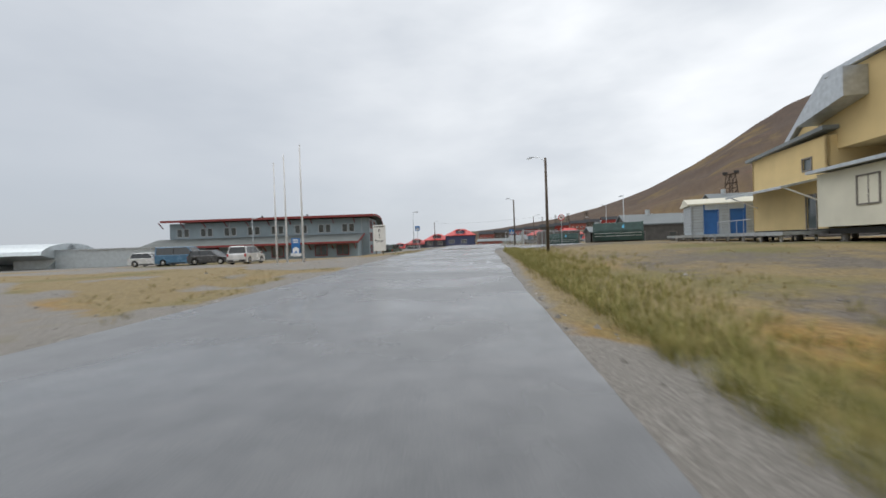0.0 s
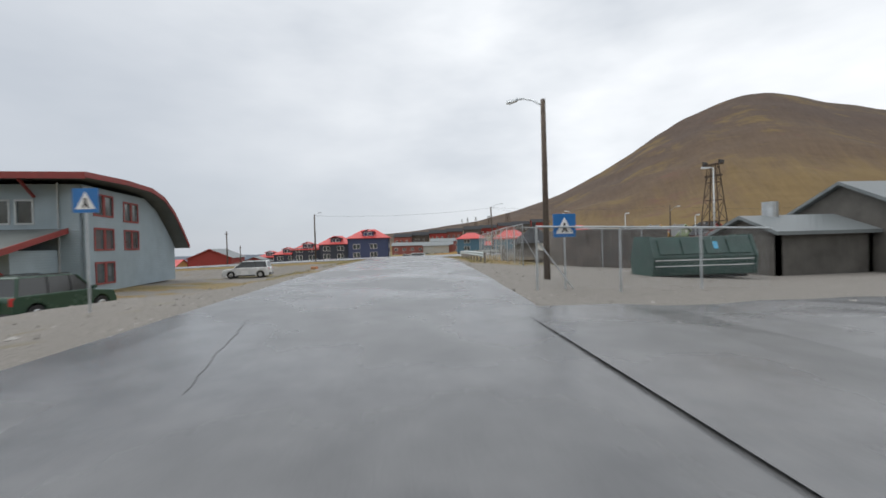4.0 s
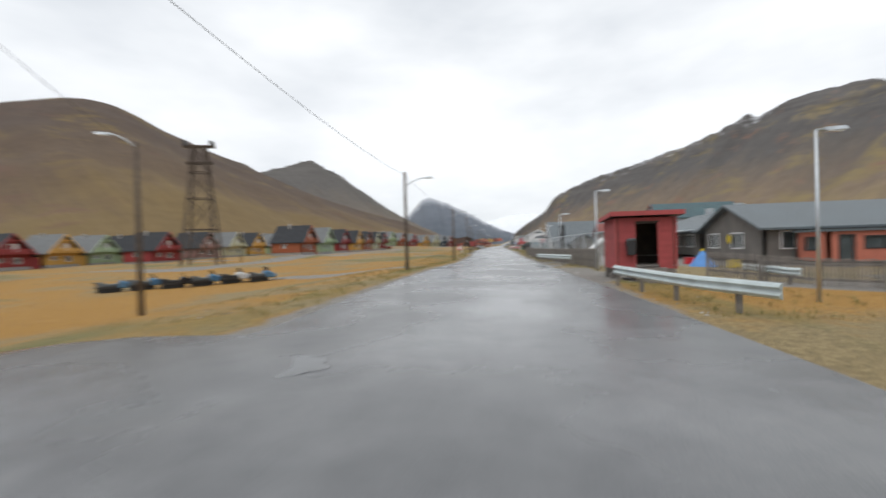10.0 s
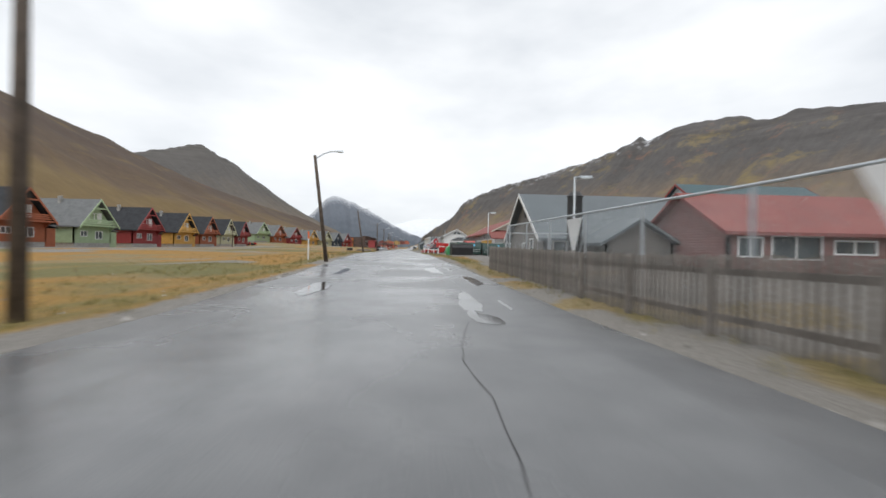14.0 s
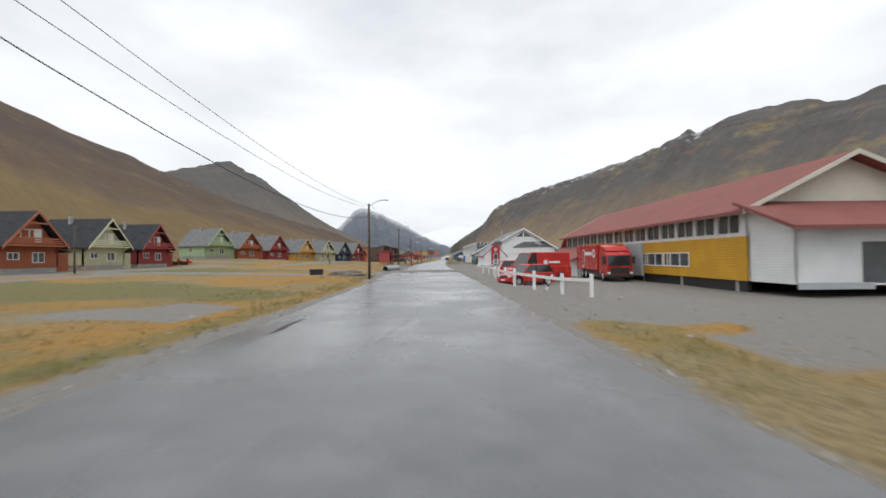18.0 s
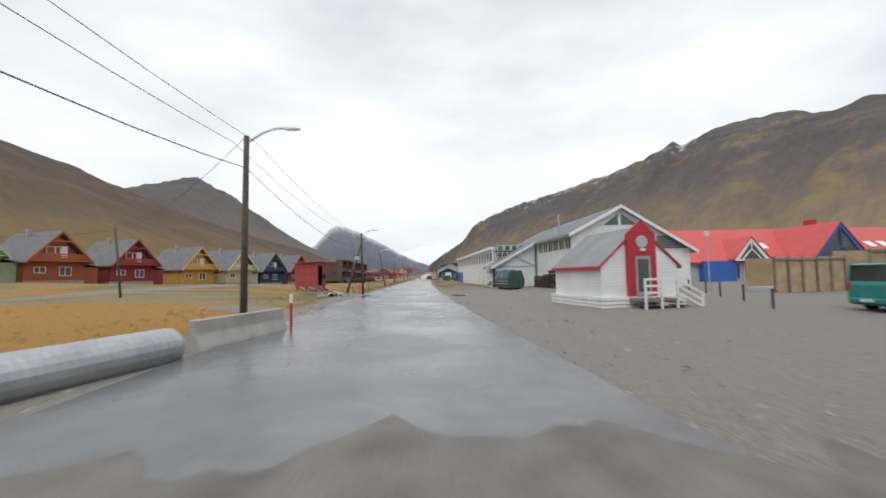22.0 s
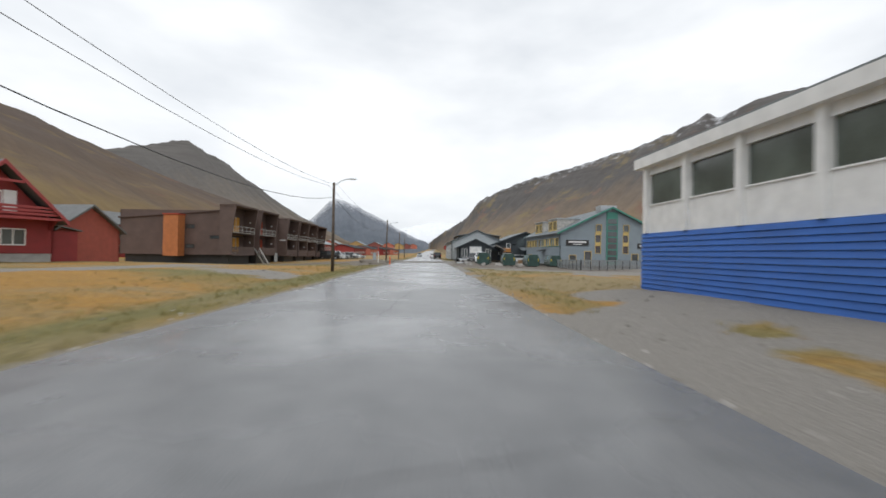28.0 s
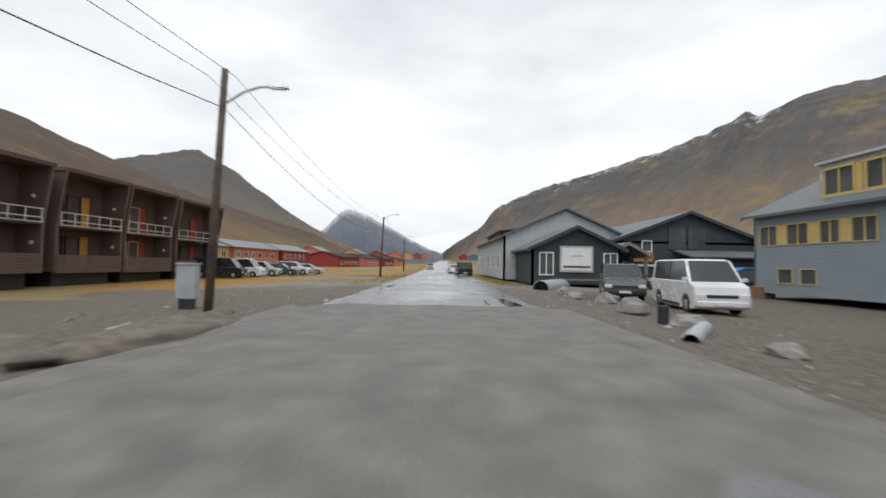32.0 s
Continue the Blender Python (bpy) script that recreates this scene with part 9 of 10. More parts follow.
def red_shelter():
    t = thing("bus_shelter", "red boarded shelter with a doorless opening and a step", "shelter")
    w, d, h = 2.9, 2.4, 2.6
    for x0, y0, x1, y1 in ((0, 0, 0.05, d), (w - 0.05, 0, w, d), (0.05, d - 0.05, w - 0.05, d), (0.05, 0, 0.95, 0.05), (2.1, 0, w - 0.05, 0.05)):
        part("inner_wall", Geo().box(x0, y0, 0.28, x1, y1, h - 0.02 + 0.0), DARKWOOD, t)
    part("floor_boards", Geo().box(0, 0, 0.2, w, d, 0.28), TIMBER, t)
    part("lintel", Geo().box(0.95, 0, 2.3, 2.1, 0.05, h - 0.02), DARKWOOD, t)
    boarded(t, (0, 0), (0, d), 0.1, h, (-1, 0), SHELTERRED)
    boarded(t, (w, 0), (w, d), 0.1, h, (1, 0), SHELTERRED)
    boarded(t, (0, d), (w, d), 0.1, h, (0, 1), SHELTERRED)
    boarded(t, (0.12, 0), (w - 0.12, 0), 0.1, h, (0, -1), SHELTERRED, skip=(0.83, 1.98))
    for x in (0, w):
        for y in (0, d):
            part("corner_board", Geo().box(x - 0.05, y - 0.05, 0.08, x + 0.05, y + 0.05, h), SHELTERTRIM, t)
    for x in (0.9, 2.1):
        part("door_trim", Geo().box(x - 0.06, -0.05, 0.28, x + 0.06, -0.0, 2.34), SHELTERTRIM, t)
    part("roof", Geo().prism([(-0.35, 2.72), (d + 0.3, 2.52), (d + 0.3, 2.66), (-0.35, 2.86)], -0.3, w + 0.3, "x"), DARKSTEEL, t)
    part("fascia", Geo().box(-0.32, -0.4, 2.68, w + 0.32, -0.355, 2.9), SHELTERTRIM, t)
    for x in (-0.34, w + 0.3):
        part("fascia", Geo().prism([(-0.36, 2.68), (d + 0.3, 2.48), (d + 0.3, 2.68), (-0.36, 2.9)], x, x + 0.04, "x"), SHELTERTRIM, t)
    part("step", Geo().box(0.9, -0.5, -0.75, 2.3, -0.05, 0.16), TIMBER, t)
    part("bench", Geo().box(0.1, d - 0.5, 0.66, w - 0.1, d - 0.06, 0.7), TIMBER, t)
    for y in (0.08, d / 2, d - 0.08):
        for x in (0.1, w / 2, w - 0.1):
            part("footing_block", Geo().box(x - 0.14, y - 0.1, -0.75, x + 0.14, y + 0.1, -0.12), TIMBER, t)
        part("floor_beam", Geo().box(0, y - 0.08, -0.12, w, y + 0.08, 0.1), TIMBER, t)
    part("step", Geo().box(0.9, -0.95, -0.75, 2.3, -0.5, -0.2), TIMBER, t)
    put(t, 9.85, 20.8, 0.66, 0.5)
    t.scale = (0.775, 0.78, 0.82)
    b = thing("litter_bin", "dark grey plastic litter bin on the shelter's front", "bin")
    part("body", Geo().prism([(-0.2, 0.0), (0.2, 0.0), (0.25, 0.62), (-0.25, 0.62)], -0.17, 0.17), TRIM, b, bevel=0.03)
    part("lid", Geo().prism([(-0.26, 0.62), (0.26, 0.62), (0.2, 0.78), (-0.2, 0.78)], -0.19, 0.19), GREYCAR, b, bevel=0.03)
    b.matrix_basis = pose(10.37, 20.62, 1.3, 0, 0, 0.5)
    b.scale = (0.7, 0.7, 0.85)


def mailbox_shelter():
    t = thing("mailbox_shelter", "small red boarded shelter on timber stilts with steps", "shelter")
    w, d = 2.5, 2.2
    z0, z1 = 1.0, 3.45
    part("floor_boards", Geo().box(0, 0, z0 - 0.12, w, d, z0), TIMBER, t)
    for x0, y0, x1, y1 in ((0, 0, w, 0.05), (0, d - 0.05, w, d), (0, 0.05, 0.05, d - 0.05), (w - 0.05, 0.05, w, 0.55), (w - 0.05, 1.5, w, d - 0.05)):
        part("inner_wall", Geo().box(x0, y0, z0, x1, y1, z1), DARKWOOD, t)
    boarded(t, (0, 0), (w, 0), z0 - 0.1, z1, (0, -1), SHELTERRED)
    boarded(t, (0, d), (w, d), z0 - 0.1, z1, (0, 1), SHELTERRED)
    boarded(t, (0, 0), (0, d), z0 - 0.1, z1, (-1, 0), SHELTERRED)
    boarded(t, (w, 0), (w, d), z0 - 0.1, z1, (1, 0), SHELTERRED, skip=(0.5, 1.5))
    for x in (0, w):
        for y in (0, d):
            part("corner_board", Geo().box(x - 0.05, y - 0.05, z0 - 0.1, x + 0.05, y + 0.05, z1), SHELTERTRIM, t)
            part("stilt", Geo().box(x * 0.9 + 0.05, y * 0.9 + 0.05, -0.7, x * 0.9 + 0.2, y * 0.9 + 0.2, z0 - 0.12), TIMBER, t)
    for y in (0.15, d - 0.2):
        part("brace", Geo().bar((0.1, y, -0.2), (w - 0.2, y, z0 - 0.15), 0.06, 0.1), TIMBER, t)
        part("brace", Geo().bar((w - 0.2, y, -0.2), (0.1, y, z0 - 0.15), 0.06, 0.1), TIMBER, t)
    part("roof", Geo().prism([(-0.25, 3.55), (w + 0.3, 3.62), (w + 0.3, 3.74), (-0.25, 3.67)], -0.25, d + 0.25), SHELTERTRIM, t)
    for k in range(4):
        part("step", Geo().box(w + 0.05 + k * 0.28, 0.5, z0 - 0.2 - k * 0.27, w + 0.36 + k * 0.28, 1.5, z0 - 0.15 - k * 0.27), SHELTERRED, t)
    for y in (0.45, 1.55):
        part("stringer", Geo().bar((w, y, z0 - 0.15), (w + 1.25, y, -0.12), 0.06, 0.2), SHELTERRED, t)
    part("letter_box", Geo().box(w + 0.03, 1.62, 1.75, w + 0.25, 1.98, 2.3), TRIM, t, bevel=0.02)
    put(t, -15.0, 222.2, 0.0, -14)


red_shelter()
mailbox_shelter()

# ---- street furniture by the culvert ----
CORR = mat("corrugated_pipe_steel", (0.42, 0.44, 0.45), 0.45, 0.6, var=0.15)
ORANGE = mat("orange_marker_plastic", (0.75, 0.16, 0.05), 0.5)
REDSTICK = mat("red_marker_paint", (0.50, 0.06, 0.05), 0.6)


def pipe(label, p, q, r, lined=True):
    t = thing("culvert_pipe", label, "pipe", "culvert pipes")
    p, q = Vector(p), Vector(q)
    n = int((q - p).length / 0.09)
    a = (q - p).normalized()
    u = a.orthogonal().normalized()
    v = a.cross(u)
    g, seg = Geo(), 20
    rings = []
    for i in range(n + 1):
        c = p.lerp(q, i / n)
        rr = r + (0.012 if i % 2 else -0.012)
        rings.append([c + (u * math.cos(k * 2 * math.pi / seg) + v * math.sin(k * 2 * math.pi / seg)) * rr for k in range(seg)])
    rings += [[c + (pt - c) * 0.94 for pt in ring] for c, ring in ((q, rings[-1]), (p, rings[0]))]
    for x, y in zip(rings, rings[1:] + rings[:1]):
        g.add(x + y, [(k, (k + 1) % seg, seg + (k + 1) % seg, seg + k) for k in range(seg)])
    part("shell", g, CORR, t)
    # black plug added inside the shell, stands in for shade in the bore
    part("dark_bore", Geo().rod(p + a * 0.6, q - a * 0.3, r * 0.93, n=16), TRIM, t)


pipe("big corrugated steel culvert pipe lying by the street", (-7.2, 177.4, 0.42), (-6.0, 182.3, 0.42), 0.42)
pipe("corrugated culvert pipe under the track", (-9.4, 214.9, 0.0), (-11.5, 221, 0.0), 0.36)
pipe("corrugated culvert pipe under the track", (-8.4, 215.2, 0.0), (-10.5, 221.3, 0.0), 0.36)
pipe("short culvert pipe end at the muddy verge", (3.3, 326.0, -0.05), (5.2, 328.6, -0.12), 0.2)
pipe("culvert pipe half sunk in the verge", (5.0, 345.6, -0.05), (8.4, 352, -0.1), 0.55)
t = thing("concrete_barrier", "grey concrete road barrier leaning at the verge", "barrier")
part("block", Geo().prism([(-0.32, 0.0), (0.32, 0.0), (0.26, 0.2), (0.12, 0.5), (0.1, 0.85), (-0.1, 0.85), (-0.12, 0.5), (-0.26, 0.2)], -1.95, 1.95), CONCRETE, t, bevel=0.02)
put(t, -5.6, 185.2, 0.05, -13)
t = thing("stay_pole", "timber stay pole leaning against the lamp post", "pole")
part("pole", Geo().rod((0, 0, -0.3), (1.7, 0.6, 5.9), 0.11, 0.09, 10), POLE, t, smooth=True)
put(t, -8.5, 217.4)
t = thing("leaning_pole", "thin leaning timber pole in the moss", "pole")
part("pole", Geo().rod((0, 0, -0.3), (-0.9, 0.5, 5.4), 0.09, 0.07, 8), POLE, t, smooth=True)
put(t, -22.5, 205)


def marker(label, x, y, high, material, lean=(0, 0), r=0.05, cap=None):
    t = thing("marker_post", label, "marker post", "marker posts")
    part("post", Geo().rod((0, 0, -0.2), (lean[0], lean[1], high), r, n=8), material, t)
    if cap:
        part("band", Geo().rod((lean[0] * 0.75, lean[1] * 0.75, high * 0.75), (lean[0] * 1.005, lean[1] * 1.005, high + 0.01), r * 1.15, n=8), cap, t)
    put(t, x, y)


marker("orange plastic marker post by the lamp pole", -7.1, 217.7, 0.95, ORANGE, r=0.09)
marker("red wooden marker stake leaning at the verge", -7.7, 218.4, 0.85, REDSTICK, (-0.35, 0.1))
marker("red wooden marker stake by the lamp pole", -6.4, 218.6, 0.95, REDSTICK, (0.1, 0.1))
marker("orange marker post beside the street lamp", -6.6, 251.2, 0.9, ORANGE, r=0.09)
marker("red and white marker post by the concrete barrier", -4.9, 187.4, 1.2, REDSTICK, cap=WHITE)
marker("orange traffic marker standing at the verge", -5.9, 310.4, 0.95, ORANGE, r=0.075)
marker("tall grey snow pole with a red band", -7.7, 314.2, 2.2, WHITE, cap=REDSTICK)
marker("low white marker post on the moss", -10.5, 246, 0.8, WHITE)
marker("black rubber bollard on the muddy verge", 4.7, 329.7, 0.55, TRIM, r=0.16)
marker("striped snow pole at the verge", -3.4, 83.0, 2.0, WHITE, cap=ORANGE)
for i, (x, y) in enumerate(((14.2, 190), (15.6, 193.5), (17.2, 197.5), (19.0, 201.5), (20.6, 206))):
    marker("short dark bollard along the gravel yard", x, y, 0.85, TRIM)
t = thing("cable_cabinet", "light grey cable cabinet on a post by the street", "cabinet")
part("body", Geo().box(-0.3, -0.2, 0.35, 0.3, 0.2, 1.5), mat("cabinet_grey", (0.40, 0.43, 0.45), 0.5), t, bevel=0.02)
part("foot", Geo().box(-0.22, -0.14, -0.2, 0.22, 0.14, 0.35), DARKSTEEL, t)
part("lid", Geo().box(-0.33, -0.23, 1.5, 0.33, 0.23, 1.56), GALV, t)
put(t, -10.2, 332, None, 8)
t = thing("hydrant_box", "orange plastic box with a low side shelf", "box")
part("body", Geo().box(-0.3, -0.25, 0, 0.3, 0.25, 0.85), mat("faded_orange_plastic", (0.50, 0.22, 0.11), 0.6), t, bevel=0.03)
part("side_box", Geo().box(0.3, -0.22, 0, 1.1, 0.22, 0.6), mat("faded_orange_plastic", (0.50, 0.22, 0.11), 0.6), t, bevel=0.03)
put(t, 17.1, -19.6, None, 80)
for x, y in ((19.2, 345.0), (18.0, 345.2)):
    t = thing("cardboard_box", "brown box with rubbish beside the lodge wall", "box")
    part("body", Geo().box(-0.6, -0.4, 0, 0.6, 0.4, 0.75), mat("brown_card", (0.32, 0.2, 0.11), 0.8), t, bevel=0.01)
    put(t, x, y)


# ---- signs, flagpoles, lamps ----
SIGNBLUE = mat("sign_blue", (0.02, 0.16, 0.44), 0.4, var=0.05)
SIGNRED = mat("sign_red", (0.55, 0.02, 0.03), 0.4, var=0.05)
SIGNBLACK = mat("sign_black", (0.02, 0.02, 0.02), 0.5, var=0.05)
for x, y, h in ((77.6, -27.1, 8.9), (79.7, -25.1, 9.0), (81.4, -22.9, 9.2)):
    t = thing("flagpole", "slim white flagpole with no flag", "flagpole", "white flagpoles")
    part("pole", Geo().rod((0, 0, -0.3), (0, 0, h), 0.095, 0.05, 12), WHITE, t, smooth=True)
    part("knob", Geo().rod((0, 0, h), (0, 0, h + 0.12), 0.06, 0.03, 8), WHITE, t)
    part("cleat", Geo().box(0.08, -0.03, 1.2, 0.13, 0.03, 1.4), GALV, t)
    part("rope", Geo().rod((0.10, 0, 1.2), (0.05, 0, h - 0.1), 0.006, n=4), WHITE, t)
    put(t, x, y)


def info_board():
    t = thing("info_board", "tall white notice board with faint print on two posts", "sign")
    for x in (-0.55, 0.55):
        part("post", Geo().box(x - 0.06, -0.06, -0.3, x + 0.06, 0.06, 1.1), POLE, t)
    part("panel", Geo().box(-0.95, -0.05, 1.0, 0.95, 0.05, 3.95), WHITE, t, bevel=0.02)
    for s in (-1, 1):
        for z, w, h in ((3.7, 1.5, 0.1), (2.15, 1.4, 0.05), (2.05, 1.2, 0.04), (3.2, 0.3, 0.05), (2.5, 0.4, 0.05)):
            part("print_bar", Geo().box(-w / 2, s * 0.05, z, w / 2, s * 0.056, z + h), SIGNBLACK, t)
        for z in (3.3, 2.75, 2.15):
            part("print_mark", Geo().prism([(-0.7 if z < 2.3 else -0.1, z), (-0.5 if z < 2.3 else 0.1, z), (-0.55 if z < 2.3 else 0.05, z + 0.22), (-0.65 if z < 2.3 else -0.05, z + 0.22)], s * 0.05, s * 0.056), SIGNBLACK, t)
    t.matrix_basis = pose(65.4, -20.9, -0.75, 0, 0, 78) @ Matrix.Diagonal((0.82, 1, 1.03, 1))


info_board()
t = thing("banner_board", "blue upright board with pale print before the hotel", "sign")
part("panel", Geo().box(-0.8, -0.06, 0.35, 0.8, 0.06, 2.9), SIGNBLUE, t, bevel=0.02)
part("base", Geo().box(-0.85, -0.25, 0, 0.85, 0.25, 0.45), WHITE, t)
for s in (-1, 1):
    for z in (2.5, 2.15):
        part("print_bar", Geo().box(-0.5, s * 0.06, z, 0.5, s * 0.068, z + 0.2), WHITE, t)
    part("print_mark", Geo().prism([(-0.55, 0.5), (-0.2, 0.5), (-0.15, 0.8), (0.2, 0.8), (0.25, 0.5), (0.6, 0.5), (0.62, 1.2), (0.2, 1.45), (-0.3, 1.4), (-0.6, 1.1)], s * 0.06, s * 0.068), WHITE, t)
put(t, 47.4, -39.6, -0.25, 80)


def crossing_sign(x, y, top, rz):
    t = thing("crossing_sign", "blue square pedestrian-crossing sign on a grey post", "road sign", "road signs")
    part("post", Geo().rod((0, 0, -0.3), (0, 0, top), 0.03, n=8), GALV, t)
    p = part("plate", Geo().box(-0.35, -0.03, top - 0.72, 0.35, -0.01, top - 0.02), SIGNBLUE, t)
    part("triangle", Geo().prism([(-0.27, top - 0.62), (0.27, top - 0.62), (0, top - 0.12)], -0.036, -0.031), WHITE, p)
    part("pictogram", Geo().prism([(-0.09, top - 0.58), (-0.04, top - 0.58), (0.0, top - 0.48), (0.05, top - 0.58), (0.1, top - 0.58), (0.03, top - 0.4), (0.03, top - 0.3), (-0.03, top - 0.3), (-0.03, top - 0.42)], -0.042, -0.037), SIGNBLACK, p)
    put(t, x, y, None, rz)


crossing_sign(50.4, -19, 3.6, 90)
crossing_sign(50.9, -5.1, 2.3, 90)
t = thing("prohibition_sign", "round white road sign with a red rim and bar", "road sign", "road signs")
part("post", Geo().rod((0, 0, -0.3), (0, 0, 3.5), 0.03, n=8), GALV, t)
p = part("plate", Geo().rod((0, -0.05, 3.2), (0, -0.03, 3.2), 0.36, n=28), SIGNRED, t)
part("face", Geo().rod((0, -0.058, 3.2), (0, -0.051, 3.2), 0.28, n=28), WHITE, p)
part("bar", Geo().bar((-0.2, -0.062, 3.4), (0.2, -0.062, 3.0), 0.008, 0.07), SIGNRED, p)
part("pictogram", Geo().box(-0.12, -0.063, 3.12, 0.12, -0.059, 3.26), SIGNBLACK, p)
put(t, 62.9, 0.1, None, 90)
t = thing("warning_sign", "triangular warning sign with a red rim, seen on its post", "road sign", "road signs")
part("post", Geo().rod((0, 0, -0.3), (0, 0, 1.95), 0.03, n=8), GALV, t)
p = part("plate", Geo().prism([(-0.4, 1.25), (0.4, 1.25), (0, 1.94)], -0.05, -0.035), SIGNRED, t)
part("face", Geo().prism([(-0.27, 1.33), (0.27, 1.33), (0, 1.8)], -0.056, -0.051), WHITE, p)
t.matrix_basis = pose(0.0, 50.3, ground(0.0, 50.3)) @ Matrix.Diagonal((0.78, 1, 1, 1))
t = thing("street_sign", "small white street sign on the lamp pole", "road sign", "road signs")
part("plate", Geo().box(-0.35, -0.02, 0, 0.35, 0.02, 0.22), WHITE, t)
part("print_bar", Geo().box(-0.25, -0.026, 0.07, 0.25, -0.021, 0.15), SIGNBLACK, t)
t.matrix_basis = pose(-0.5, 3.02, 2.9, 0, 0, 0)
t = thing("street_sign", "small white street sign on the stay pole", "road sign", "road signs")
part("plate", Geo().box(-0.2, -0.02, 0, 0.2, 0.02, 0.3), WHITE, t)
part("print_bar", Geo().box(-0.14, -0.026, 0.1, 0.14, -0.021, 0.2), SIGNBLACK, t)
t.matrix_basis = pose(-7.35, 217.7, 3.7, 0, 0, 0)
for x, y, h, arm, turn in ((54.8, -18.8, 5.4, 0.9, 100), (14.2, 16.2, 4.8, 1.0, 5), (10.4, 27.7, 4.4, 1.0, 5), (10.2, 43.7, 4.4, 1.0, 5), (11.1, 70.7, 4.4, 1.0, 5), (11.6, 97.0, 4.6, 1.0, 5), (34, 12.5, 7.0, 1.0, 250), (58, 8.5, 5.8, 0.8, 200), (61, -39, 5.6, 0.8, 160)):
    street_lamp(x, y, h, arm, turn, steel=True)
t = thing("globe_lamp", "grey post lamp with a pale round head", "street lamp")
part("pole", Geo().rod((0, 0, -0.2), (0, 0, 4.0), 0.05, n=8), GALV, t)
part("globe", Geo().rod((0, 0, 4.0), (0, 0, 4.25), 0.16, 0.2, 12), LAMPGLASS, t)
part("cap", Geo().rod((0, 0, 4.25), (0, 0, 4.36), 0.22, 0.05, 12), GALV, t)
put(t, 20.1, 202.7)
for x, y, h in ((-12.0, -40, 7), (-20, -58, 7.5), (-34, -46, 7), (-52, 88, 6.5), (-45, 170, 6.0)):
    t = thing("power_pole", "plain dark timber pole", "pole", "timber poles")
    part("pole", Geo().rod((0, 0, -0.4), (0, 0, h), 0.12, 0.09, 10), POLE, t, smooth=True)
    part("crossarm", Geo().box(-0.6, -0.05, h - 0.5, 0.6, 0.05, h - 0.4), POLE, t)
    put(t, x, y)


# ---- wires ----
def cable(label, pts, sag, r=0.011):
    cu = bpy.data.curves.new("power_cable", "CURVE")
    cu.dimensions, cu.bevel_depth, cu.bevel_resolution = "3D", r, 0
    for p, q in zip(pts, pts[1:]):
        s = cu.splines.new("POLY")
        s.points.add(11)
        for i in range(12):
            f = i / 11
            v = Vector(p).lerp(Vector(q), f)
            s.points[i].co = (v.x, v.y, v.z - sag * 4 * f * (1 - f), 1)
    cu.materials.append(TRIM)
    tagged(new("power_cable", cu), label, "cable", "overhead cables")


tops = []
for x, y, hh, arm, turn, lean in sorted(LAMPS[:12], key=lambda l: l[1]):
    if y > 100:
        tops.append((x + lean[0], y + lean[1], ground(x, y) + hh))
for dx, dz, sag, r in ((-0.45, -0.2, 0.95, 0.010), (0.3, -0.2, 0.95, 0.009), (0.0, -1.1, 1.5, 0.014)):
    for p, q in zip(tops, tops[1:]):
        cable("thin dark overhead cable strung between the lamp poles", [(p[0] + dx, p[1], p[2] + dz), (q[0] + dx, q[1], q[2] + dz)], sag * ((q[1] - p[1]) / 38) ** 2, r)
cable("thin grey service cable from a lamp pole to the brown flats", [(-8.75, 291.4, ground(-8.75, 291.4) + 4.9), (-27.0, 339.0, 7.3)], 0.7, 0.008)
cable("thin dark overhead cable across the junction", [(-1.7, -23.3, ground(-1.7, -23.3) + 6.7), (-0.3, 2.9, ground(-0.5, 3.2) + 6.8), (-10.4, 19.2, ground(-10.4, 19.2) + 7.4)], 0.5)
cable("thin dark cable from the lamp to the houses", [(-0.3, 2.9, ground(-0.5, 3.2) + 6.9), (-1.5, 31.9, ground(-1.5, 31.9) + 6.6), (-1.8, 59.1, ground(-1.8, 59.1) + 6.5)], 0.5)
cable("thin dark cable crossing the moss to the houses", [tops[2], (-22.5 - 0.9, 205.5, 5.7), (-52, 214, 7.5)], 0.7)


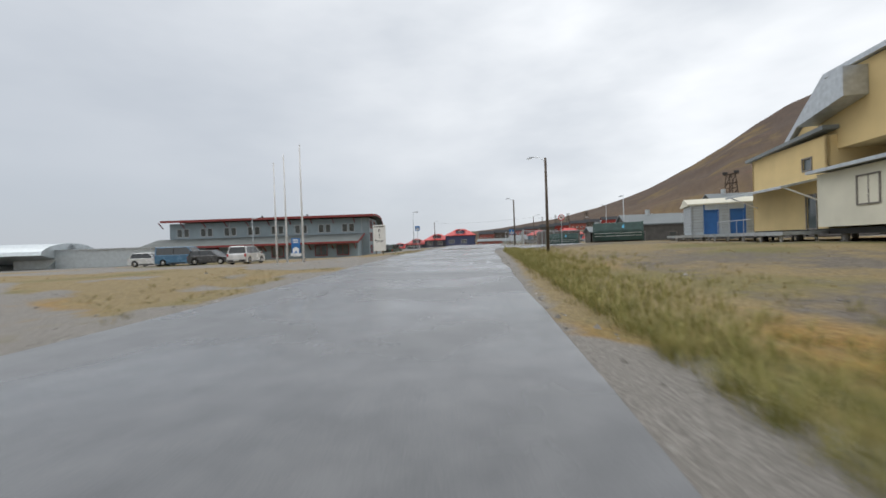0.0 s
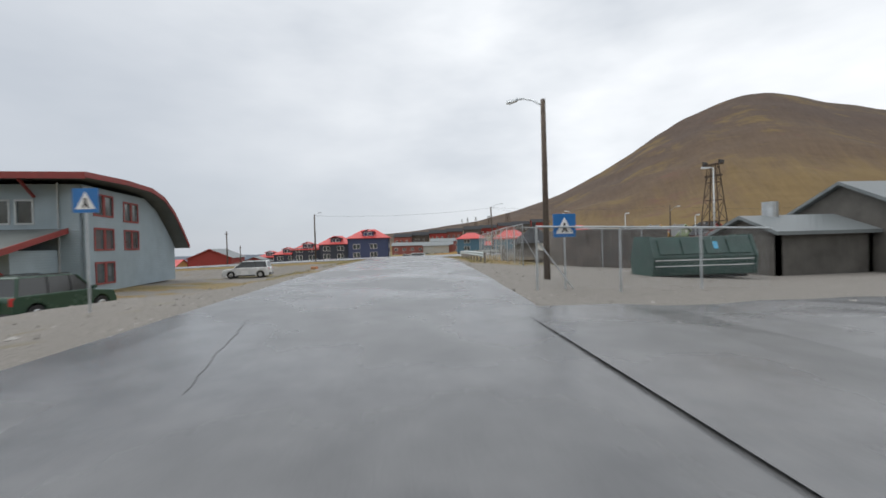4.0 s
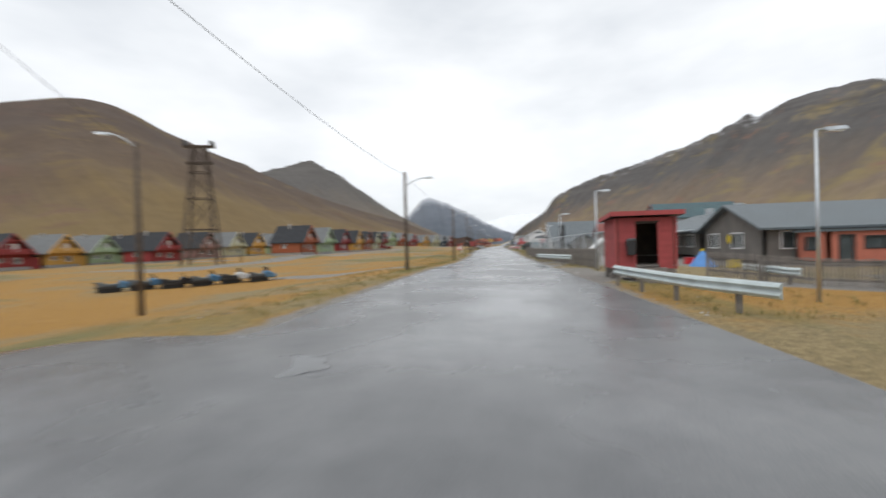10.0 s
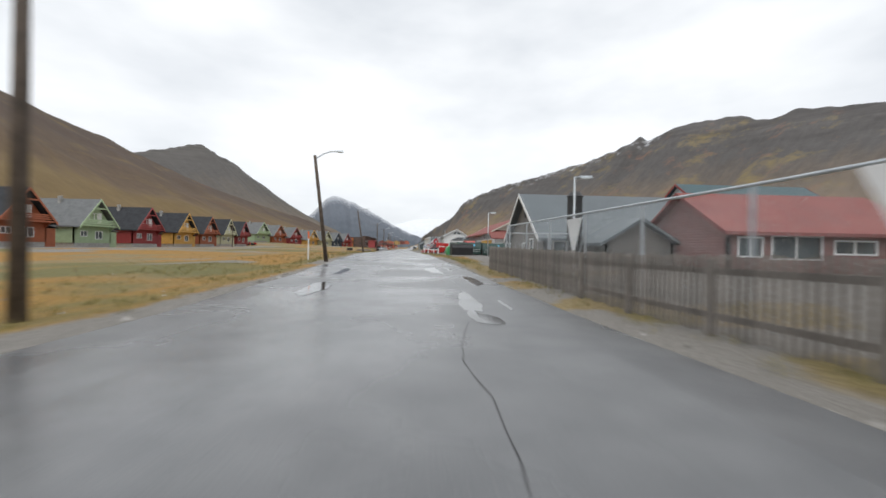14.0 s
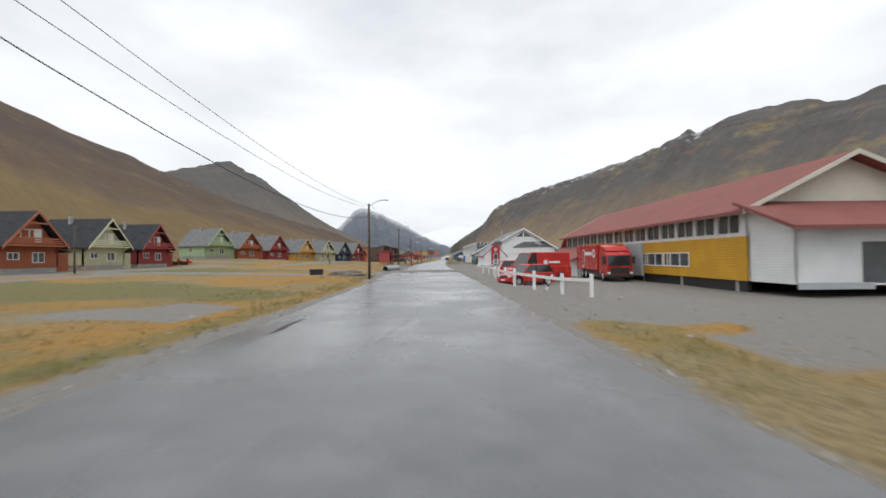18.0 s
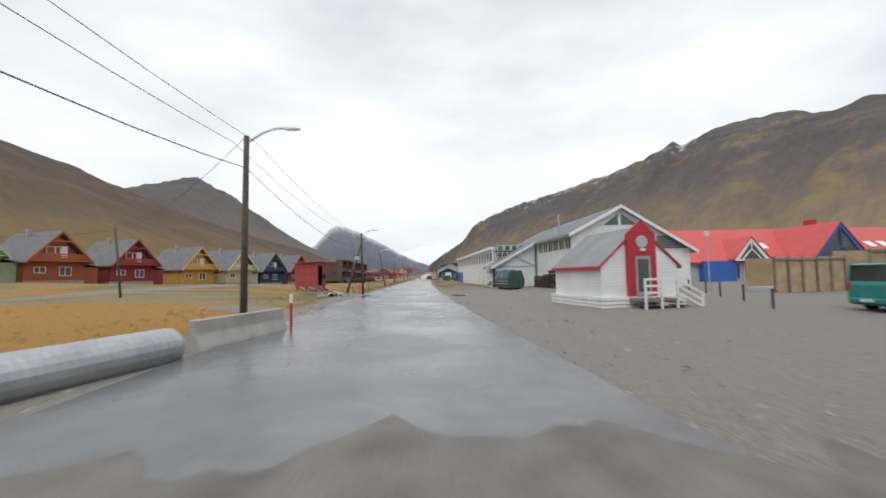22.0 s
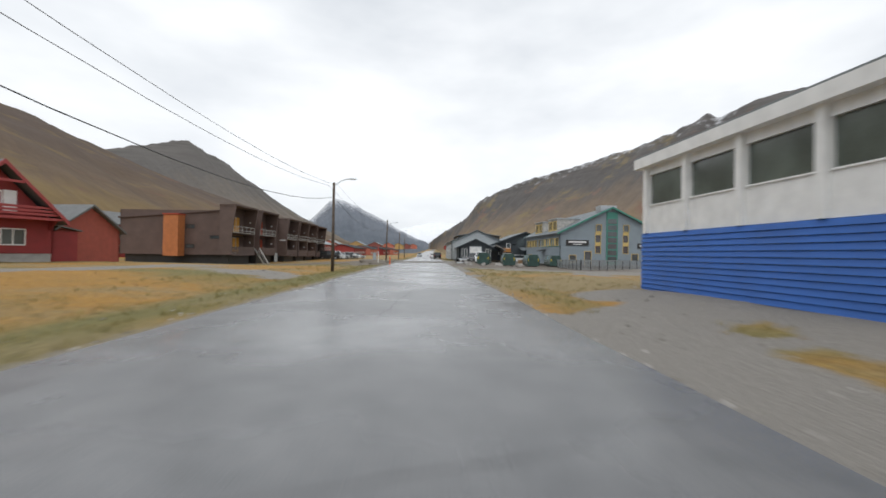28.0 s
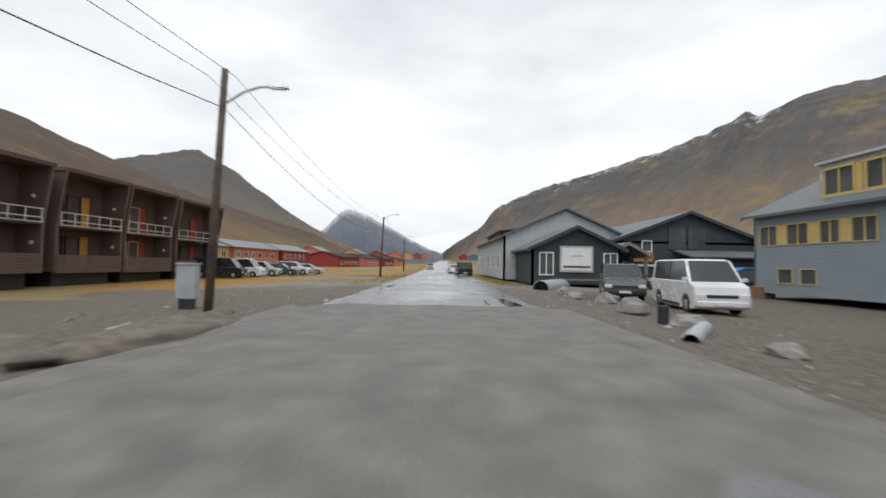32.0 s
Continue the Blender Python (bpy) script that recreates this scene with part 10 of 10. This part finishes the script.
# ---- old cableway ----
def trestle(x, y, z, high, base, label, rz=0.0):
    t = thing("cableway_tower", label, "tower", "old cableway towers")
    b, u = base / 2, base * 0.17
    lv = [0, 0.3, 0.56, 0.78, 1.0]
    k = lambda f: b + (u - b) * f
    th = 0.26 * high / 23
    for sx in (-1, 1):
        for sy in (-1, 1):
            part("leg", Geo().bar((sx * b, sy * b * 0.7, -0.6), (sx * u, sy * u * 0.7, high), th, th), POLE, t)
    for f0, f1 in zip(lv, lv[1:]):
        a, c, z0, z1 = k(f0), k(f1), high * f0, high * f1
        for s in (-1, 1):
            part("brace", Geo().bar((-a, s * a * 0.7, z0), (c, s * c * 0.7, z1), th * 0.5, th * 0.5), POLE, t)
            part("brace", Geo().bar((a, s * a * 0.7, z0), (-c, s * c * 0.7, z1), th * 0.5, th * 0.5), POLE, t)
            part("brace", Geo().bar((s * a, -a * 0.7, z0), (s * c, c * 0.7, z1), th * 0.5, th * 0.5), POLE, t)
            part("tie", Geo().bar((-c, s * c * 0.7, z1), (c, s * c * 0.7, z1), th * 0.7, th * 0.7), POLE, t)
            part("tie", Geo().bar((s * c, -c * 0.7, z1), (s * c, c * 0.7, z1), th * 0.7, th * 0.7), POLE, t)
    for f, w in ((1.0, 2.6), (0.86, 2.2)):
        part("crossbeam", Geo().box(-base * 0.17 * w, -th, high * f - th, base * 0.17 * w, th, high * f + th), POLE, t)
    for s in (-1, 1):
        part("sheave", Geo().box(s * base * 0.36 - 0.2, -1.0 * high / 23, high, s * base * 0.36 + 0.2, 1.0 * high / 23, high + 1.0 * high / 23), DARKSTEEL, t)
    t.matrix_basis = pose(x, y, z, 0, 0, rz)


trestle(-54.6, 79.4, -0.7, 23.4, 6.6, "tall dark timber cableway tower with crossed braces", 20)

# ---- cableway towers on the hillside ----
for x, y, z, h in ((-399, 101, 16, 17.0), (-403, 81, 17, 13.5), (-406, 67, 22, 8.0), (-407, 58, 23, 6.5), (-408, 52, 23, 5.0)):
    trestle(x, y, z - 3, h + 3, h * 0.5, "small dark timber cableway tower on the hillside", 15)

# ---- playground ----
t = thing("play_tent", "small blue pointed play tent", "tent")
part("canvas", Geo().rod((0, 0, 0), (0, 0, 1.25), 0.95, 0.06, 9), mat("blue_canvas", (0.10, 0.26, 0.58), 0.7, var=0.15), t)
part("knob", Geo().rod((0, 0, 1.2), (0, 0, 1.36), 0.14, 0.08, 8), HAZARD, t)
put(t, 20.0, 38.0)
t = thing("sun_ornament", "yellow wooden sun ornament with rays on the wall", "ornament")
part("disc", Geo().rod((0, 0, 0), (-0.05, 0, 0), 0.24, n=16), HAZARD, t)
for k in range(10):
    a = k * math.pi / 5
    part("ray", Geo().bar((-0.02, 0.27 * math.cos(a), 0.27 * math.sin(a)), (-0.02, 0.42 * math.cos(a), 0.42 * math.sin(a)), 0.03, 0.07), HAZARD, t)
t.matrix_basis = pose(24.42, 43.6, 1.75)
for x, y, c, lab in ((20.6, 42.0, SIGNRED, "red plastic toy box on the playground"), (18.4, 44.8, STICKER, "blue plastic sand box on the playground"), (21.4, 36.4, HAZARD, "yellow plastic toy on the playground")):
    t = thing("toy_box", lab, "toy", "playground toys")
    part("body", Geo().prism([(-0.4, 0), (0.4, 0), (0.32, 0.5), (-0.32, 0.5)], -0.3, 0.3), c, t, bevel=0.04)
    part("lid", Geo().box(-0.36, -0.34, 0.5, 0.36, 0.34, 0.56), c, t, bevel=0.02)
    put(t, x, y)
t = thing("tube_slide", "white ribbed tube slide leaning on the entrance box", "slide")
g = Geo()
a, b = Vector((-1.6, -0.4, 0.55)), Vector((0.4, 0.6, 2.15))
for i in range(9):
    g.rod(a.lerp(b, i / 9), a.lerp(b, (i + 0.9) / 9), 0.3, 0.3, 12)
part("tube", g, WHITE, t)
part("foot", Geo().rod((-1.75, -0.45, 0.05), (-1.6, -0.4, 0.6), 0.34, 0.3, 12), DARKSTEEL, t)
part("stand", Geo().bar((-0.5, 0.1, 0), (-0.5, 0.1, 1.2), 0.1, 0.1), TIMBER, t)
put(t, 16.3, 57.0)
t = thing("bucket", "white plastic bucket on the gravel", "bucket")
part("body", Geo().rod((0, 0, 0), (0, 0, 0.36), 0.14, 0.18, 14), WHITE, t)
part("handle", Geo().rod((-0.18, 0, 0.34), (0.18, 0, 0.34), 0.008, n=5), DARKSTEEL, t)
put(t, 14.5, 51.0)
for y in (47.5, 56.0, 65.5):
    t = thing("fence_sail", "white triangular cloth laced to the wire fence", "sail", "cloth sails")
    part("cloth", Geo().add([(0, -0.6, 2.2), (0, 0.7, 2.2), (0, 0.05, 1.0), (0.02, -0.6, 2.2), (0.02, 0.7, 2.2), (0.02, 0.05, 1.0)], [(0, 1, 2), (5, 4, 3), (0, 3, 4, 1), (1, 4, 5, 2), (2, 5, 3, 0)]), WHITE, t)
    put(t, 9.2 if y > 50 else 9.6, y)

# weathered plank stack before the pointed hut
t = thing("plank_stack", "long stack of weathered grey planks behind the wire fence", "planks")
for k in range(10):
    x, z = 26.6 - 0.24 * k, 0.22 + 0.1 * k
    part("plank", Geo().box(x - 0.22, -1.5 + 0.05 * (k % 3), z, x, 3.6 - 0.16 * k, z + 0.07), TIMBER, t)
    for y in (-1.1, 2.0):
        part("bearer", Geo().box(x - 0.2, y, -0.1, x - 0.02, y + 0.12, z), TIMBER, t)

# low slatted fence before the guest house
for ax, ay, bx, by in ((18.0, 321.5, 16.2, 307.0), (16.2, 307.0, 26.5, 316.5), (26.5, 316.5, 37.0, 325.5)):
    t = thing("slat_fence", "low fence of pale horizontal slats on dark posts", "fence", "slatted fences")
    n = max(2, round(math.hypot(bx - ax, by - ay) / 2.2))
    for i in range(n + 1):
        x, y = ax + (bx - ax) * i / n, ay + (by - ay) * i / n
        part("post", Geo().box(x - 0.05, y - 0.05, ground(x, y) - 0.3, x + 0.05, y + 0.05, ground(x, y) + 1.2), DARKSTEEL, t)
    for k in range(8):
        part("slat", Geo().bar((ax, ay, ground(ax, ay) + 0.12 + k * 0.15), (bx, by, ground(bx, by) + 0.12 + k * 0.15), 0.03, 0.105), GALV, t)

# ---- rocks, spoil heaps, dirt ----
rng = random.Random(21)
ROCK = mat("grey_boulder_stone", (0.26, 0.245, 0.225), 0.9, var=0.3, scale=3, bump=0.6, island=0.2)
SOIL = mat("brown_grey_spoil", (0.135, 0.115, 0.092), 0.95, var=0.4, scale=3, bump=0.9, fine=18)


def lump(rx, ry, rz, seed, n=10, m=6, flat=0.0):
    g = Geo()
    vs = []
    for j in range(m + 1):
        th = math.pi * j / m
        for i in range(n):
            ph = 2 * math.pi * i / n
            d = Vector((math.sin(th) * math.cos(ph), math.sin(th) * math.sin(ph), math.cos(th)))
            k = 1 + 0.38 * noise.noise(d * 1.4 + Vector((seed, 0, 0))) + 0.15 * noise.noise(d * 3.5 + Vector((0, seed, 0)))
            vs.append((d.x * rx * k, d.y * ry * k, max(-0.3 * rz, d.z * rz * k)))
    fs = [(j * n + i, j * n + (i + 1) % n, (j + 1) * n + (i + 1) % n, (j + 1) * n + i) for j in range(m) for i in range(n)]
    return g.add(vs, fs)


for k, (x, y, s) in enumerate(((5.0, 332.4, 0.62), (5.8, 336.6, 0.55), (5.2, 329.3, 0.5), (4.2, 319.2, 0.35), (4.7, 317.8, 0.5), (8.6, 317.6, 0.55), (4.1, 320.8, 0.32), (4.6, 325.2, 0.35), (5.3, 339.5, 0.5), (5.6, 342.6, 0.45), (11.5, 317.4, 0.5), (6.5, 318.0, 0.4),
                               (-8.6, 322.5, 0.4), (-8.0, 326, 0.3), (-7.9, 213.6, 0.4), (-10.3, 214.0, 0.45), (-9.6, 213.0, 0.35), (7.0, 162.5, 0.3), (6.4, 170.5, 0.28), (12.8, 8.8, 0.3))):
    t = thing("boulder", "rough grey boulder lying on the verge", "rock", "verge boulders")
    part("stone", lump(s * rng.uniform(0.9, 1.2), s * rng.uniform(0.7, 1.0), s * rng.uniform(0.6, 0.85), k * 3.1), ROCK, t)
    put(t, x, y, ground(x, y) + s * 0.12, rng.uniform(0, 360))
for k, (x, y, rx, ry, rz, lab) in enumerate(((-9.4, 322, 2.2, 3.2, 0.62, "heap of brown-grey spoil along the verge"), (-7.9, 316, 1.2, 2.6, 0.3, "low heap of brown-grey spoil"), (-7.2, 326, 0.9, 2.8, 0.32, "low heap of brown-grey spoil"), (-9.6, 164.6, 2.3, 1.2, 0.5, "mound of dug earth on the moss"),
                                            (-11.2, 217.2, 2.6, 1.5, 0.4, "gravel bank over the culvert pipes"))):
    t = thing("spoil_heap", lab, "heap", "spoil heaps")
    part("mound", lump(rx, ry, rz, 40 + k * 2.3, 26, 14), SOIL, t, smooth=True)
    put(t, x, y, ground(x, y) - 0.05)


def road_z(x, y):
    if x > 12 and y < 5:
        f = (y - side(x)) / 4.1
        return max(along_side(x), ground(x, y) + 0.03) + 0.010 + 0.05 * (1 - f * f)
    f = (x - centre(y)) / half(y)
    return max(off_roads(x, y)[1], ground(x, y) + 0.03) + 0.016 + 0.05 * max(0, 1 - f * f)


def patch(name, label, cx, cy, rx, ry, material, lift, seed, rz=0.0, n=26, kind="structure", category="patch"):
    """A flat patch with a ragged outline lying on the carriageway."""
    g = Geo()
    vs, rings = [(cx, cy, road_z(cx, cy) + lift)], 4
    for j in range(1, rings + 1):
        for i in range(n):
            a = 2 * math.pi * i / n
            k = j / rings * (1 + 0.26 * noise.noise(Vector((math.cos(a) * 1.7 + seed, math.sin(a) * 1.7, seed * 0.7))) + 0.12 * noise.noise(Vector((math.cos(a) * 6, math.sin(a) * 6, seed))))
            u, v = rx * k * math.cos(a), ry * k * math.sin(a)
            x, y = cx + u * math.cos(rz) - v * math.sin(rz), cy + u * math.sin(rz) + v * math.cos(rz)
            vs.append((x, y, road_z(x, y) + lift))
    fs = [(0, 1 + i, 1 + (i + 1) % n) for i in range(n)]
    for j in range(rings - 1):
        for i in range(n):
            a, b = 1 + j * n + i, 1 + j * n + (i + 1) % n
            fs.append((a, a + n, b + n, b))
    g.add(vs, fs)
    return tagged(part(name, g, material), label, category, kind=kind)


WATER = mat("puddle_water", (0.035, 0.037, 0.038), 0.03, var=0.1, scale=1)
WATER.node_tree.nodes["Principled BSDF"].inputs["Specular IOR Level"].default_value = 0.9
DIRT = mat("damp_dirt_on_asphalt", (0.145, 0.135, 0.12), 0.7, var=0.3, scale=1.4, bump=0.7, fine=25)
PATCHES = mat("dark_asphalt_patch", (0.062, 0.064, 0.066), 0.5, var=0.25, scale=2, bump=0.3)
for k, (x, y, rx, ry) in enumerate(((5.6, 61, 0.5, 2.2), (5.9, 66.5, 0.45, 1.8), (5.3, 72, 0.6, 2.4), (1.5, 64, 0.4, 1.6), (1.0, 70.5, 0.35, 1.8), (2.6, 210.4, 0.7, 1.6), (-5.6, 212, 0.5, 2.2), (0.6, 333, 0.6, 2.6), (-4.4, 344, 0.4, 2.5),
                                    (3.9, 101, 0.45, 2.5), (-2.4, 128, 0.35, 2.0), (7.5, 30, 0.4, 1.8), (1.9, 40, 0.35, 1.5), (2.0, 8.0, 1.3, 0.6))):
    patch("puddle", "shallow rain puddle on the asphalt", x, y, rx, ry, WATER, 0.005, 5 + k * 1.7, 0.0, category="puddle")
for k, (x, y, rx, ry, rz) in enumerate(((69, -8.9, 0.8, 1.9, 0.2), (91, -8.6, 1.6, 0.6, 0), (40, -12.5, 0.7, 1.8, 0), (25, -7.2, 1.5, 0.5, 0))):
    patch("puddle", "shallow rain puddle on the asphalt", x, y, rx, ry, WATER, 0.005, 50 + k * 1.7, rz, category="puddle")


def band(label, y0, y1, seed):
    """Dirt spread from edge to edge of the long street."""
    vs, fs, n = [], [], 40
    for i in range(n + 1):
        f = -1.3 + 2.6 * i / n
        for j in range(7):
            e0 = y0 + 1.3 * noise.noise(Vector((f * 2.1, seed, 0))) + 0.4 * noise.noise(Vector((f * 9, seed, 2)))
            e1 = y1 + 1.5 * noise.noise(Vector((f * 2.3, seed, 5))) + 0.5 * noise.noise(Vector((f * 8, seed, 7)))
            y = e0 + (e1 - e0) * (0, 0.03, 0.25, 0.5, 0.75, 0.97, 1)[j]
            x = centre(y) + f * half(y)
            top = max(road_z(x, y), ground(x, y) + 0.05 + 0.05 * (1 - f * f)) + 0.026 if abs(f) < 1.06 else ground(x, y) + 0.02
            vs.append((x, y, top - (0.05 if j in (0, 6) else 0.0)))
    fs = [(i * 7 + j, (i + 1) * 7 + j, (i + 1) * 7 + j + 1, i * 7 + j + 1) for i in range(n) for j in range(6)]
    tagged(part("road_dirt", Geo().add(vs, fs), DIRT), label, "dirt", kind="structure")


band("band of damp dirt spread across the street", 168, 177, 90)
band("band of damp dirt spread across the street", 319.2, 332.2, 93)
patch("road_dirt", "band of damp dirt spread across the side street", 64, -11.2, 2.6, 4.3, DIRT, 0.004, 96)


# cracks in the carriageway
def crack(g, x, y, dx, dy, n, seed):
    p = []
    for i in range(n):
        x += dx * 0.35 + 0.12 * noise.noise(Vector((i * 0.7, seed, 1)))
        y += dy * 0.35 + 0.12 * noise.noise(Vector((i * 0.7, seed, 5)))
        w = 0.004 + 0.007 * abs(noise.noise(Vector((i * 0.9, seed, 9))))
        p.append((x, y, w))
    vs = []
    for x, y, w in p:
        vs += [(x - dy * w, y + dx * w, road_z(x, y) + 0.0035), (x + dy * w, y - dx * w, road_z(x, y) + 0.0035)]
    g.add(vs, [(2 * i, 2 * i + 1, 2 * i + 3, 2 * i + 2) for i in range(n - 1)])


g = Geo()
for k in range(3, 46):
    y = 4 + k * 7.1
    if k % 4 == 0:
        crack(g, centre(y) - half(y) * 0.9, y, 0.96, 0.28, int(half(y) * 5), k * 1.3)
    else:
        crack(g, centre(y) + rng.uniform(-0.8, 0.8) * half(y), y, 0.06, 0.998, rng.randrange(8, 24), k * 1.9)
for k in range(10):
    x = 18 + k * 9
    crack(g, x, side(x) + rng.uniform(-3, 3), 0.98, 0.2, 14, k * 2.7 + 70)
tagged(part("road_cracks", g, mat("tarred_crack", (0.04, 0.04, 0.041), 0.5)), "dark cracks running through the wet asphalt", "cracks", kind="stuff")


# ---- grass, stones ----
def scatter(count, near, far, accept, seed):
    r = random.Random(seed)
    out = []
    while len(out) < count:
        if r.random() < 0.78:
            y = r.uniform(12, 372)
            s = r.choice((-1, 1))
            d = near + (far - near) * r.random() ** 1.7
            x = centre(y) + s * (half(y) + d)
        else:
            x = r.uniform(14, 118)
            s = r.choice((-1, 1))
            d = near + (far - near) * r.random() ** 1.7
            y = side(x) + s * (4.1 + d)
        if off_roads(x, y)[0] < near - 0.05:
            continue
        if accept(x, y, r):
            out.append((x, y))
    return out


def green_enough(x, y, r):
    gr, og, gn = coverage(x, y)
    return gr < 0.6 and r.random() < 0.35 + 0.65 * max(gn, 0.5 * og)


def tufts(name, label, spots, low, high, blades, material, seed):
    r = random.Random(seed)
    vs, fs = [], []
    for x, y in spots:
        z = ground(x, y) - 0.02
        size = r.uniform(low, high)
        for _ in range(blades):
            a, b = r.uniform(0, 6.283), r.uniform(0.0, 0.2)
            bx, by = x + math.cos(a) * b, y + math.sin(a) * b
            lean, h, w = r.uniform(0.3, 1.2), size * r.uniform(0.5, 1.1), r.uniform(0.0025, 0.006)
            c, s = math.cos(a), math.sin(a)
            k = len(vs)
            vs += [(bx - s * w, by + c * w, z), (bx + s * w, by - c * w, z), (bx + c * lean * h * 0.35 - s * w * 0.7, by + s * lean * h * 0.35 + c * w * 0.7, z + h * 0.65), (bx + c * lean * h * 0.35 + s * w * 0.7, by + s * lean * h * 0.35 - c * w * 0.7, z + h * 0.65), (bx + c * lean * h * 0.9, by + s * lean * h * 0.9, z + h)]
            fs += [(k, k + 1, k + 3, k + 2), (k + 2, k + 3, k + 4)]
    me = bpy.data.meshes.new(name)
    me.from_pydata(vs, [], fs)
    me.materials.append(material)
    return tagged(new(name, me), label, "grass", kind="stuff")


def blade_material(name, a, b, c):
    m = bpy.data.materials.new(name)
    m.use_nodes = True
    n, l = m.node_tree.nodes, m.node_tree.links
    p = n["Principled BSDF"]
    p.inputs["Roughness"].default_value = 0.8
    ge, r = n.new("ShaderNodeNewGeometry"), n.new("ShaderNodeValToRGB")
    r.color_ramp.elements.new(0.5)
    for e, (pos, col) in zip(r.color_ramp.elements, ((0.1, a), (0.5, b), (0.9, c))):
        e.position, e.color = pos, (*col, 1)
    l.new(ge.outputs["Random Per Island"], r.inputs[0])
    l.new(r.outputs[0], p.inputs["Base Color"])
    return m


tufts("grass", "yellow-green grass tufts along the verges", scatter(9000, 0.4, 7.0, green_enough, 3), 0.08, 0.22, 12, blade_material("verge_grass", (0.10, 0.11, 0.025), (0.21, 0.18, 0.05), (0.34, 0.26, 0.10)), 4)
tufts("dry_grass", "short rusty tundra grass on the moss", scatter(9000, 3.0, 30.0, green_enough, 5), 0.05, 0.14, 9, blade_material("rusty_grass", (0.15, 0.08, 0.02), (0.27, 0.165, 0.045), (0.36, 0.27, 0.11)), 6)
t = [(x, y) for x, y in scatter(2600, 1.0, 5.5, lambda x, y, r: x > 69 and y > -8 and r.random() < (1.0 if y < -3.2 else 0.25), 9)]
tufts("tall_grass", "tall yellow-green grass beside the side street", t, 0.16, 0.42, 16, blade_material("tall_grass", (0.13, 0.14, 0.03), (0.25, 0.23, 0.06), (0.38, 0.32, 0.12)), 10)


def stones():
    r = random.Random(12)
    base = [(1, 0, 0), (-1, 0, 0), (0, 1, 0), (0, -1, 0), (0, 0, 1), (0, 0, -0.6)]
    tri = [(0, 2, 4), (2, 1, 4), (1, 3, 4), (3, 0, 4), (2, 0, 5), (1, 2, 5), (3, 1, 5), (0, 3, 5)]
    vs, fs = [], []
    for x, y in scatter(9000, 0.1, 8.0, lambda x, y, q: q.random() < (1.0 if coverage(x, y)[0] > 0.6 else 0.08), 14):
        s = r.uniform(0.015, 0.05) * (2.2 if r.random() < 0.04 else 1)
        a = r.uniform(0, 6.28)
        k, z = len(vs), ground(x, y)
        for u, v, w in base:
            q = s * r.uniform(0.7, 1.2)
            vs.append((x + (u * math.cos(a) - v * math.sin(a)) * q * 1.3, y + (u * math.sin(a) + v * math.cos(a)) * q, z + w * q * 0.8))
        fs += [tuple(k + i for i in f) for f in tri]
    me = bpy.data.meshes.new("gravel_stones")
    me.from_pydata(vs, [], fs)
    me.materials.append(blade_material("loose_stone", (0.13, 0.12, 0.105), (0.24, 0.225, 0.20), (0.38, 0.365, 0.34)))
    tagged(new("gravel_stones", me), "loose grey gravel stones along the verges", "gravel", kind="stuff")


stones()
